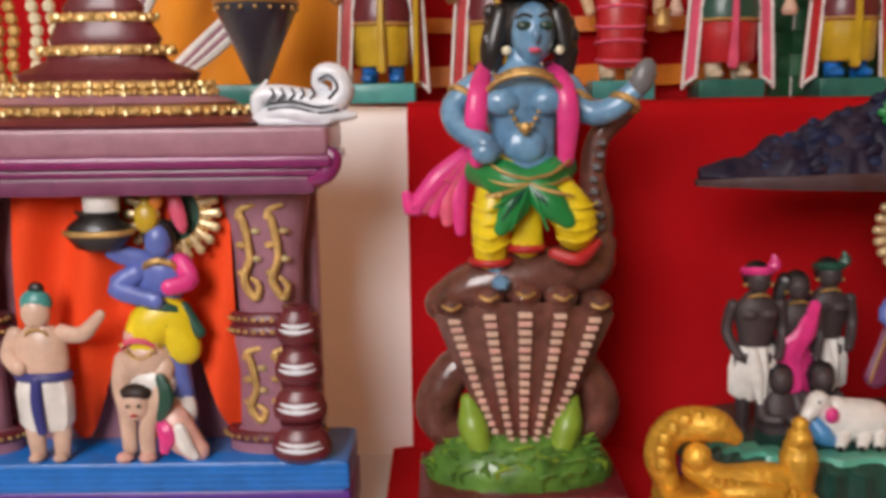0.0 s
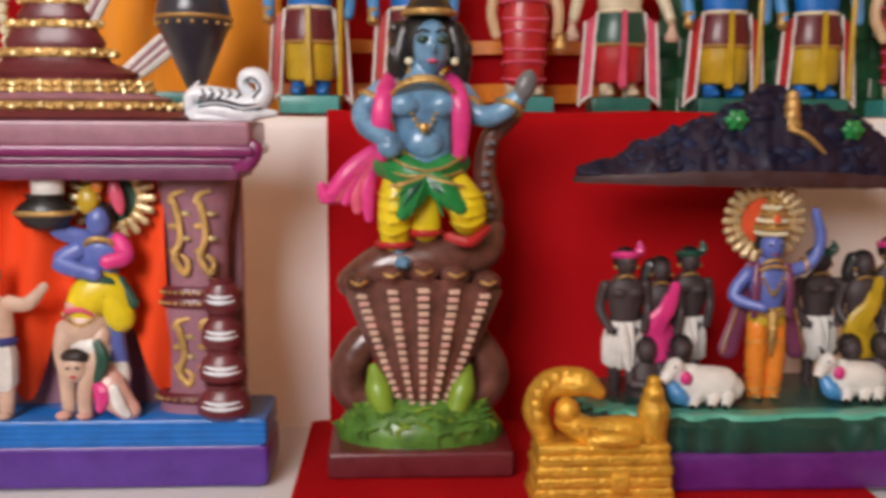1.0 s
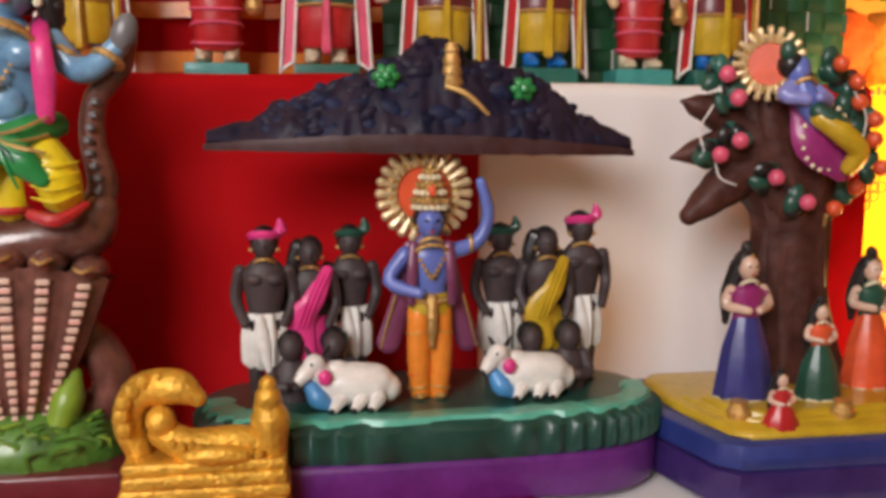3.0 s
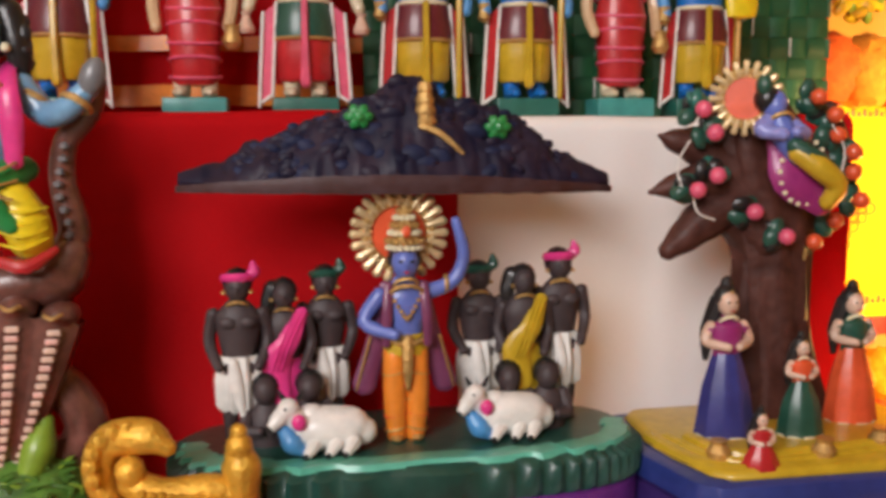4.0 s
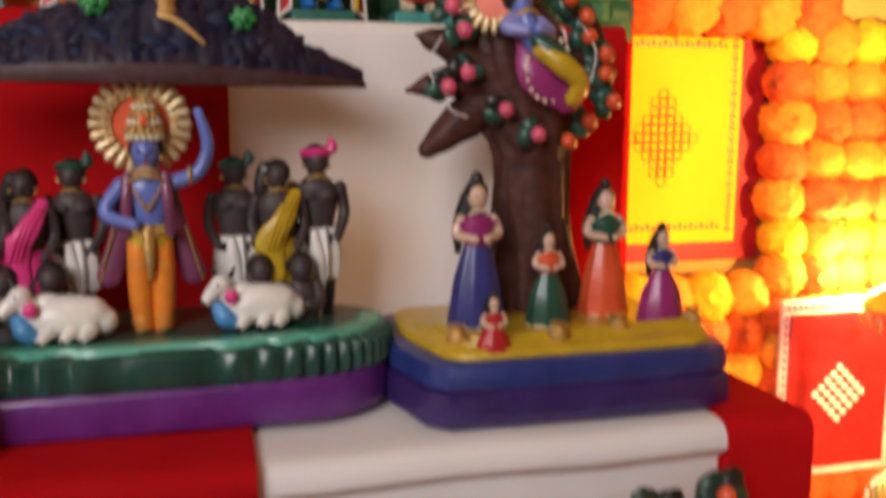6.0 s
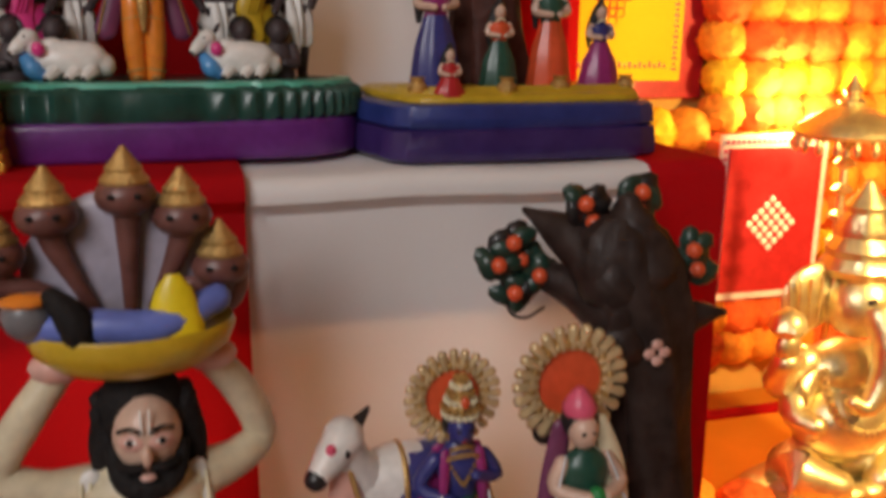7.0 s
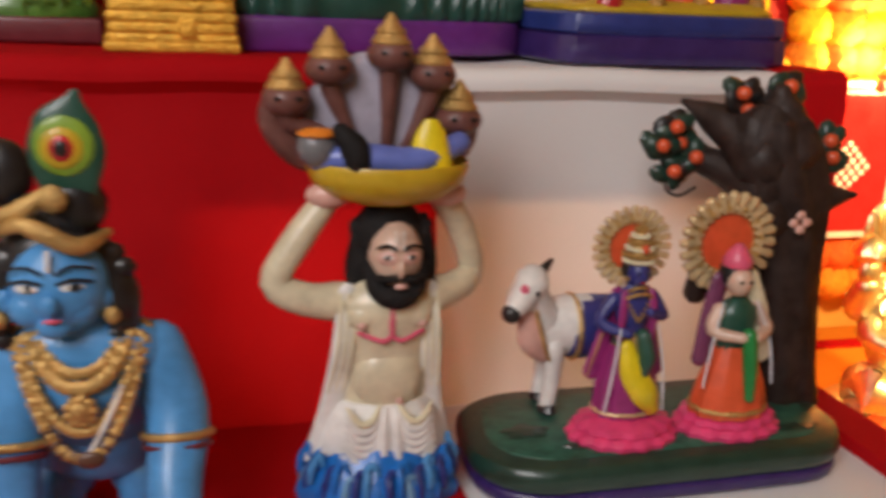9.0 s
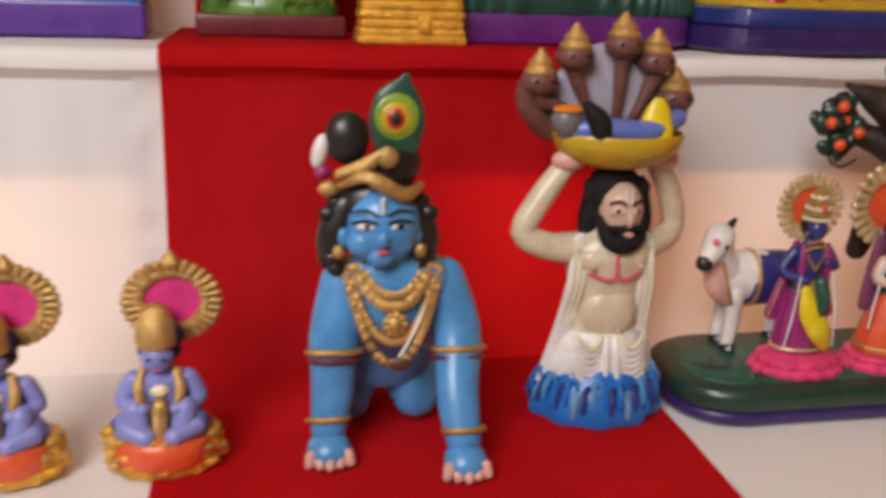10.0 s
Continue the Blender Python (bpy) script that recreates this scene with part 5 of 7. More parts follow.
deity(Shape(), 0.354, 0.642, G + 0.001, 0.152, "periwinkle", "orange", "plum").part("hill_lifter_figure", hs, "blue clay figure with gilt halo and raised arm")
sh = Shape()
rows = []
for i in range(141):
    u = i / 140
    x = 0.192 + 0.328 * u
    top = float(np.interp(u, (0, 0.12, 0.25, 0.36, 0.44, 0.49, 0.55, 0.60, 0.72, 0.80, 0.88, 1), (0, 0.012, 0.032, 0.049, 0.056, 0.072, 0.070, 0.055, 0.051, 0.037, 0.017, 0)))
    dep = 0.004 + 0.036 * math.sin(math.pi * u) ** 0.7
    row = []
    for j in range(40):
        a = 2 * math.pi * j / 40
        c, sn = math.cos(a), math.sin(a)
        y0, z0 = 0.664 + dep * c * (1 - 0.45 * max(sn, 0)), 0.851 + (0.006 + top) * max(sn, 0) + min(sn, 0) * 0.005 - 0.004 * u
        q = Vector((x, y0, z0))
        rough = 0.0050 * noise.noise(q * 60) + 0.0030 * noise.noise(q * 140)
        fade = min(1.0, 6 * u, 6 * (1 - u)) * (1.0 if sn > 0.05 else 0.3)
        row.append((x, y0 + rough * c * fade, z0 + rough * max(sn, 0.2) * fade * 1.3))
    rows.append(row)
sh.grid(rows, "slate")
rocks = random.Random(21)
for k in range(130):
    u = rocks.uniform(0.12, 0.90)
    tall = float(np.interp(u, (0, 0.12, 0.25, 0.36, 0.44, 0.49, 0.55, 0.60, 0.72, 0.80, 0.88, 1), (0, 0.012, 0.032, 0.049, 0.056, 0.072, 0.070, 0.055, 0.051, 0.037, 0.017, 0)))
    a = rocks.uniform(0.10, 1.45)
    dep = 0.004 + 0.036 * math.sin(math.pi * u) ** 0.7
    big = rocks.uniform(0.5, 1.0) * (0.35 + 0.65 * math.sin(math.pi * u))
    sh.ball((0.192 + 0.328 * u, 0.664 - dep * math.cos(a) * (1 - 0.45 * math.sin(a)) + 0.002, 0.851 + (0.004 + tall) * math.sin(a) - 0.004 * u), (0.0125 * big, 0.0050 * big, 0.0085 * big), rocks.choice(("slate", "slate", "night", "night", "slate", "slate", "night")), turn=(rocks.uniform(-30, 30), rocks.uniform(-35, 35), 0), seg=9)
sh.part("hill", hs, "dark blue and rust rocky clay hill")
sh = Shape()
rows = []
for i in range(41):
    u = i / 40
    x = 0.190 + 0.332 * u
    dep = 0.004 + 0.041 * math.sin(math.pi * u) ** 0.7
    z0 = 0.843 - 0.004 * u
    rows.append([(x, 0.664 + dep * c, z0 + h * (0.35 + 0.65 * math.sin(math.pi * u)) + 0.001 * noise.noise((x * 80, c, 0))) for c, h in ((-0.96, 0.0), (-1.0, 0.007), (-0.96, 0.014), (0.96, 0.014), (1.0, 0.007), (0.96, 0.0))])
sh.grid(rows, "rust")
sh.part("hill_underside", hs, "rust brown ledge under the hill")
for x, y, z in ((0.323, 0.640, 0.897), (0.427, 0.645, 0.889)):
    sh = Shape()
    for k in range(6):
        a = radians(60 * k)
        sh.ball((x + 0.005 * math.cos(a), y, z + 0.004 * math.sin(a)), (0.006, 0.004, 0.004), "green", turn=(0, -60 * k, 0), seg=8)
    sh.ball((x, y - 0.004, z), 0.004, "green", seg=8)
    sh.part("shrub", hs, "bright green leafy clump")
sh = Shape()
for k in range(4):
    sh.lathe((0.372, 0.644, 0.890 + k * 0.008), [(0.0085 - 0.0012 * k, 0), (0.0095 - 0.0012 * k, 0.003), (0.007 - 0.001 * k, 0.008)], "gold", seg=12)
sh.tube([(0.368, 0.636, 0.890), (0.382, 0.634, 0.884), (0.398, 0.634, 0.870)], (0.0028, 0.0026, 0.0018), "gold", seg=6)
sh.part("hilltop_shrine", hs, "tiny gilt shrine with a stair")
hs.location.y += 0.012
# the hill leans back behind the figures
for ob in hs.children:
    if "hill" in ob.name and "figure" not in ob.name or "shrub" in ob.name:
        ob.location.y += 0.011


# ---- tree set with girls ----
ts = holder("tree_set", (0.668, 0.625, 0.6035), "painted clay tree group with five girls on a blue base", "figurine set")
Zt = 0.6035


def wedge(z0, z1, col, grow=0.0, name="base", label=""):
    """A base with a slanting front corner."""
    sh = Shape()
    plan = [(0.530, 0.720), (0.525, 0.635), (0.542, 0.566), (0.556, 0.553), (0.765, 0.552), (0.785, 0.562), (0.793, 0.585), (0.792, 0.730), (0.780, 0.738), (0.54, 0.735)]
    cx, cy = 0.67, 0.63
    fine = []
    for i in range(len(plan)):
        a, b = Vector(plan[i]), Vector(plan[(i + 1) % len(plan)])
        fine += [a.lerp(b, q) for q in (0.0, 0.25, 0.5, 0.75)]
    rows = []
    for k, z in ((0.97, z0), (1.0, z0 + 0.003), (1.0, (z0 + z1) / 2), (0.985, z1 - 0.002), (0.95, z1)):
        rows.append([(cx + (p.x - cx) * (k + grow) + 0.0008 * noise.noise((p.x * 80, p.y * 80, z * 60)), cy + (p.y - cy) * (k + grow), z) for p in fine])
    sh.grid(rows, col)
    return sh.part(name, ts, label)


wedge(Zt - 0.008, Zt + 0.020, "deep_violet", 0.0, "lower_base", "dark violet base")
wedge(Zt + 0.019, Zt + 0.040, "navy", -0.02, "upper_base", "deep blue base rim")
wedge(Zt + 0.038, Zt + 0.047, "mustard", -0.12, "ground_patch", "mustard yellow ground")
sh = Shape()
for k in range(3):
    sh.tube([(0.545 + 0.012 * k, 0.655 - 0.01 * k, Zt + 0.043 + 0.002 * k), (0.572 + 0.010 * k, 0.575 + 0.008 * k, Zt + 0.043 + 0.002 * k), (0.69, 0.580 + 0.008 * k, Zt + 0.043 + 0.002 * k), (0.775, 0.590 + 0.008 * k, Zt + 0.043 + 0.002 * k)], 0.005, "mustard", seg=8)
sh.part("ground_ridge", ts, "ridged yellow ground edge")
T = Zt + 0.047
ty = 0.698
sh = Shape()
rows = []
for z, cx, w in ((T - 0.004, 0.676, 0.046), (T + 0.03, 0.673, 0.037), (T + 0.08, 0.668, 0.032), (T + 0.13, 0.667, 0.031), (T + 0.165, 0.664, 0.038), (T + 0.20, 0.655, 0.046), (T + 0.235, 0.648, 0.042), (T + 0.262, 0.645, 0.026)):
    rows.append([(cx + w * (1 + 0.11 * math.sin(a * 9 + z * 30) + 0.05 * math.sin(a * 17)) * math.cos(a), ty + min(w, 0.036) * 0.80 * (1 + 0.12 * math.sin(a * 9 + z * 30)) * math.sin(a), z) for a in (2 * math.pi * j / 40 for j in range(40))])
sh.grid(rows, "bark")
sh.tube([(0.660, ty, 0.800), (0.628, ty, 0.824), (0.606, ty - 0.004, 0.814), (0.590, ty - 0.006, 0.802), (0.574, ty - 0.006, 0.789)], (0.028, 0.022, 0.018, 0.014, 0.008), "bark", seg=12)
sh.tube([(0.650, ty, 0.830), (0.610, ty - 0.004, 0.846), (0.580, ty - 0.008, 0.842), (0.557, ty - 0.008, 0.837)], (0.026, 0.016, 0.011, 0.002), "bark", seg=12)
sh.tube([(0.640, ty, 0.850), (0.604, ty, 0.872), (0.580, ty - 0.004, 0.878), (0.566, ty - 0.004, 0.882)], (0.024, 0.017, 0.010, 0.002), "bark", seg=12)
sh.tube([(0.672, ty, 0.840), (0.702, ty, 0.860), (0.722, ty, 0.872), (0.716, ty, 0.905)], (0.024, 0.016, 0.012, 0.006), "bark", seg=12)
sh.part("trunk", ts, "dark reddish brown fluted clay trunk")
rng = random.Random(5)
clumps = ((0.586, 0.902), (0.596, 0.884), (0.599, 0.851), (0.583, 0.840), (0.631, 0.822), (0.659, 0.802), (0.689, 0.912), (0.707, 0.882), (0.722, 0.852), (0.730, 0.829), (0.708, 0.813), (0.722, 0.868), (0.704, 0.898), (0.690, 0.796))
for i, (x, z) in enumerate(clumps):
    sh = Shape()
    y = ty - 0.030 + (0.012 if x > 0.68 else 0)
    for k in range(5):
        a = rng.uniform(0, 6.28)
        sh.ball((x + 0.007 * math.cos(a), y + 0.004 + rng.uniform(-0.004, 0.006), z + 0.007 * math.sin(a)), (0.010, 0.005, 0.007), rng.choice(("dark_green", "bottle", "dark_green", "black")), turn=(rng.uniform(-30, 30), rng.uniform(0, 180), 0), seg=8)
    leaf = sh.part("leaf_clump", ts, "dark green clay leaves")
    b = Shape()
    b.ball((x + 0.001, y - 0.008, z), 0.0068, "rose" if x < 0.68 else "vermilion", seg=12)
    b.part("fruit", leaf, "pink round fruit" if x < 0.68 else "red-orange round fruit")
for pts in (((0.580, 0.878), (0.570, 0.860), (0.574, 0.842)), ((0.583, 0.838), (0.588, 0.822), (0.602, 0.816)), ((0.70, 0.89), (0.712, 0.87), (0.708, 0.845))):
    Shape().tube([(x, ty - 0.030, z) for x, z in pts], 0.0008, "white", seg=6).part("wire_stem", ts, "bare pale wire stem")
sh = Shape()
hx, hy = 0.646, ty - 0.050
sh.halo((0.617, hy + 0.014, 0.915), 0.034, "vermilion", "gold", 20, yaw=-25)
sh.ball((0.640, hy, 0.908), (0.011, 0.011, 0.014), "periwinkle", turn=(0, 15, 0))
sh.ball((0.634, hy + 0.004, 0.914), (0.013, 0.012, 0.013), "black")
sh.ball((0.628, hy, 0.926), (0.008, 0.008, 0.010), "dark_green")
sh.tube([(0.643, hy, 0.896), (0.650, hy - 0.004, 0.878), (0.662, hy - 0.006, 0.862)], (0.011, 0.012, 0.010), "periwinkle")
sh.tube([(0.634, hy, 0.894), (0.622, hy - 0.006, 0.886), (0.640, hy - 0.016, 0.882)], (0.008, 0.007, 0.006), "lilac")
sh.tube([(0.655, hy, 0.892), (0.668, hy - 0.006, 0.882), (0.652, hy - 0.018, 0.884)], (0.008, 0.007, 0.005), "lilac")
sh.tube([(0.646, hy + 0.006, 0.876), (0.660, hy - 0.002, 0.846), (0.690, hy - 0.004, 0.822)], (0.010, 0.024, 0.016), "magenta", flat=0.35)
for a in range(0, 360, 20):
    sh.ball((0.668 + 0.024 * math.cos(radians(a)), hy - 0.006, 0.848 + 0.030 * math.sin(radians(a))), 0.0028, "pearl", seg=6)
sh.tube([(0.656, hy - 0.014, 0.866), (0.674, hy - 0.022, 0.852), (0.694, hy - 0.020, 0.836), (0.690, hy - 0.012, 0.820)], (0.010, 0.011, 0.010, 0.008), "mustard")
sh.tube([(0.652, hy - 0.014, 0.872), (0.668, hy - 0.020, 0.862), (0.686, hy - 0.020, 0.852)], (0.008, 0.009, 0.006), "dark_green")
sh.hoop((0.644, hy - 0.004, 0.894), 0.011, 0.002, "gold", turn=(50, 0, 0))
sh.stretch((0.640, hy + 0.01, 0.885), (0.80, 0.85, 0.84))
sh.part("flute_player_figure", ts, "blue clay figure seated in the tree with halo and bright dress")


def girl(x, y, z, h, blouse, skirt, seated=False, wide=1.0):
    sh = Shape()
    if seated:
        sh.lathe((x, y, z), [(0.30 * h, 0), (0.32 * h, 0.06 * h), (0.22 * h, 0.28 * h), (0.15 * h, 0.42 * h)], skirt, sy=0.8, folds=9, depth=0.05, seg=27)
        b = z + 0.36 * h
        k = 0.62 * h
    else:
        sh.lathe((x, y, z), [(0.19 * h * wide, 0), (0.195 * h * wide, 0.03 * h), (0.15 * h * wide, 0.34 * h), (0.085 * h, 0.56 * h)], skirt, sy=0.8, folds=9, depth=0.05, seg=27)
        sh.hoop((x, y, z + 0.02 * h), 0.19 * h * wide, 0.012 * h, "pearl", turn=(90, 0, 0), sz=0.8, side=5)
        b = z + 0.54 * h
        k = 0.46 * h
    sh.lathe((x, y, b), [(0.20 * k, 0), (0.19 * k, 0.08 * k), (0.25 * k, 0.34 * k), (0.23 * k, 0.44 * k), (0.09 * k, 0.52 * k), (0.08 * k, 0.58 * k)], blouse, sy=0.7)
    for sx in (-1, 1):
        sh.tube([(x + sx * 0.24 * k, y, b + 0.42 * k), (x + sx * 0.32 * k, y - 0.03 * k, b + 0.22 * k), (x + sx * 0.08 * k, y - 0.24 * k, b + 0.16 * k)], (0.085 * k, 0.075 * k, 0.06 * k), "flesh", seg=8)
        sh.ball((x + sx * 0.24 * k, y, b + 0.38 * k), 0.10 * k, blouse, seg=8)
    sh.ball((x, y - 0.02 * k, b + 0.74 * k), (0.15 * k, 0.16 * k, 0.19 * k), "flesh", seg=12)
    sh.ball((x, y + 0.06 * k, b + 0.80 * k), (0.19 * k, 0.17 * k, 0.20 * k), "black", seg=12)
    sh.ball((x + 0.01 * k, y + 0.06 * k, b + 1.0 * k), (0.10 * k, 0.10 * k, 0.12 * k), "black", seg=8)
    sh.tube([(x - 0.08 * k, y + 0.10 * k, b + 0.75 * k), (x - 0.22 * k, y + 0.12 * k, b + 0.35 * k), (x - 0.26 * k, y + 0.10 * k, b - 0.05 * k)], (0.14 * k, 0.12 * k, 0.05 * k), "black", seg=8)
    for sx in (-1, 1):
        sh.ball((x + sx * 0.055 * k, y - 0.165 * k, b + 0.77 * k), (0.028 * k, 0.014 * k, 0.016 * k), "black", seg=6)
    sh.ball((x, y - 0.165 * k, b + 0.655 * k), (0.035 * k, 0.014 * k, 0.014 * k), "red", seg=6)
    sh.hoop((x, y - 0.05 * k, b + 0.50 * k), 0.12 * k, 0.03 * k, "pearl", turn=(55, 0, 0), seg=14, side=5)
    sh.ball((x, y - 0.13 * k, b + 0.92 * k), 0.03 * k, "gold", seg=6)
    return sh


words = {"blue": "clay girl in a magenta blouse and navy skirt", "green": "clay girl in an orange blouse and green trousers", "red": "clay girl in a green blouse and red skirt", "pink": "clay girl in an indigo blouse and pink skirt", "sit": "small clay girl sitting in a crimson dress"}
girl(0.604, 0.646, T - 0.003, 0.120, "magenta", "indigo").part("girl_figure", ts, words["blue"])
girl(0.660, 0.632, T - 0.001, 0.078, "vermilion", "dark_green", wide=1.2).part("girl_figure", ts, words["green"])
girl(0.722, 0.662, T - 0.003, 0.112, "dark_green", "vermilion").part("girl_figure", ts, words["red"])
girl(0.756, 0.624, T - 0.003, 0.080, "indigo", "magenta", wide=1.3).part("girl_figure", ts, words["pink"])
girl(0.596, 0.574, T - 0.004, 0.044, "red", "red", True).part("girl_figure", ts, words["sit"])
for x, y in ((0.573, 0.592), (0.650, 0.582), (0.706, 0.598), (0.775, 0.606)):
    Shape().lathe((x, y, T - 0.003), [(0.003, 0), (0.008, 0.003), (0.009, 0.008), (0.005, 0.013), (0.007, 0.016)], "gold", seg=14).part("pot", ts, "tiny gilt pot")

# ---- man carrying a basket with a serpent over it ----
sh = Shape()
bx, by, bz = 0.341, 0.364, 0.2865
sh.lathe((bx, by, bz), [(0.060, 0), (0.062, 0.008), (0.058, 0.020), (0.050, 0.034), (0.036, 0.048)], "blue", sy=0.85, seg=40, folds=10, depth=0.05)
rng = random.Random(3)
for k in range(26):
    a = radians(165 + 8 * k)
    dx, dy = math.cos(a), 0.85 * math.sin(a)
    lift = 0.006 * (k % 3)
    pts = [(bx + dx * r, by + dy * r, bz + z + lift) for r, z in ((0.0600, 0.008), (0.0590, 0.018), (0.0540, 0.027))]
    tip = Vector((-math.sin(a), 0.85 * math.cos(a), 0)) * 0.007
    pts += [tuple(Vector(pts[-1]) + tip * 0.6 + Vector((0, 0, 0.003))), tuple(Vector(pts[-1]) + tip + Vector((0, -0.002, -0.004)))]
    sh.tube(pts, (0.0024, 0.0030, 0.0027, 0.0021, 0.0012), ("blue", "navy", "blue", "dusk_blue", "navy", "sky")[k % 6], seg=7)
sh.lathe((bx + 0.002, by, bz + 0.030), [(0.047, 0), (0.049, 0.008), (0.046, 0.026), (0.040, 0.040), (0.035, 0.048)], "white", sy=0.68, seg=40, folds=13, depth=0.03)
for sx in (-1, 1):
    for k in range(7):
        lo, half = bz + 0.030 + 0.0062 * k, 0.0165 - 0.0007 * k
        mid = bx + 0.003 + sx * 0.019
        sh.tube([(mid - half, by - 0.0265, lo + 0.012), (mid - 0.5 * half, by - 0.0300, lo + 0.003), (mid, by - 0.0300, lo), (mid + 0.5 * half, by - 0.0285, lo + 0.003), (mid + half, by - 0.0240, lo + 0.012)], (0.0012, 0.0026, 0.0030, 0.0026, 0.0012), "pearl" if k == 6 else "white", seg=8)
    sh.tube([(bx + 0.003 + sx * 0.004, by - 0.024, bz + 0.076), (bx + 0.003 + sx * 0.005, by - 0.031, bz + 0.056), (bx + 0.003 + sx * 0.006, by - 0.033, bz + 0.030)], (0.0020, 0.0036, 0.0030), "white", seg=8)
    sh.tube([(bx + sx * 0.046, by - 0.002, bz + 0.030), (bx + 0.001 + sx * 0.036, by - 0.006, bz + 0.080), (bx + 0.003 + sx * 0.032, by - 0.014, bz + 0.125), (bx + 0.003 + sx * 0.030, by - 0.011, bz + 0.164)], (0.011, 0.0095, 0.0090, 0.006), "white", seg=12, flat=0.42)
    for q in (-0.005, 0.0, 0.005):
        sh.tube([(bx + 0.001 + sx * 0.036 + q, by - 0.010, bz + 0.085), (bx + 0.003 + sx * 0.032 + q, by - 0.0185, bz + 0.125), (bx + 0.003 + sx * 0.030 + q, by - 0.0145, bz + 0.162)], (0.0008, 0.0014, 0.0012), "pearl", seg=6)
sh.lathe((bx + 0.003, by, bz + 0.066), [(0.033, 0), (0.032, 0.026), (0.032, 0.038), (0.034, 0.056), (0.040, 0.078), (0.041, 0.090), (0.028, 0.102), (0.015, 0.110), (0.014, 0.124)], "cream", sy=0.66, seg=28)
sh.ball((bx + 0.003, by - 0.014, bz + 0.096), (0.027, 0.012, 0.026), "cream")
for sx in (-1, 1):
    sh.ball((bx + 0.003 + sx * 0.016, by - 0.014, bz + 0.146), (0.017, 0.011, 0.013), "cream")
    sh.ball((bx + 0.003 + sx * 0.022, by - 0.027, bz + 0.142), (0.003, 0.002, 0.003), "blush", seg=8)
sh.ball((bx + 0.010, by - 0.0255, bz + 0.082), (0.003, 0.002, 0.003), "blush", seg=8)
sh.tube([(bx - 0.020, by - 0.022, bz + 0.135), (bx - 0.004, by - 0.0275, bz + 0.130), (bx + 0.003, by - 0.0265, bz + 0.133), (bx + 0.010, by - 0.0275, bz + 0.130), (bx + 0.026, by - 0.022, bz + 0.135)], 0.0018, "rose", seg=6)
sh.tube([(bx + 0.003, by - 0.027, bz + 0.134), (bx + 0.003, by - 0.025, bz + 0.166)], 0.0020, "rose", seg=6)
sh.tube([(bx - 0.030, by, bz + 0.152), (bx - 0.056, by - 0.003, bz + 0.156), (bx - 0.077, by - 0.002, bz + 0.169), (bx - 0.062, by, bz + 0.198), (bx - 0.040, by + 0.002, bz + 0.228)], (0.015, 0.0125, 0.0110, 0.0110, 0.0095), "cream", seg=14)
sh.tube([(bx + 0.036, by, bz + 0.154), (bx + 0.058, by + 0.010, bz + 0.157), (bx + 0.073, by + 0.022, bz + 0.167), (bx + 0.062, by + 0.014, bz + 0.200), (bx + 0.042, by + 0.004, bz + 0.230)], (0.015, 0.0120, 0.0105, 0.0110, 0.0095), "cream", seg=14)
for px in (-0.040, 0.044):
    sh.ball((bx + px, by - 0.004, bz + 0.232), (0.016, 0.010, 0.010), "blush", seg=12)
hx, hy, hz = bx + 0.006, by - 0.012, bz + 0.189
mane = random.Random(8)
for k in range(34):
    side = -1 if k % 2 else 1
    drop = mane.uniform(-0.040, 0.020)
    sh.ball((hx + side * (mane.uniform(0.020, 0.026) - 0.10 * min(0, drop + 0.010)), hy + mane.uniform(0.004, 0.016), hz + drop), (0.006, 0.006, 0.009), "charcoal", turn=(0, side * 20, 0), seg=8)
sh.ball((hx, hy, hz), (0.020, 0.021, 0.027), "flesh", seg=18)
sh.ball((hx - 0.002, hy + 0.012, hz + 0.010), (0.027, 0.021, 0.030), "charcoal", seg=16)
for sx in (-1, 1):
    sh.tube([(hx + sx * 0.020, hy + 0.010, hz + 0.016), (hx + sx * 0.024, hy + 0.010, hz - 0.008), (hx + sx * 0.026, hy + 0.010, hz - 0.030)], (0.009, 0.010, 0.006), "charcoal", seg=10)
    sh.ball((hx + sx * 0.0085, hy - 0.0190, hz + 0.004), (0.0046, 0.0012, 0.0016), "white", turn=(0, 0, sx * 24), seg=10)
    sh.ball((hx + sx * 0.0085, hy - 0.0198, hz + 0.004), (0.0025, 0.0010, 0.0022), "charcoal", seg=8)
    sh.ball((hx + sx * 0.0085, hy - 0.0176, hz + 0.0030), (0.0078, 0.0022, 0.0056), "blush", turn=(0, 0, sx * 24), seg=10)
    sh.tube([(hx + sx * 0.003, hy - 0.0212, hz + 0.010), (hx + sx * 0.009, hy - 0.0205, hz + 0.013), (hx + sx * 0.015, hy - 0.016, hz + 0.010)], 0.0012, "charcoal", seg=6)
    sh.tube([(hx + sx * 0.0025, hy - 0.0225, hz - 0.010), (hx + sx * 0.010, hy - 0.021, hz - 0.011), (hx + sx * 0.017, hy - 0.012, hz - 0.012)], (0.0028, 0.003, 0.003), "charcoal", seg=8)
sh.tube([(hx - 0.019, hy - 0.004, hz - 0.006), (hx - 0.013, hy - 0.014, hz - 0.022), (hx, hy - 0.015, hz - 0.026), (hx + 0.013, hy - 0.012, hz - 0.021), (hx + 0.019, hy - 0.004, hz - 0.006)], (0.005, 0.0075, 0.0095, 0.0075, 0.005), "charcoal", seg=10)
sh.ball((hx, hy - 0.0245, hz - 0.003), (0.0034, 0.004, 0.007), "flesh", seg=10)
sh.ball((hx, hy - 0.0245, hz - 0.0155), (0.005, 0.003, 0.0022), "blush", seg=8)
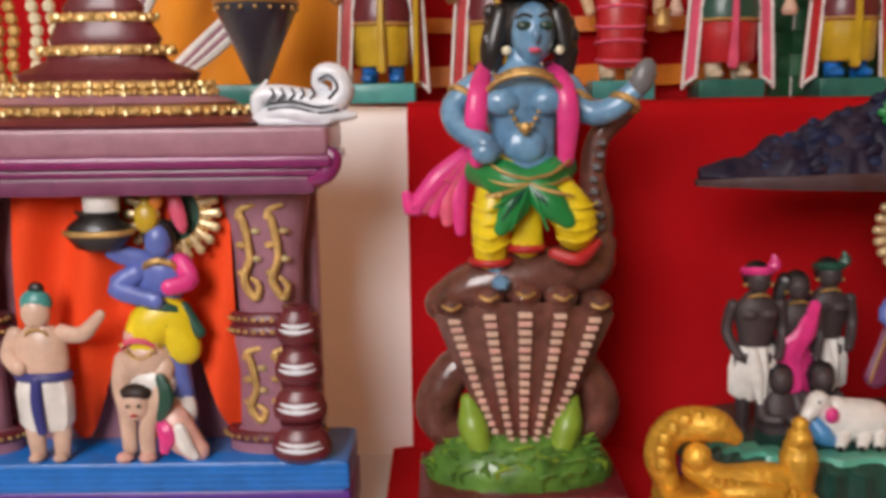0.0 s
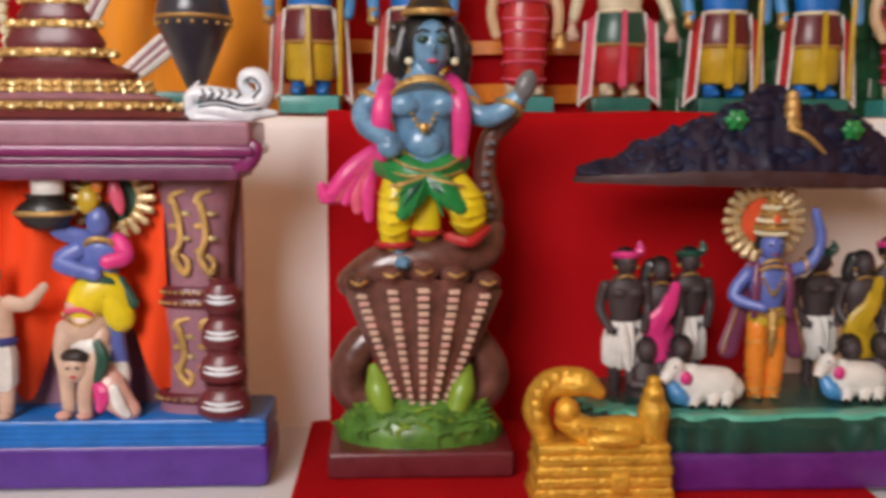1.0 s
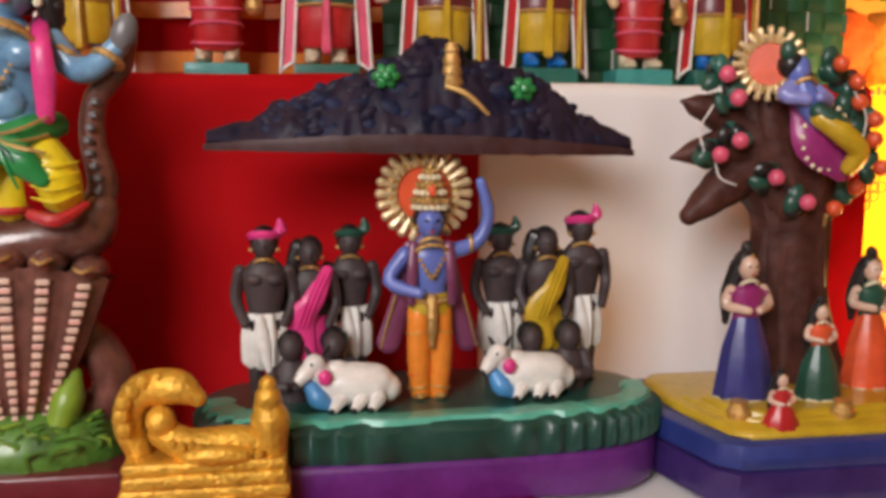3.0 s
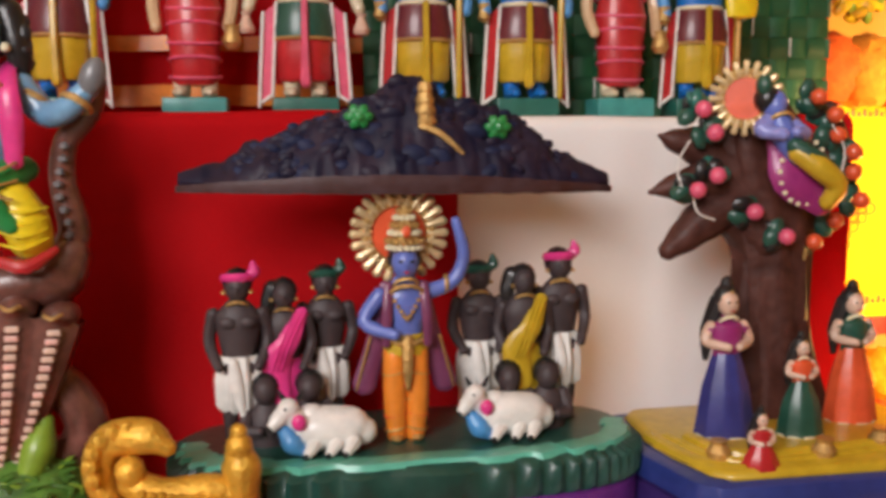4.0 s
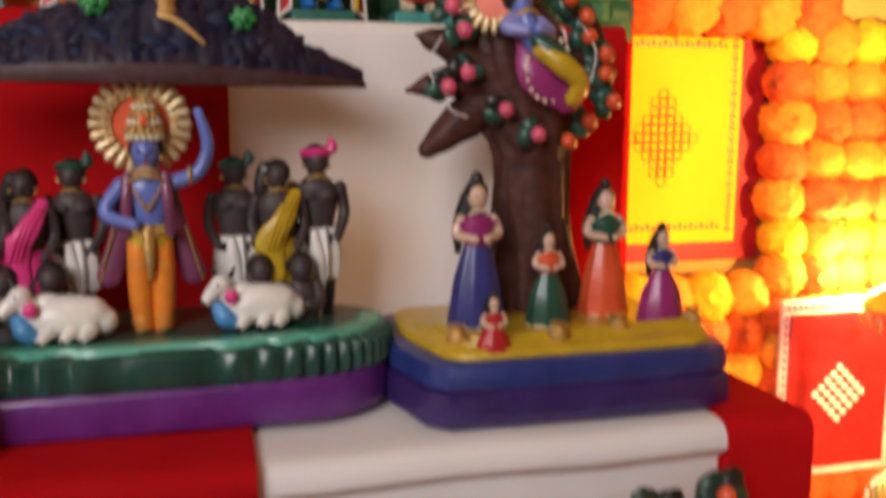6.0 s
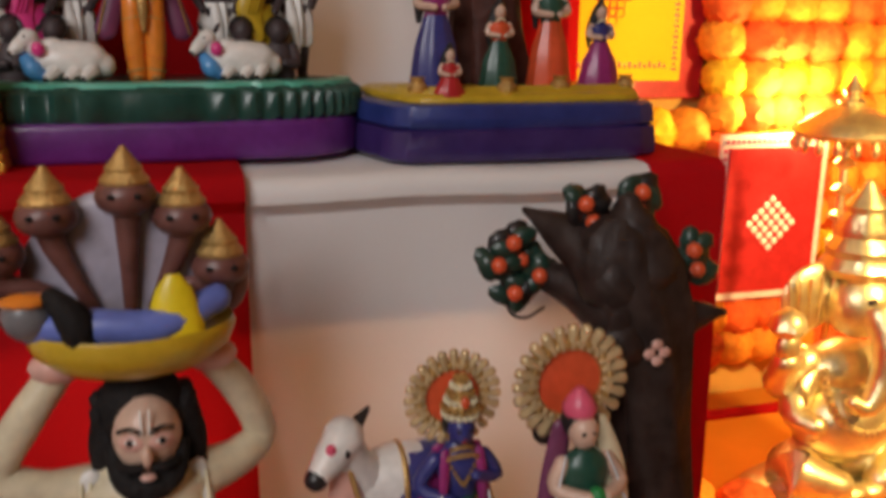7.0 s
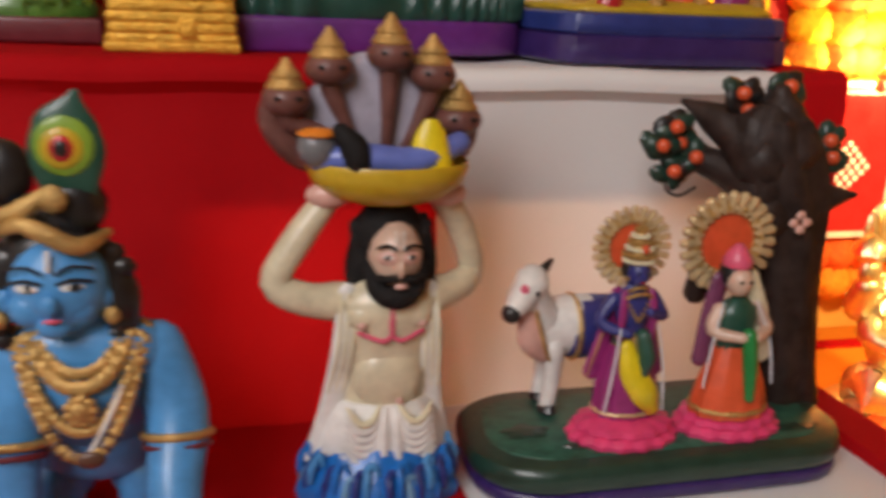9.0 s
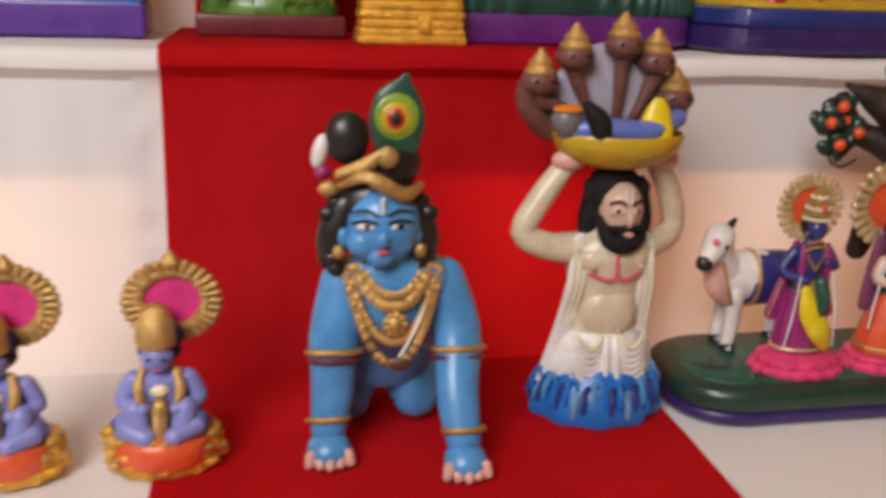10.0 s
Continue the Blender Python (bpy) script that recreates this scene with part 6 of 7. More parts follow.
for sx in (-1, 1):
    sh.tube([(hx + sx * 0.002, hy - 0.0215, hz + 0.010), (hx + sx * 0.0025, hy - 0.018, hz + 0.022)], 0.0007, "white", seg=5, fine=2)
# basket
wz = bz + 0.226
sh.lathe((bx + 0.002, by - 0.004, wz), [(0.022, 0), (0.041, 0.006), (0.054, 0.016), (0.0580, 0.027), (0.056, 0.031), (0.050, 0.026)], "mustard", sy=0.72, seg=40, folds=20, depth=0.012)
sh.tube([(bx - 0.050, by - 0.018, wz + 0.034), (bx - 0.020, by - 0.026, wz + 0.036), (bx + 0.016, by - 0.028, wz + 0.034), (bx + 0.050, by - 0.014, wz + 0.044)], (0.008, 0.010, 0.010, 0.008), "periwinkle", seg=12)
sh.ball((bx - 0.050, by - 0.020, wz + 0.042), (0.014, 0.012, 0.014), "grey", seg=12)
sh.ball((bx - 0.050, by - 0.024, wz + 0.052), (0.014, 0.010, 0.004), "orange", seg=10)
sh.tube([(bx - 0.036, by - 0.028, wz + 0.054), (bx - 0.026, by - 0.032, wz + 0.042), (bx - 0.024, by - 0.032, wz + 0.028)], (0.006, 0.010, 0.008), "charcoal", seg=10)
sh.lathe((bx + 0.026, by - 0.026, wz + 0.028), [(0.016, 0), (0.015, 0.010), (0.010, 0.026), (0.004, 0.034)], "yellow", sy=0.5, seg=14)
# five hoods on a fan of pale hide with brown ribs
fan = bx + 0.000
sh.ball((fan, by + 0.016, wz + 0.052), (0.058, 0.008, 0.052), "lavender", seg=22)
for x, z in ((-0.068, 0.0905), (-0.039, 0.1115), (0.003, 0.1215), (0.033, 0.1085), (0.053, 0.0775)):
    hx, hz = fan + x, wz + z
    sh.tube([(fan + 0.30 * x, by + 0.010, wz + 0.024), (fan + 0.62 * x, by + 0.004, wz + 0.048), (hx * 0.94 + fan * 0.06, by + 0.004, hz - 0.036), (hx, by + 0.004, hz - 0.022)], (0.003, 0.0045, 0.007, 0.011), "hide", seg=12)
    sh.ball((hx, by + 0.003, hz - 0.020), (0.0170, 0.016, 0.0120), "hide", seg=16)
    for side in (-1, 1):
        sh.ball((hx + side * 0.007, by - 0.012, hz - 0.018), (0.0022, 0.0014, 0.0018), "charcoal", seg=8)
    sh.lathe((hx, by + 0.004, hz - 0.014), [(0.0130, 0), (0.0140, 0.003), (0.0100, 0.008), (0.0105, 0.010), (0.0055, 0.016), (0.0015, 0.022)], "gold", seg=16)
sh.tube([(fan - 0.040, by + 0.014, wz + 0.022), (fan - 0.062, by + 0.012, wz + 0.034), (fan - 0.077, by + 0.010, wz + 0.056), (fan - 0.072, by + 0.006, wz + 0.080)], (0.007, 0.010, 0.010, 0.008), "hide", seg=12)
sh.tube([(fan + 0.040, by + 0.014, wz + 0.022), (fan + 0.058, by + 0.012, wz + 0.036), (fan + 0.062, by + 0.010, wz + 0.054), (fan + 0.055, by + 0.006, wz + 0.070)], (0.006, 0.008, 0.008, 0.006), "hide", seg=12)
sh.thing("basket_bearer_statue", (bx, by, bz), "clay statue of a bearded man lifting a serpent in a basket", "statue")

# ---- crawling child statue ----
sh = Shape()
cx, cy, cz = 0.142, 0.315, 0.2865
sh.tube([(cx, cy + 0.000, cz + 0.135), (cx + 0.002, cy + 0.045, cz + 0.110), (cx + 0.006, cy + 0.100, cz + 0.085), (cx + 0.008, cy + 0.125, cz + 0.070)], (0.040, 0.046, 0.048, 0.034), "sky", seg=22)
sh.tube([(cx - 0.034, cy + 0.000, cz + 0.148), (cx - 0.018, cy - 0.008, cz + 0.152), (cx + 0.020, cy - 0.008, cz + 0.152), (cx + 0.040, cy + 0.000, cz + 0.148)], (0.018, 0.025, 0.025, 0.018), "sky", seg=16)
for sx, hx, hy in ((-1, -0.050, -0.028), (1, 0.054, -0.072)):
    sh.tube([(cx + 0.003 + sx * 0.037, cy, cz + 0.150), (cx + 0.005 + sx * 0.049, cy - 0.012, cz + 0.106), (cx + 0.002 + (hx * 0.3 + sx * 0.033), cy + hy * 0.65, cz + 0.060), (cx + hx, cy + hy, cz + 0.026)], (0.0205, 0.0200, 0.0170, 0.0140), "sky", seg=18)
    sh.hoop((cx + 0.005 + sx * 0.049, cy - 0.014 + 0.1 * hy, cz + 0.093), 0.0204, 0.0032, "gold", turn=(78, 0, 0), seg=24, side=8)
    sh.hoop((cx + 0.005 + sx * 0.0488, cy - 0.016 + 0.1 * hy, cz + 0.086), 0.0200, 0.0022, "maroon", turn=(78, 0, 0), seg=24, side=8)
    sh.hoop((cx + hx * 1.0, cy + hy * 0.96, cz + 0.036), 0.0155, 0.0028, "gold", turn=(75, 0, 0), seg=24, side=8)
    sh.ball((cx + hx, cy + hy - 0.010, cz + 0.013), (0.0175, 0.022, 0.013), "sky", turn=(18, 0, 0), seg=14)
    for k in range(5):
        u = -0.014 + 0.007 * k
        sh.tube([(cx + hx + u, cy + hy - 0.020, cz + 0.012), (cx + hx + u * 1.15, cy + hy - 0.033 + 0.004 * abs(k - 2), cz + 0.005)], (0.0050, 0.0038), "blush", seg=8, fine=2)
    sh.tube([(cx + sx * 0.022, cy + 0.100, cz + 0.055), (cx + sx * 0.030, cy + 0.060, cz + 0.032), (cx + sx * 0.030, cy + 0.050, cz + 0.022)], (0.028, 0.025, 0.020), "sky", seg=16)
    sh.tube([(cx + sx * 0.030, cy + 0.060, cz + 0.020), (cx + sx * 0.028, cy + 0.110, cz + 0.017)], (0.018, 0.014), "sky", seg=14)
sh.lathe((cx, cy + 0.070, cz + 0.020), [(0.034, 0.02), (0.044, 0.03), (0.046, 0.06), (0.036, 0.075)], "sky", sy=1.1)
# neck, head
sh.tube([(cx, cy - 0.004, cz + 0.150), (cx, cy - 0.010, cz + 0.176)], (0.024, 0.020), "sky", seg=16, fine=2)
hx, hy, hz = cx - 0.011, cy - 0.026, cz + 0.202
sh.ball((hx + 0.003, hy, hz), (0.0285, 0.030, 0.032), "sky", seg=24)
for sx in (-1, 1):
    sh.ball((hx + sx * 0.012, hy - 0.010, hz - 0.012), (0.014, 0.015, 0.013), "sky", seg=14)
sh.ball((hx, hy - 0.018, hz - 0.022), (0.011, 0.011, 0.009), "sky", seg=12)
sh.ball((hx, hy + 0.014, hz + 0.010), (0.0335, 0.030, 0.036), "black", seg=22)
for sx in (-1, 1):
    sh.tube([(hx + sx * 0.024, hy + 0.008, hz + 0.014), (hx + sx * 0.033, hy + 0.006, hz - 0.010), (hx + sx * 0.037, hy + 0.010, hz - 0.030)], (0.014, 0.0145, 0.009), "black", seg=12)
    for k in range(7):
        sh.ball((hx + sx * (0.032 + 0.003 * (k % 3)), hy + 0.004 - 0.003 * (k % 2), hz - 0.036 + 0.009 * k), (0.008, 0.007, 0.007), "black", seg=9)
    sh.ball((hx + sx * 0.0275, hy - 0.006, hz - 0.008), (0.005, 0.006, 0.008), "sky", seg=10)
    sh.ball((hx + sx * 0.031, hy - 0.008, hz - 0.020), (0.0048, 0.004, 0.0062), "gold", seg=10)
    sh.ball((hx + sx * 0.0125, hy - 0.0266, hz + 0.0035), (0.0072, 0.0016, 0.0028), "white", turn=(0, 0, sx * 24), seg=12)
    sh.ball((hx + sx * 0.0125 + 0.001, hy - 0.0276, hz + 0.0037), (0.0036, 0.0012, 0.0029), "black", turn=(0, 0, sx * 24), seg=10)
    sh.tube([(hx + sx * 0.0045, hy - 0.0300, hz + 0.0065), (hx + sx * 0.0125, hy - 0.0295, hz + 0.0090), (hx + sx * 0.0225, hy - 0.0225, hz + 0.0060)], 0.0012, "black", seg=6)
    sh.tube([(hx + sx * 0.004, hy - 0.0300, hz + 0.0125), (hx + sx * 0.012, hy - 0.0285, hz + 0.0170), (hx + sx * 0.023, hy - 0.0205, hz + 0.0140)], 0.0010, "black", seg=6)
sh.ball((hx, hy - 0.0325, hz - 0.0060), (0.0048, 0.0048, 0.0066), "sky", seg=12)
sh.ball((hx, hy - 0.0300, hz - 0.0165), (0.0052, 0.0024, 0.0018), "rose", seg=10)
sh.tube([(hx, hy - 0.0305, hz + 0.015), (hx, hy - 0.0285, hz + 0.026)], 0.0014, "white", seg=6, fine=2)
# hair knot, band, feather
sh.tube([(hx - 0.030, hy - 0.004, hz + 0.032), (hx - 0.014, hy - 0.024, hz + 0.042), (hx - 0.002, hy - 0.028, hz + 0.038), (hx + 0.016, hy - 0.024, hz + 0.028), (hx + 0.031, hy, hz + 0.032)], (0.003, 0.005, 0.006, 0.006, 0.003), "gold", seg=10)
sh.tube([(hx - 0.030, hy - 0.010, hz + 0.042), (hx - 0.012, hy - 0.016, hz + 0.050), (hx + 0.002, hy - 0.016, hz + 0.060)], (0.005, 0.006, 0.004), "gold", seg=10)
sh.ball((hx + 0.004, hy - 0.018, hz + 0.056), (0.008, 0.005, 0.009), "gold", seg=10)
sh.ball((hx + 0.012, hy + 0.006, hz + 0.048), (0.020, 0.018, 0.020), "black", seg=14)
sh.ball((hx - 0.024, hy + 0.006, hz + 0.068), (0.017, 0.016, 0.021), "black", seg=16)
sh.ball((hx - 0.044, hy + 0.004, hz + 0.058), (0.006, 0.008, 0.014), "white", turn=(0, 12, 0), seg=12)
sh.ball((hx - 0.042, hy + 0.004, hz + 0.042), (0.006, 0.007, 0.006), "magenta", seg=10)
sh.ball((hx - 0.038, hy - 0.004, hz + 0.030), (0.008, 0.008, 0.007), "gold", seg=10)
fx, fy, fz = hx + 0.012, hy - 0.004, hz + 0.086
sh.tube([(fx, fy + 0.002, hz + 0.045), (fx, fy, fz - 0.004), (fx + 0.001, fy, fz + 0.012), (fx + 0.006, fy, fz + 0.030)], (0.012, 0.021, 0.018, 0.003), "dark_green", seg=18, flat=0.30)
sh.ball((fx - 0.001, fy - 0.0050, fz), (0.0165, 0.0030, 0.0180), "lime", seg=16)
sh.ball((fx - 0.002, fy - 0.0074, fz - 0.001), (0.0115, 0.0026, 0.0125), "mustard", seg=14)
sh.ball((fx - 0.002, fy - 0.0095, fz - 0.001), (0.0068, 0.0020, 0.0080), "red", seg=12)
sh.ball((fx - 0.002, fy - 0.0110, fz - 0.001), (0.0040, 0.0016, 0.0050), "black", seg=10)
# necklaces
for half, top, drop, size, n, out, curve in ((0.026, 0.172, 0.026, 0.0040, 28, 0.038, 2.4), (0.031, 0.171, 0.034, 0.0052, 30, 0.041, 2.4), (0.036, 0.170, 0.062, 0.0040, 46, 0.044, 2.2), (0.038, 0.168, 0.078, 0.0042, 50, 0.046, 2.2)):
    for k in range(n + 1):
        u = -1 + 2 * k / n
        sh.ball((cx + half * u, cy - 0.012 - (out - 0.010) * (1 - u * u) ** 0.5, cz + top - drop * (1 - abs(u) ** curve)), (size, size * 0.8, size * (0.8 + 0.3 * (k % 2))), "brown" if drop > 0.07 and abs(u) < 0.55 and k % 3 == 0 else "gold", seg=7)
for k in range(9):
    a = radians(40 * k)
    sh.ball((cx + 0.007 * math.cos(a), cy - 0.050, cz + 0.124 + 0.008 * math.sin(a)), 0.0036, "gold", seg=8)
sh.ball((cx, cy - 0.051, cz + 0.124), (0.007, 0.005, 0.008), "gold", seg=10)
sh.tube([(cx + 0.030, cy - 0.030, cz + 0.150), (cx + 0.016, cy - 0.046, cz + 0.118), (cx + 0.002, cy - 0.048, cz + 0.092)], 0.0014, "white", seg=6)
sh.ball((cx + 0.004, cy - 0.050, cz + 0.090), (0.009, 0.004, 0.006), "brown", seg=12)
sh.stretch((cx, cy, cz), (1.01, 0.74, 0.968))
sh.thing("crawling_child_statue", (cx, cy, cz), "glossy blue clay statue of a crawling child with peacock feather", "statue")

# ---- two small seated gilt statues ----
def seated(x, y):
    sh = Shape()
    z = 0.2835
    sh.lathe((x, y, z), [(0.038, 0), (0.042, 0.005), (0.040, 0.014), (0.043, 0.022), (0.041, 0.034), (0.030, 0.034)], "bright_gold", sy=0.72, seg=36, folds=13, depth=0.05)
    lumps = random.Random(17)
    for k in range(60):
        a = radians(lumps.uniform(150, 390))
        r = lumps.uniform(0.94, 1.04)
        sh.ball((x + 0.041 * r * math.cos(a), y + 0.030 * r * math.sin(a), z + lumps.uniform(0.004, 0.036)), (lumps.uniform(0.003, 0.007), 0.004, lumps.uniform(0.002, 0.005)), lumps.choice(("bright_gold", "gold", "gold")), turn=(0, lumps.uniform(-40, 40), 0), seg=8)
    sh.lathe((x, y - 0.007, z + 0.012), [(0.034, 0), (0.037, 0.010), (0.036, 0.020), (0.028, 0.027), (0.010, 0.029)], "vermilion", sy=0.80, seg=24)
    for sx in (-1, 1):
        sh.tube([(x + sx * 0.008, y, z + 0.044), (x + sx * 0.026, y - 0.012, z + 0.046), (x + sx * 0.010, y - 0.026, z + 0.040)], (0.011, 0.011, 0.008), "lilac", seg=12)
        sh.tube([(x + sx * 0.019, y, z + 0.082), (x + sx * 0.027, y - 0.004, z + 0.064), (x + sx * 0.012, y - 0.018, z + 0.062)], (0.008, 0.007, 0.006), "lilac", seg=10)
        sh.tube([(x + sx * 0.018, y - 0.014, z + 0.062), (x + sx * 0.016, y - 0.018, z + 0.044)], (0.009, 0.010), "lilac", seg=10, fine=2)
        sh.tube([(x + sx * 0.012, y - 0.006, z + 0.092), (x + sx * 0.015, y - 0.014, z + 0.076), (x + sx * 0.010, y - 0.018, z + 0.058)], (0.003, 0.004, 0.003), "gold", seg=8)
    sh.lathe((x, y, z + 0.040), [(0.020, 0), (0.018, 0.014), (0.021, 0.034), (0.020, 0.044), (0.008, 0.052)], "lilac", sy=0.66)
    sh.ball((x, y - 0.014, z + 0.076), (0.007, 0.004, 0.006), "pearl", seg=10)
    sh.tube([(x, y - 0.018, z + 0.066), (x, y - 0.022, z + 0.052), (x, y - 0.024, z + 0.040)], (0.006, 0.006, 0.005), "gold", seg=8)
    sh.ball((x - 0.001, y - 0.006, z + 0.104), (0.0125, 0.0125, 0.0145), "lilac", seg=14)
    sh.ball((x, y + 0.002, z + 0.108), (0.0165, 0.013, 0.015), "black", seg=14)
    for sx in (-1, 1):
        sh.ball((x - 0.001 + sx * 0.005, y - 0.0182, z + 0.106), (0.0024, 0.0012, 0.0014), "black", seg=6)
    sh.ball((x - 0.001, y - 0.0185, z + 0.0965), (0.003, 0.0012, 0.0012), "rose", seg=6)
    sh.lathe((x - 0.001, y - 0.004, z + 0.114), [(0.0145, 0), (0.0160, 0.006), (0.0135, 0.020), (0.009, 0.032), (0.004, 0.036)], "gold", seg=18, folds=9, depth=0.05)
    sh.ball((x + 0.012, y - 0.004, z + 0.122), (0.007, 0.006, 0.010), "slate", seg=10)
    sh.halo((x + 0.010, y + 0.012, z + 0.146), 0.036, "pink", "gold", 30, bead="gold")
    sh.lathe((x + 0.010, y + 0.012, z + 0.176), [(0.007, 0), (0.008, 0.004), (0.004, 0.010), (0.001, 0.014)], "gold", seg=12)
    sh.stretch((x, y, z), (1.04, 1.0, 0.92))
    return sh.thing("seated_statue", (x, y, z), "small lilac seated clay figure with gilt halo on a gilt seat", "statue", "pair of small seated statues")


seated(-0.037, 0.308)
seated(-0.156, 0.308)

# ---- cow, couple and dark tree set ----
cs = holder("cow_and_couple_set", (0.56, 0.37, 0.2835), "painted clay group of a couple with cow under a dark tree", "figurine set")
Zc = 0.2835
Shape().slab((0.576, 0.376, Zc), (0.324, 0.140, 0.012), "deep_violet", 0.004, round_=0.055, wob=0.02).part("lower_base", cs, "dark violet base")
Shape().slab((0.576, 0.376, Zc + 0.012), (0.328, 0.144, 0.022), "forest", 0.008, round_=0.058, wob=0.02).part("upper_base", cs, "dark green base")
C = Zc + 0.033
Shape().slab((0.576, 0.376, C - 0.001), (0.296, 0.108, 0.003), "moss", 0.001, round_=0.045, wob=0.08).part("ground_patch", cs, "mid green painted ground")
sh = Shape()
for px, py, w, d in ((0.462, 0.368, 0.020, 0.012), (0.500, 0.338, 0.016, 0.006), (0.690, 0.338, 0.022, 0.006)):
    sh.lathe((px, py, C + 0.0018), [(1.0, 0), (0.9, 0.0012), (0.2, 0.0016)], "forest", sx=w, sy=d, seg=24, folds=5, depth=0.16)
sh.part("dark_patch", cs, "dark green painted patches")
sh = Shape()
x, y = 0.514, 0.416
for px, py in ((-0.022, -0.014), (-0.020, 0.012), (0.040, -0.010), (0.040, 0.014)):
    sh.tube([(x + px, y + py, C + 0.006), (x + px + 0.003, y + py, C + 0.030), (x + px + 0.002, y + py, C + 0.055)], (0.007, 0.0075, 0.011), "white", seg=10)
    sh.ball((x + px, y + py - 0.002, C + 0.004), (0.0085, 0.010, 0.006), "black", seg=8)
sh.tube([(x - 0.026, y, C + 0.064), (x, y, C + 0.068), (x + 0.040, y, C + 0.066), (x + 0.050, y, C + 0.058)], (0.021, 0.024, 0.022, 0.015), "white", seg=16)
sh.tube([(x - 0.026, y - 0.002, C + 0.072), (x - 0.038, y - 0.010, C + 0.092), (x - 0.044, y - 0.014, C + 0.106)], (0.018, 0.014, 0.013), "white", seg=14)
sh.tube([(x - 0.042, y - 0.014, C + 0.108), (x - 0.052, y - 0.022, C + 0.100), (x - 0.062, y - 0.030, C + 0.092)], (0.0145, 0.012, 0.0085), "white", seg=14)
sh.ball((x - 0.0645, y - 0.032, C + 0.090), (0.0085, 0.008, 0.0075), "black", seg=12)
sh.ball((x - 0.054, y - 0.030, C + 0.107), 0.004, "rose", seg=8)
sh.ball((x - 0.043, y - 0.030, C + 0.103), 0.0024, "black", seg=8)
sh.tube([(x - 0.034, y - 0.008, C + 0.112), (x - 0.024, y - 0.006, C + 0.122)], (0.006, 0.002), "black", seg=8, fine=2)
sh.ball((x - 0.046, y - 0.014, C + 0.114), (0.010, 0.008, 0.006), "white", seg=10)
sh.tube([(x - 0.044, y - 0.016, C + 0.090), (x - 0.042, y - 0.020, C + 0.066), (x - 0.030, y - 0.018, C + 0.052)], (0.008, 0.012, 0.008), "blush", seg=10, flat=0.6)
sh.tube([(x - 0.040, y - 0.022, C + 0.088), (x - 0.034, y - 0.026, C + 0.066), (x - 0.026, y - 0.022, C + 0.048)], 0.0018, "gold", seg=6)
sh.tube([(x + 0.004, y, C + 0.066), (x + 0.040, y, C + 0.066)], (0.0256, 0.0246), "indigo", seg=16, fine=2)
sh.hoop((x + 0.000, y, C + 0.066), 0.0250, 0.0022, "gold", turn=(0, 0, 90), seg=22, side=6)
sh.stretch((x, y, C), (1.0, 1.0, 1.09))
sh.part("cow_figure", cs, "white clay cow with dark nose and blue blanket")
for x, col in ((0.538, "yellow"), (0.632, "vermilion")):
    sh = Shape()
    sh.lathe((x, 0.352, C), [(0.038, 0), (0.045, 0.002), (0.046, 0.006), (0.041, 0.010), (0.038, 0.011)], "lotus", sy=0.72, seg=96, folds=16, depth=0.035)
    sh.lathe((x, 0.352, C + 0.010), [(0.036, 0), (0.041, 0.002), (0.040, 0.006), (0.033, 0.009), (0.012, 0.010)], "lotus", sy=0.72, seg=96, folds=14, depth=0.035)
    sh.part("lotus_stand", cs, "pink lotus-petal stand")
L = C + 0.019
sh = Shape()
deity(sh, 0.540, 0.357, L, 0.137, "indigo", "mustard", "magenta", raised=False, hip="dark_green")
sh.lathe((0.540, 0.357, L), [(0.025, 0), (0.026, 0.004), (0.024, 0.03), (0.017, 0.06)], "magenta", sy=0.7, folds=11, depth=0.05, seg=44)
sh.hoop((0.540, 0.357, L + 0.005), 0.0262, 0.0018, "ray_gold", turn=(90, 0, 0), sz=0.7)
for sx in (-1, 1):
    sh.tube([(0.540 + sx * 0.016, 0.342, L + 0.078), (0.540 + sx * 0.021, 0.338, L + 0.045), (0.540 + sx * 0.025, 0.340, L + 0.008)], (0.0007, 0.0010, 0.0008), "silver_white", seg=6)
sh.tube([(0.529, 0.338, L + 0.064), (0.534, 0.334, L + 0.044), (0.545, 0.333, L + 0.026), (0.556, 0.338, L + 0.010)], (0.006, 0.011, 0.011, 0.006), "yellow", flat=0.5)
sh.tube([(0.540, 0.336, L + 0.074), (0.543, 0.332, L + 0.058), (0.541, 0.332, L + 0.044)], (0.006, 0.007, 0.004), "dark_green", seg=8)
sh.part("flute_player_figure", cs, "dark blue clay figure in a yellow dress with gilt halo")
sh = Shape()
girl_x = 0.628
sh.lathe((girl_x, 0.347, L), [(0.032, 0), (0.033, 0.004), (0.026, 0.030), (0.016, 0.058)], "vermilion", sy=0.72, folds=11, depth=0.05, seg=33)
sh.hoop((girl_x, 0.347, L + 0.006), 0.032, 0.0022, "gold", turn=(90, 0, 0), sz=0.72)
sh.lathe((girl_x - 0.002, 0.347, L + 0.056), [(0.015, 0), (0.014, 0.006), (0.018, 0.026), (0.016, 0.034), (0.006, 0.042)], "dark_green", sy=0.7)
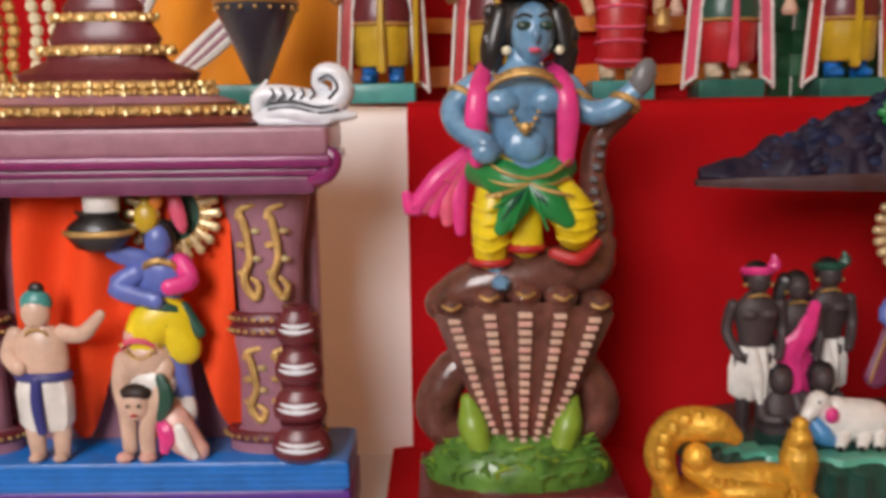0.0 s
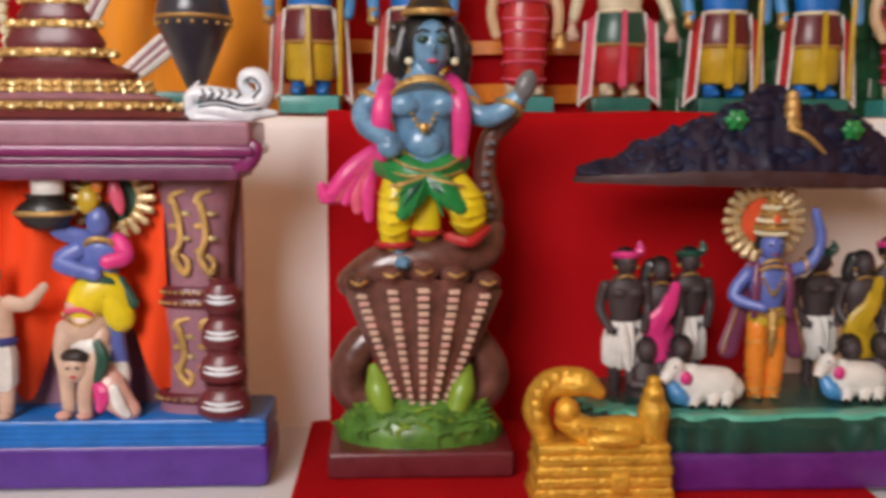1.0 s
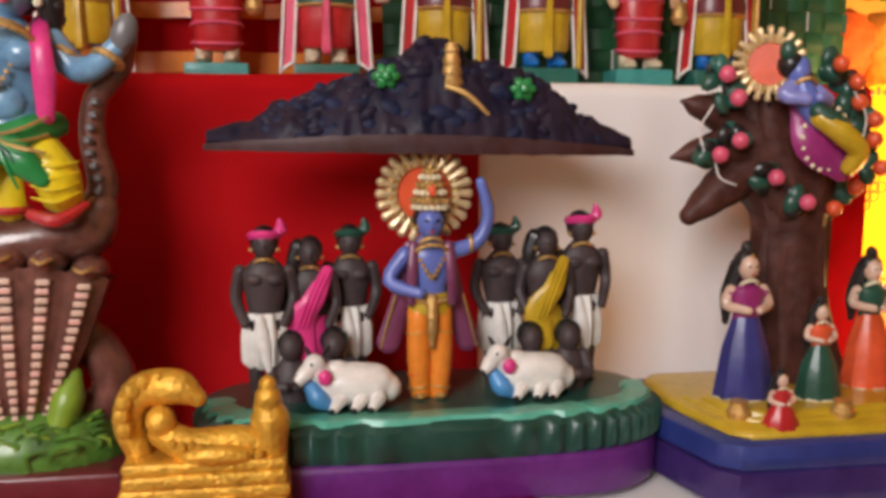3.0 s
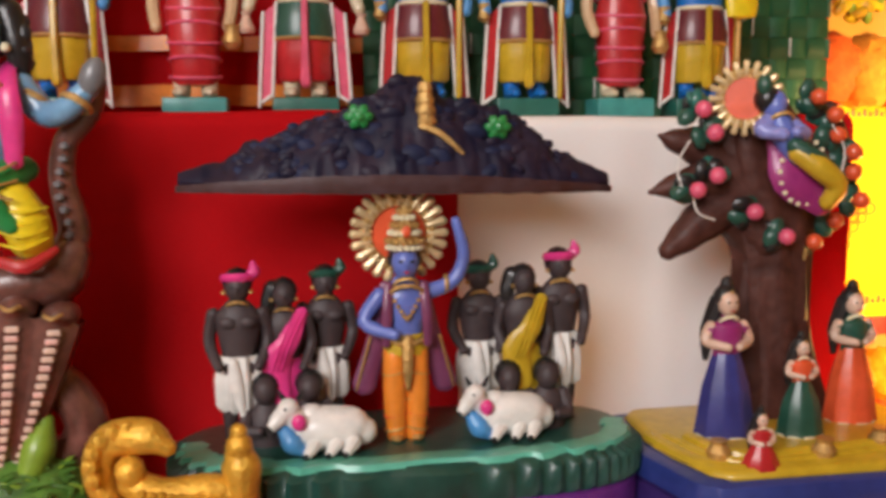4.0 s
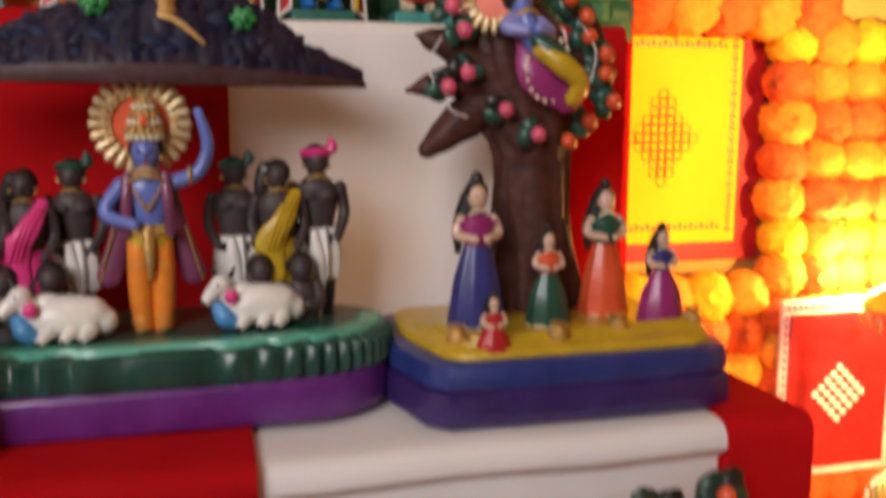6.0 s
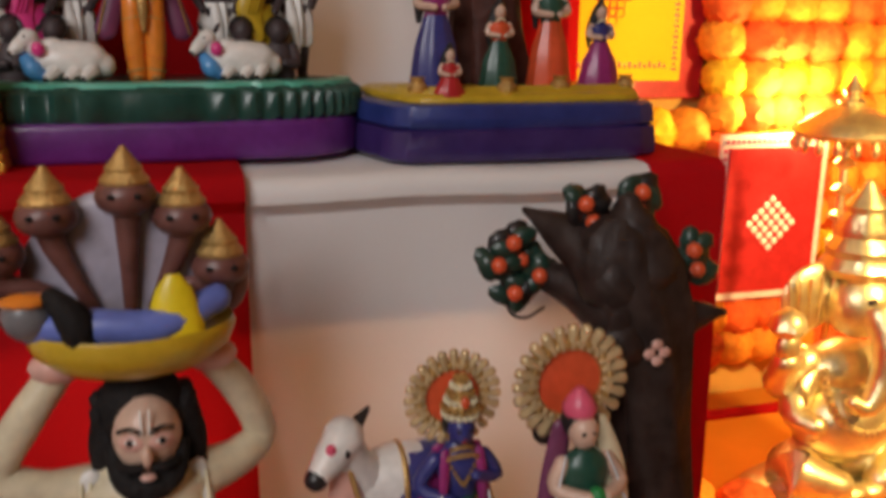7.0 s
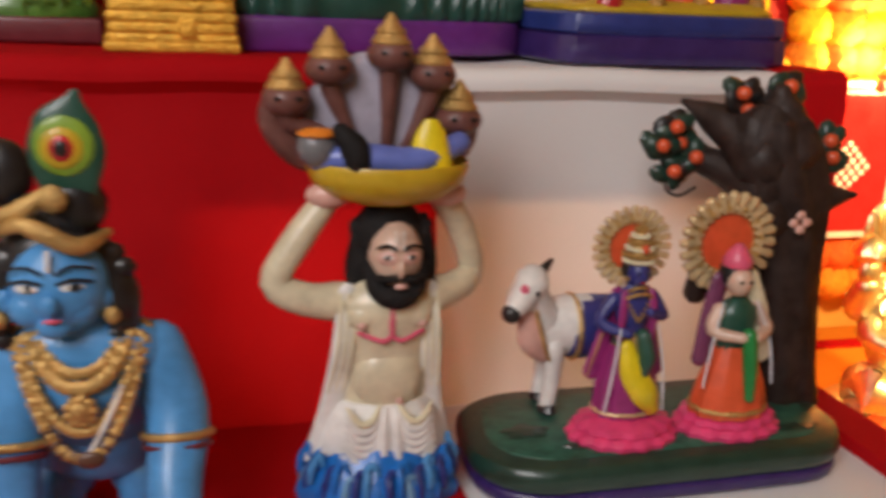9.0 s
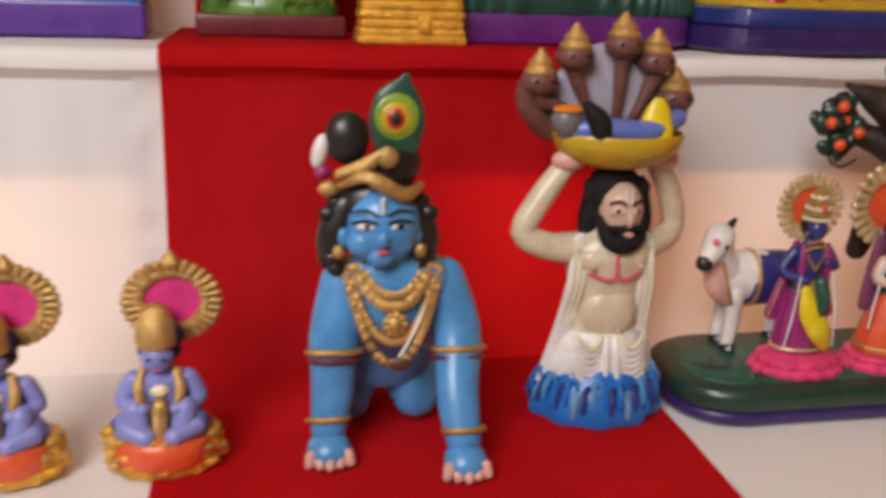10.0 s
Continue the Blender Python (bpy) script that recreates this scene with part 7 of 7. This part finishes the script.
for sx in (-1, 1):
    sh.tube([(girl_x - 0.002 + sx * 0.016, 0.347, L + 0.088), (girl_x + sx * 0.024, 0.343, L + 0.072), (girl_x + sx * 0.006, 0.328, L + 0.070)], (0.006, 0.0055, 0.0045), "flesh", seg=10)
    sh.tube([(girl_x - 0.004 + sx * 0.014, 0.352, L + 0.112), (girl_x + sx * 0.022, 0.352, L + 0.080), (girl_x + sx * 0.028, 0.350, L + 0.046)], (0.007, 0.009, 0.008), "plum" if sx < 0 else "pearl", seg=10, flat=0.5)
sh.tube([(girl_x, 0.329, L + 0.072), (girl_x + 0.002, 0.326, L + 0.050), (girl_x + 0.004, 0.324, L + 0.020)], (0.006, 0.006, 0.004), "green", seg=8)
sh.ball((girl_x - 0.006, 0.343, L + 0.112), (0.0105, 0.0105, 0.0125), "flesh", seg=14)
sh.ball((girl_x - 0.006, 0.350, L + 0.117), (0.0135, 0.012, 0.014), "black", seg=12)
for sx in (-1, 1):
    sh.ball((girl_x - 0.006 + sx * 0.004, 0.3328, L + 0.114), (0.002, 0.001, 0.0013), "black", seg=6)
sh.lathe((girl_x - 0.008, 0.346, L + 0.124), [(0.011, 0), (0.012, 0.005), (0.008, 0.012), (0.003, 0.018)], "rose", seg=14, folds=7, depth=0.05)
for sx in (-1, 1):
    sh.tube([(girl_x - 0.004 + sx * 0.015, 0.340, L + 0.096), (girl_x + sx * 0.026, 0.338, L + 0.060), (girl_x + sx * 0.031, 0.336, L + 0.026)], (0.0007, 0.0010, 0.0008), "silver_white", seg=6)
sh.halo((girl_x - 0.007, 0.366, L + 0.138), 0.041, "vermilion", "gold", 24)
sh.part("lady_figure", cs, "clay lady in an orange dress with gilt halo")
sh = Shape()
rows = []
y = 0.402
for z, cx, w in ((C - 0.003, 0.716, 0.040), (C + 0.04, 0.712, 0.032), (C + 0.10, 0.704, 0.030), (C + 0.15, 0.700, 0.034), (C + 0.19, 0.692, 0.040), (C + 0.225, 0.682, 0.040), (C + 0.25, 0.676, 0.030), (C + 0.262, 0.674, 0.014)):
    rows.append([(cx + w * (1 + 0.11 * math.sin(a * 7 + z * 25) + 0.05 * math.sin(a * 15)) * math.cos(a), y + 0.75 * min(w, 0.032) * (1 + 0.12 * math.sin(a * 7 + z * 25)) * math.sin(a), z) for a in (2 * math.pi * j / 36 for j in range(36))])
sh.grid(rows, "dark_bark")
sh.tube([(0.700, y, C + 0.165), (0.732, y, C + 0.182), (0.758, y - 0.006, C + 0.186)], (0.022, 0.012, 0.003), "dark_bark", seg=12)
sh.tube([(0.668, y, C + 0.215), (0.648, y + 0.030, C + 0.240), (0.622, y + 0.058, C + 0.257)], (0.026, 0.017, 0.003), "dark_bark", seg=12)
sh.tube([(0.670, y, C + 0.190), (0.644, y + 0.034, C + 0.206), (0.618, y + 0.050, C + 0.212)], (0.022, 0.014, 0.006), "dark_bark", seg=12)
sh.tube([(0.690, y, C + 0.225), (0.680, y, C + 0.255), (0.677, y, C + 0.272)], (0.028, 0.018, 0.008), "dark_bark", seg=12)
sh.tube([(0.674, y, C + 0.17), (0.640, y + 0.004, C + 0.140), (0.622, y + 0.004, C + 0.100)], (0.026, 0.016, 0.010), "dark_bark", seg=12)
sh.part("trunk", cs, "very dark brown clay tree trunk")
rng = random.Random(11)
for x, y, z in ((0.607, 0.462, 0.553), (0.596, 0.462, 0.537), (0.628, 0.462, 0.527), (0.609, 0.462, 0.515), (0.616, 0.470, 0.538), (0.652, 0.440, 0.584), (0.660, 0.444, 0.570), (0.694, 0.440, 0.577), (0.698, 0.444, 0.590), (0.742, 0.440, 0.545), (0.746, 0.440, 0.530)):
    sh = Shape()
    for k in range(6):
        a = rng.uniform(0, 6.28)
        sh.ball((x + 0.009 * math.cos(a), y - 0.016 + rng.uniform(-0.006, 0.006), z + 0.007 * math.sin(a)), (0.012, 0.006, 0.008), rng.choice(("forest", "black", "forest")), turn=(rng.uniform(-30, 30), rng.uniform(0, 180), 0), seg=8)
    leaf = sh.part("leaf_clump", cs, "dark green clay leaves")
    Shape().ball((x - 0.003, y - 0.028, z + 0.002), 0.0062, "vermilion", seg=12).part("fruit", leaf, "red-orange round fruit")
Shape().tube([(0.606, 0.450, 0.515), (0.607, 0.448, 0.499), (0.619, 0.446, 0.493), (0.634, 0.446, 0.500)], 0.0013, "black", seg=6).part("wire_stem", cs, "bare dark wire stem")
sh = Shape()
for k in range(4):
    sh.ball((0.688 + 0.006 * math.cos(k * 1.6), 0.368, 0.487 + 0.006 * math.sin(k * 1.6)), (0.005, 0.002, 0.004), "blush", seg=8)
sh.part("painted_flower", cs, "small pale pink flower on the trunk")

# ---- altar beside the steps ----
block("altar_board", (0.83, -0.2, 0.0), (2.6, 1.24, 0.024), SAFFRON_CLOTH, "low altar board covered in orange satin", "altar board")
for lo, hi in (((0.83, -0.2, 0.024), (0.86, 1.16, 0.030)), ((0.86, 1.13, 0.024), (2.5, 1.16, 0.030))):
    block("trim", lo, hi, RED_CLOTH, "red cloth border of the altar", "cloth trim")

sh = Shape()
gx, gy, gz = 1.272, 0.850, 0.024
sh.lathe((gx, gy, gz), [(0.115, 0), (0.120, 0.008), (0.108, 0.018), (0.116, 0.026), (0.100, 0.036)], "brass", sy=0.62, seg=44, folds=22, depth=0.02)
B = gz + 0.034
for sx in (-1, 1):
    sh.tube([(gx + sx * 0.020, gy, B + 0.030), (gx + sx * 0.072, gy - 0.030, B + 0.034), (gx + sx * 0.030, gy - 0.060, B + 0.020)], (0.034, 0.034, 0.022), "brass", seg=18)
    sh.ball((gx + sx * 0.014, gy - 0.066, B + 0.014), (0.024, 0.016, 0.010), "brass", seg=12)
    sh.tube([(gx + sx * 0.050, gy, B + 0.175), (gx + sx * 0.088, gy - 0.010, B + 0.150), (gx + sx * 0.100, gy - 0.034, B + 0.190)], (0.022, 0.020, 0.016), "brass", seg=14)
    sh.ball((gx + sx * 0.102, gy - 0.038, B + 0.212), (0.016, 0.010, 0.020), "brass", seg=12)
    sh.lathe((gx + sx * 0.104, gy - 0.036, B + 0.226), [(0.014, 0), (0.022, 0.010), (0.018, 0.026), (0.004, 0.036)], "brass", seg=14, folds=6, depth=0.08)
    sh.tube([(gx + sx * 0.050, gy - 0.004, B + 0.160), (gx + sx * 0.080, gy - 0.030, B + 0.120), (gx + sx * 0.070, gy - 0.060, B + 0.110)], (0.020, 0.017, 0.014), "brass", seg=14)
    for r, th in ((0.015, 0.004), (0.020, 0.004)):
        sh.hoop((gx + sx * 0.086, gy - 0.014, B + 0.155 + r), 0.022, th, "brass", turn=(70, 20 * sx, 0), seg=18, side=6)
    sh.ball((gx + sx * 0.058, gy - 0.006, B + 0.262), (0.038, 0.010, 0.046), "brass", turn=(0, -14 * sx, 0), seg=18)
    for k in range(5):
        sh.tube([(gx + sx * (0.040 + 0.012 * k), gy - 0.017, B + 0.232), (gx + sx * (0.036 + 0.015 * k), gy - 0.018, B + 0.290)], 0.0022, "brass", seg=6, fine=2)
    sh.ball((gx + sx * 0.013, gy - 0.058, B + 0.268), (0.007, 0.004, 0.005), "dark_bark", seg=8)
sh.ball((gx, gy - 0.016, B + 0.094), (0.066, 0.054, 0.060), "brass", seg=22)
sh.ball((gx, gy - 0.004, B + 0.160), (0.058, 0.040, 0.040), "brass", seg=20)
sh.ball((gx, gy - 0.022, B + 0.256), (0.044, 0.042, 0.046), "brass", seg=20)
sh.tube([(gx, gy - 0.056, B + 0.250), (gx + 0.004, gy - 0.076, B + 0.215), (gx - 0.004, gy - 0.080, B + 0.170), (gx - 0.022, gy - 0.082, B + 0.140), (gx - 0.040, gy - 0.080, B + 0.148)], (0.022, 0.020, 0.016, 0.013, 0.009), "brass", seg=14)
for k in range(26):
    a = radians(180 + 7 * k)
    sh.ball((gx + 0.062 * math.cos(a), gy - 0.054 - 0.014 * abs(math.sin(a)), B + 0.180 + 0.085 * math.sin(a)), 0.006, "brass", seg=7)
sh.lathe((gx, gy - 0.012, B + 0.292), [(0.042, 0), (0.046, 0.010), (0.038, 0.024), (0.040, 0.034), (0.030, 0.050), (0.032, 0.060), (0.022, 0.080), (0.024, 0.088), (0.012, 0.106), (0.004, 0.120)], "brass", seg=26, folds=8, depth=0.04)
sh.stretch((gx, gy, gz), (1.22, 1.10, 1.08))
sh.thing("brass_statue", (gx, gy, gz), "polished brass seated statue with tall crown on the altar", "statue")
um = holder("brass_parasol", (1.332, 0.920, gz), "ornate brass ceremonial parasol standing behind the brass statue", "parasol")
px, py = 1.332, 0.960
sh = Shape()
sh.lathe((px, py, 0.024), [(0.030, 0), (0.028, 0.010), (0.008, 0.018), (0.006, 0.03)], "brass", seg=18)
sh.tube([(px, py, 0.04), (px, py, 0.55)], 0.006, "brass", seg=12, fine=4)
for z in (0.38, 0.42, 0.46, 0.50, 0.53):
    sh.lathe((px, py, z), [(0.006, 0), (0.015, 0.006), (0.016, 0.010), (0.006, 0.018)], "brass", seg=16)
sh.part("pole", um, "turned brass pole")
sh = Shape()
sh.lathe((px, py, 0.548), [(0.074, 0), (0.078, 0.006), (0.072, 0.016), (0.054, 0.030), (0.030, 0.042), (0.014, 0.048)], "brass", seg=40, folds=16, depth=0.02)
sh.part("canopy", um, "fluted brass canopy")
sh = Shape()
sh.lathe((px, py, 0.594), [(0.016, 0), (0.020, 0.006), (0.010, 0.014), (0.014, 0.022), (0.006, 0.034), (0.002, 0.044)], "brass", seg=18)
sh.part("finial", um, "brass finial")
for k in range(18):
    a = 2 * math.pi * k / 18
    Shape().lathe((px + 0.074 * math.cos(a), py + 0.074 * math.sin(a), 0.526), [(0.002, 0), (0.006, 0.006), (0.005, 0.014), (0.002, 0.022)], "brass", seg=8).part("bell", um)

# marigolds
def blossom_mesh(mat):
    sh = Shape()
    rng = random.Random(2)
    rows = []
    for i in range(17):
        a = -math.pi / 2 + math.pi * (0.03 + 0.94 * i / 16)
        row = []
        for j in range(28):
            b = 2 * math.pi * (j + 0.5 * (i % 2)) / 28
            d = Vector((math.cos(a) * math.cos(b), math.cos(a) * math.sin(b), math.sin(a)))
            row.append(d * (0.0355 * (1 + 0.10 * noise.noise(d * 4) + 0.10 * noise.noise(d * 14) + (0.07 if (i + j) % 2 else -0.03))))
        rows.append(row)
    sh.grid(rows, mat)
    return sh.mesh("blossom", (0, 0, 0))


BLOOM = [blossom_mesh(m) for m in (PETAL_A, PETAL_B, PETAL_C)]
rng = random.Random(6)


def bloom(parent, place, which, scale=1.0):
    ob = new("blossom", BLOOM[which])
    ob.parent = parent
    ob.location = Vector(place) - parent.location
    ob.rotation_euler = (rng.uniform(0, 6), rng.uniform(0, 6), rng.uniform(0, 6))
    k = scale * rng.uniform(0.92, 1.08)
    ob.scale = (k, k, k)
    return ob


gar = holder("marigold_garland", (1.05, 1.19, 0.97), "orange and amber marigold garland strung across the yellow wall", "garland", "marigold garlands on the wall")
for i in range(7):
    bloom(gar, (0.875 + 0.068 * i, 1.188, 0.972 + 0.004 * math.sin(i)), i % 2, 1.32)
for c in range(14):
    x = 0.945 + 0.064 * c
    top = 0.950 if x > 1.262 else 0.560
    g = holder("marigold_garland", (x, 1.20, top), "hanging marigold garland of orange and amber blossoms", "garland", "marigold garlands on the wall")
    n = int((top - 0.05) / 0.060)
    for k in range(n):
        bloom(g, (x + rng.uniform(-0.004, 0.004), 1.200 + rng.uniform(-0.004, 0.004), top - 0.030 - k * 0.060), (k + (c // 3)) % 2 if k % 5 else 2 if c % 2 else 1, 1.10)

# flowers lying on the altar
for x, y, w in ((0.99, 0.74, 2), (1.07, 0.62, 2), (1.12, 0.66, 1), (1.18, 0.60, 2), (1.03, 0.84, 1), (1.25, 0.64, 1), (1.14, 0.72, 0), (0.98, 0.62, 1), (0.95, 0.90, 0), (1.10, 0.80, 0)):
    ob = new("marigold", BLOOM[w])
    ob.location = (x, y, 0.024 + 0.036)
    ob.scale = (1.15, 1.15, 1.0)
    tagged(ob, "loose %s marigold blossom lying on the altar" % ("orange", "amber", "yellow")[w], "flower", "marigolds on the altar")

# yellow printed panel with a red border
pn = holder("wall_panel", (1.055, 1.235, 0.589), "yellow cloth panel with red border and dotted line pattern", "wall hanging")
sh = Shape()
sh.slab((1.060, 1.238, 0.583), (0.376, 0.012, 0.356), "red", 0.002)
sh.part("border", pn, "red cloth border")
sh = Shape()
sh.slab((1.064, 1.229, 0.613), (0.274, 0.006, 0.314), YELLOW_CLOTH, 0.001)
sh.part("field", pn, "bright yellow printed field")
sh = Shape()
for i in range(-4, 5):
    for k in range(-5, 6):
        if abs(i) / 4.4 + abs(k) / 5.4 <= 1.0:
            sh.hoop((1.070 + i * 0.0128, 1.2255, 0.776 + k * 0.0132), 0.0080, 0.0009, "vermilion", seg=12, side=4)
sh.part("line_pattern", pn, "thin red looped line drawing")
sh = Shape()
for k in range(34):
    z = 0.630 + k * 0.0088
    for x in (0.940, 1.188):
        sh.slab((x, 1.2255, z), (0.006 if k % 2 else 0.010, 0.001, 0.0045), "red", 0.0004)
for k in range(26):
    x = 0.940 + k * 0.0092
    for z in (0.634, 0.912):
        sh.slab((x, 1.2255, z), (0.0045, 0.001, 0.006 if k % 2 else 0.010), "red", 0.0004)
sh.part("edge_pattern", pn, "fine red printed edging")

pn = holder("wall_panel", (1.352, 1.16, 0.240), "red and white printed panel leaning before the garlands", "wall hanging")
sh = Shape()
sh.slab((1.352, 1.155, 0.240), (0.212, 0.008, 0.288), "white", 0.002)
sh.part("border", pn, "white lace-like border")
sh = Shape()
sh.slab((1.352, 1.149, 0.254), (0.184, 0.005, 0.252), "red", 0.001)
sh.part("field", pn, "red printed field")
sh = Shape()
for i in range(-4, 5):
    for k in range(-5, 6):
        if abs(i) / 4.6 + abs(k) / 5.6 <= 1.0 and (i + k) % 2 == 0:
            sh.ball((1.352 + i * 0.0105, 1.146, 0.375 + k * 0.0105), (0.0065, 0.0012, 0.0065), "white", seg=8)
for k in range(20):
    sh.ball((1.253, 1.149, 0.245 + k * 0.0135), (0.004, 0.0012, 0.004), "rose", seg=6)
    sh.ball((1.256 + k * 0.0101, 1.149, 0.517), (0.004, 0.0012, 0.004), "rose", seg=6)
sh.part("dot_pattern", pn, "white dotted diamond pattern")

# tassel of white threads and yellow flowers hanging from above
tas = holder("flower_tassel", (1.06, 1.20, 1.05), "white cords ending in a bunch of yellow flowers", "tassel")
for k in range(3):
    Shape().tube([(1.035 + 0.022 * k, 1.20, 1.32), (1.037 + 0.022 * k, 1.195, 1.18), (1.033 + 0.024 * k, 1.19, 1.095)], (0.004, 0.005, 0.006), "white", seg=8).part("cord", tas, "white cord")
sh = Shape()
rng = random.Random(9)
for k in range(40):
    a = rng.uniform(0, 6.28)
    r = rng.uniform(0, 0.042)
    sh.ball((1.062 + r * math.cos(a), 1.19 + rng.uniform(-0.015, 0.01), 1.066 + 0.5 * r * math.sin(a)), (0.012, 0.008, 0.007), rng.choice(("yellow", "mustard", "yellow", "lime")), turn=(0, rng.uniform(0, 180), 0), seg=8)
sh.part("flower_head", tas, "bunch of small yellow flowers")
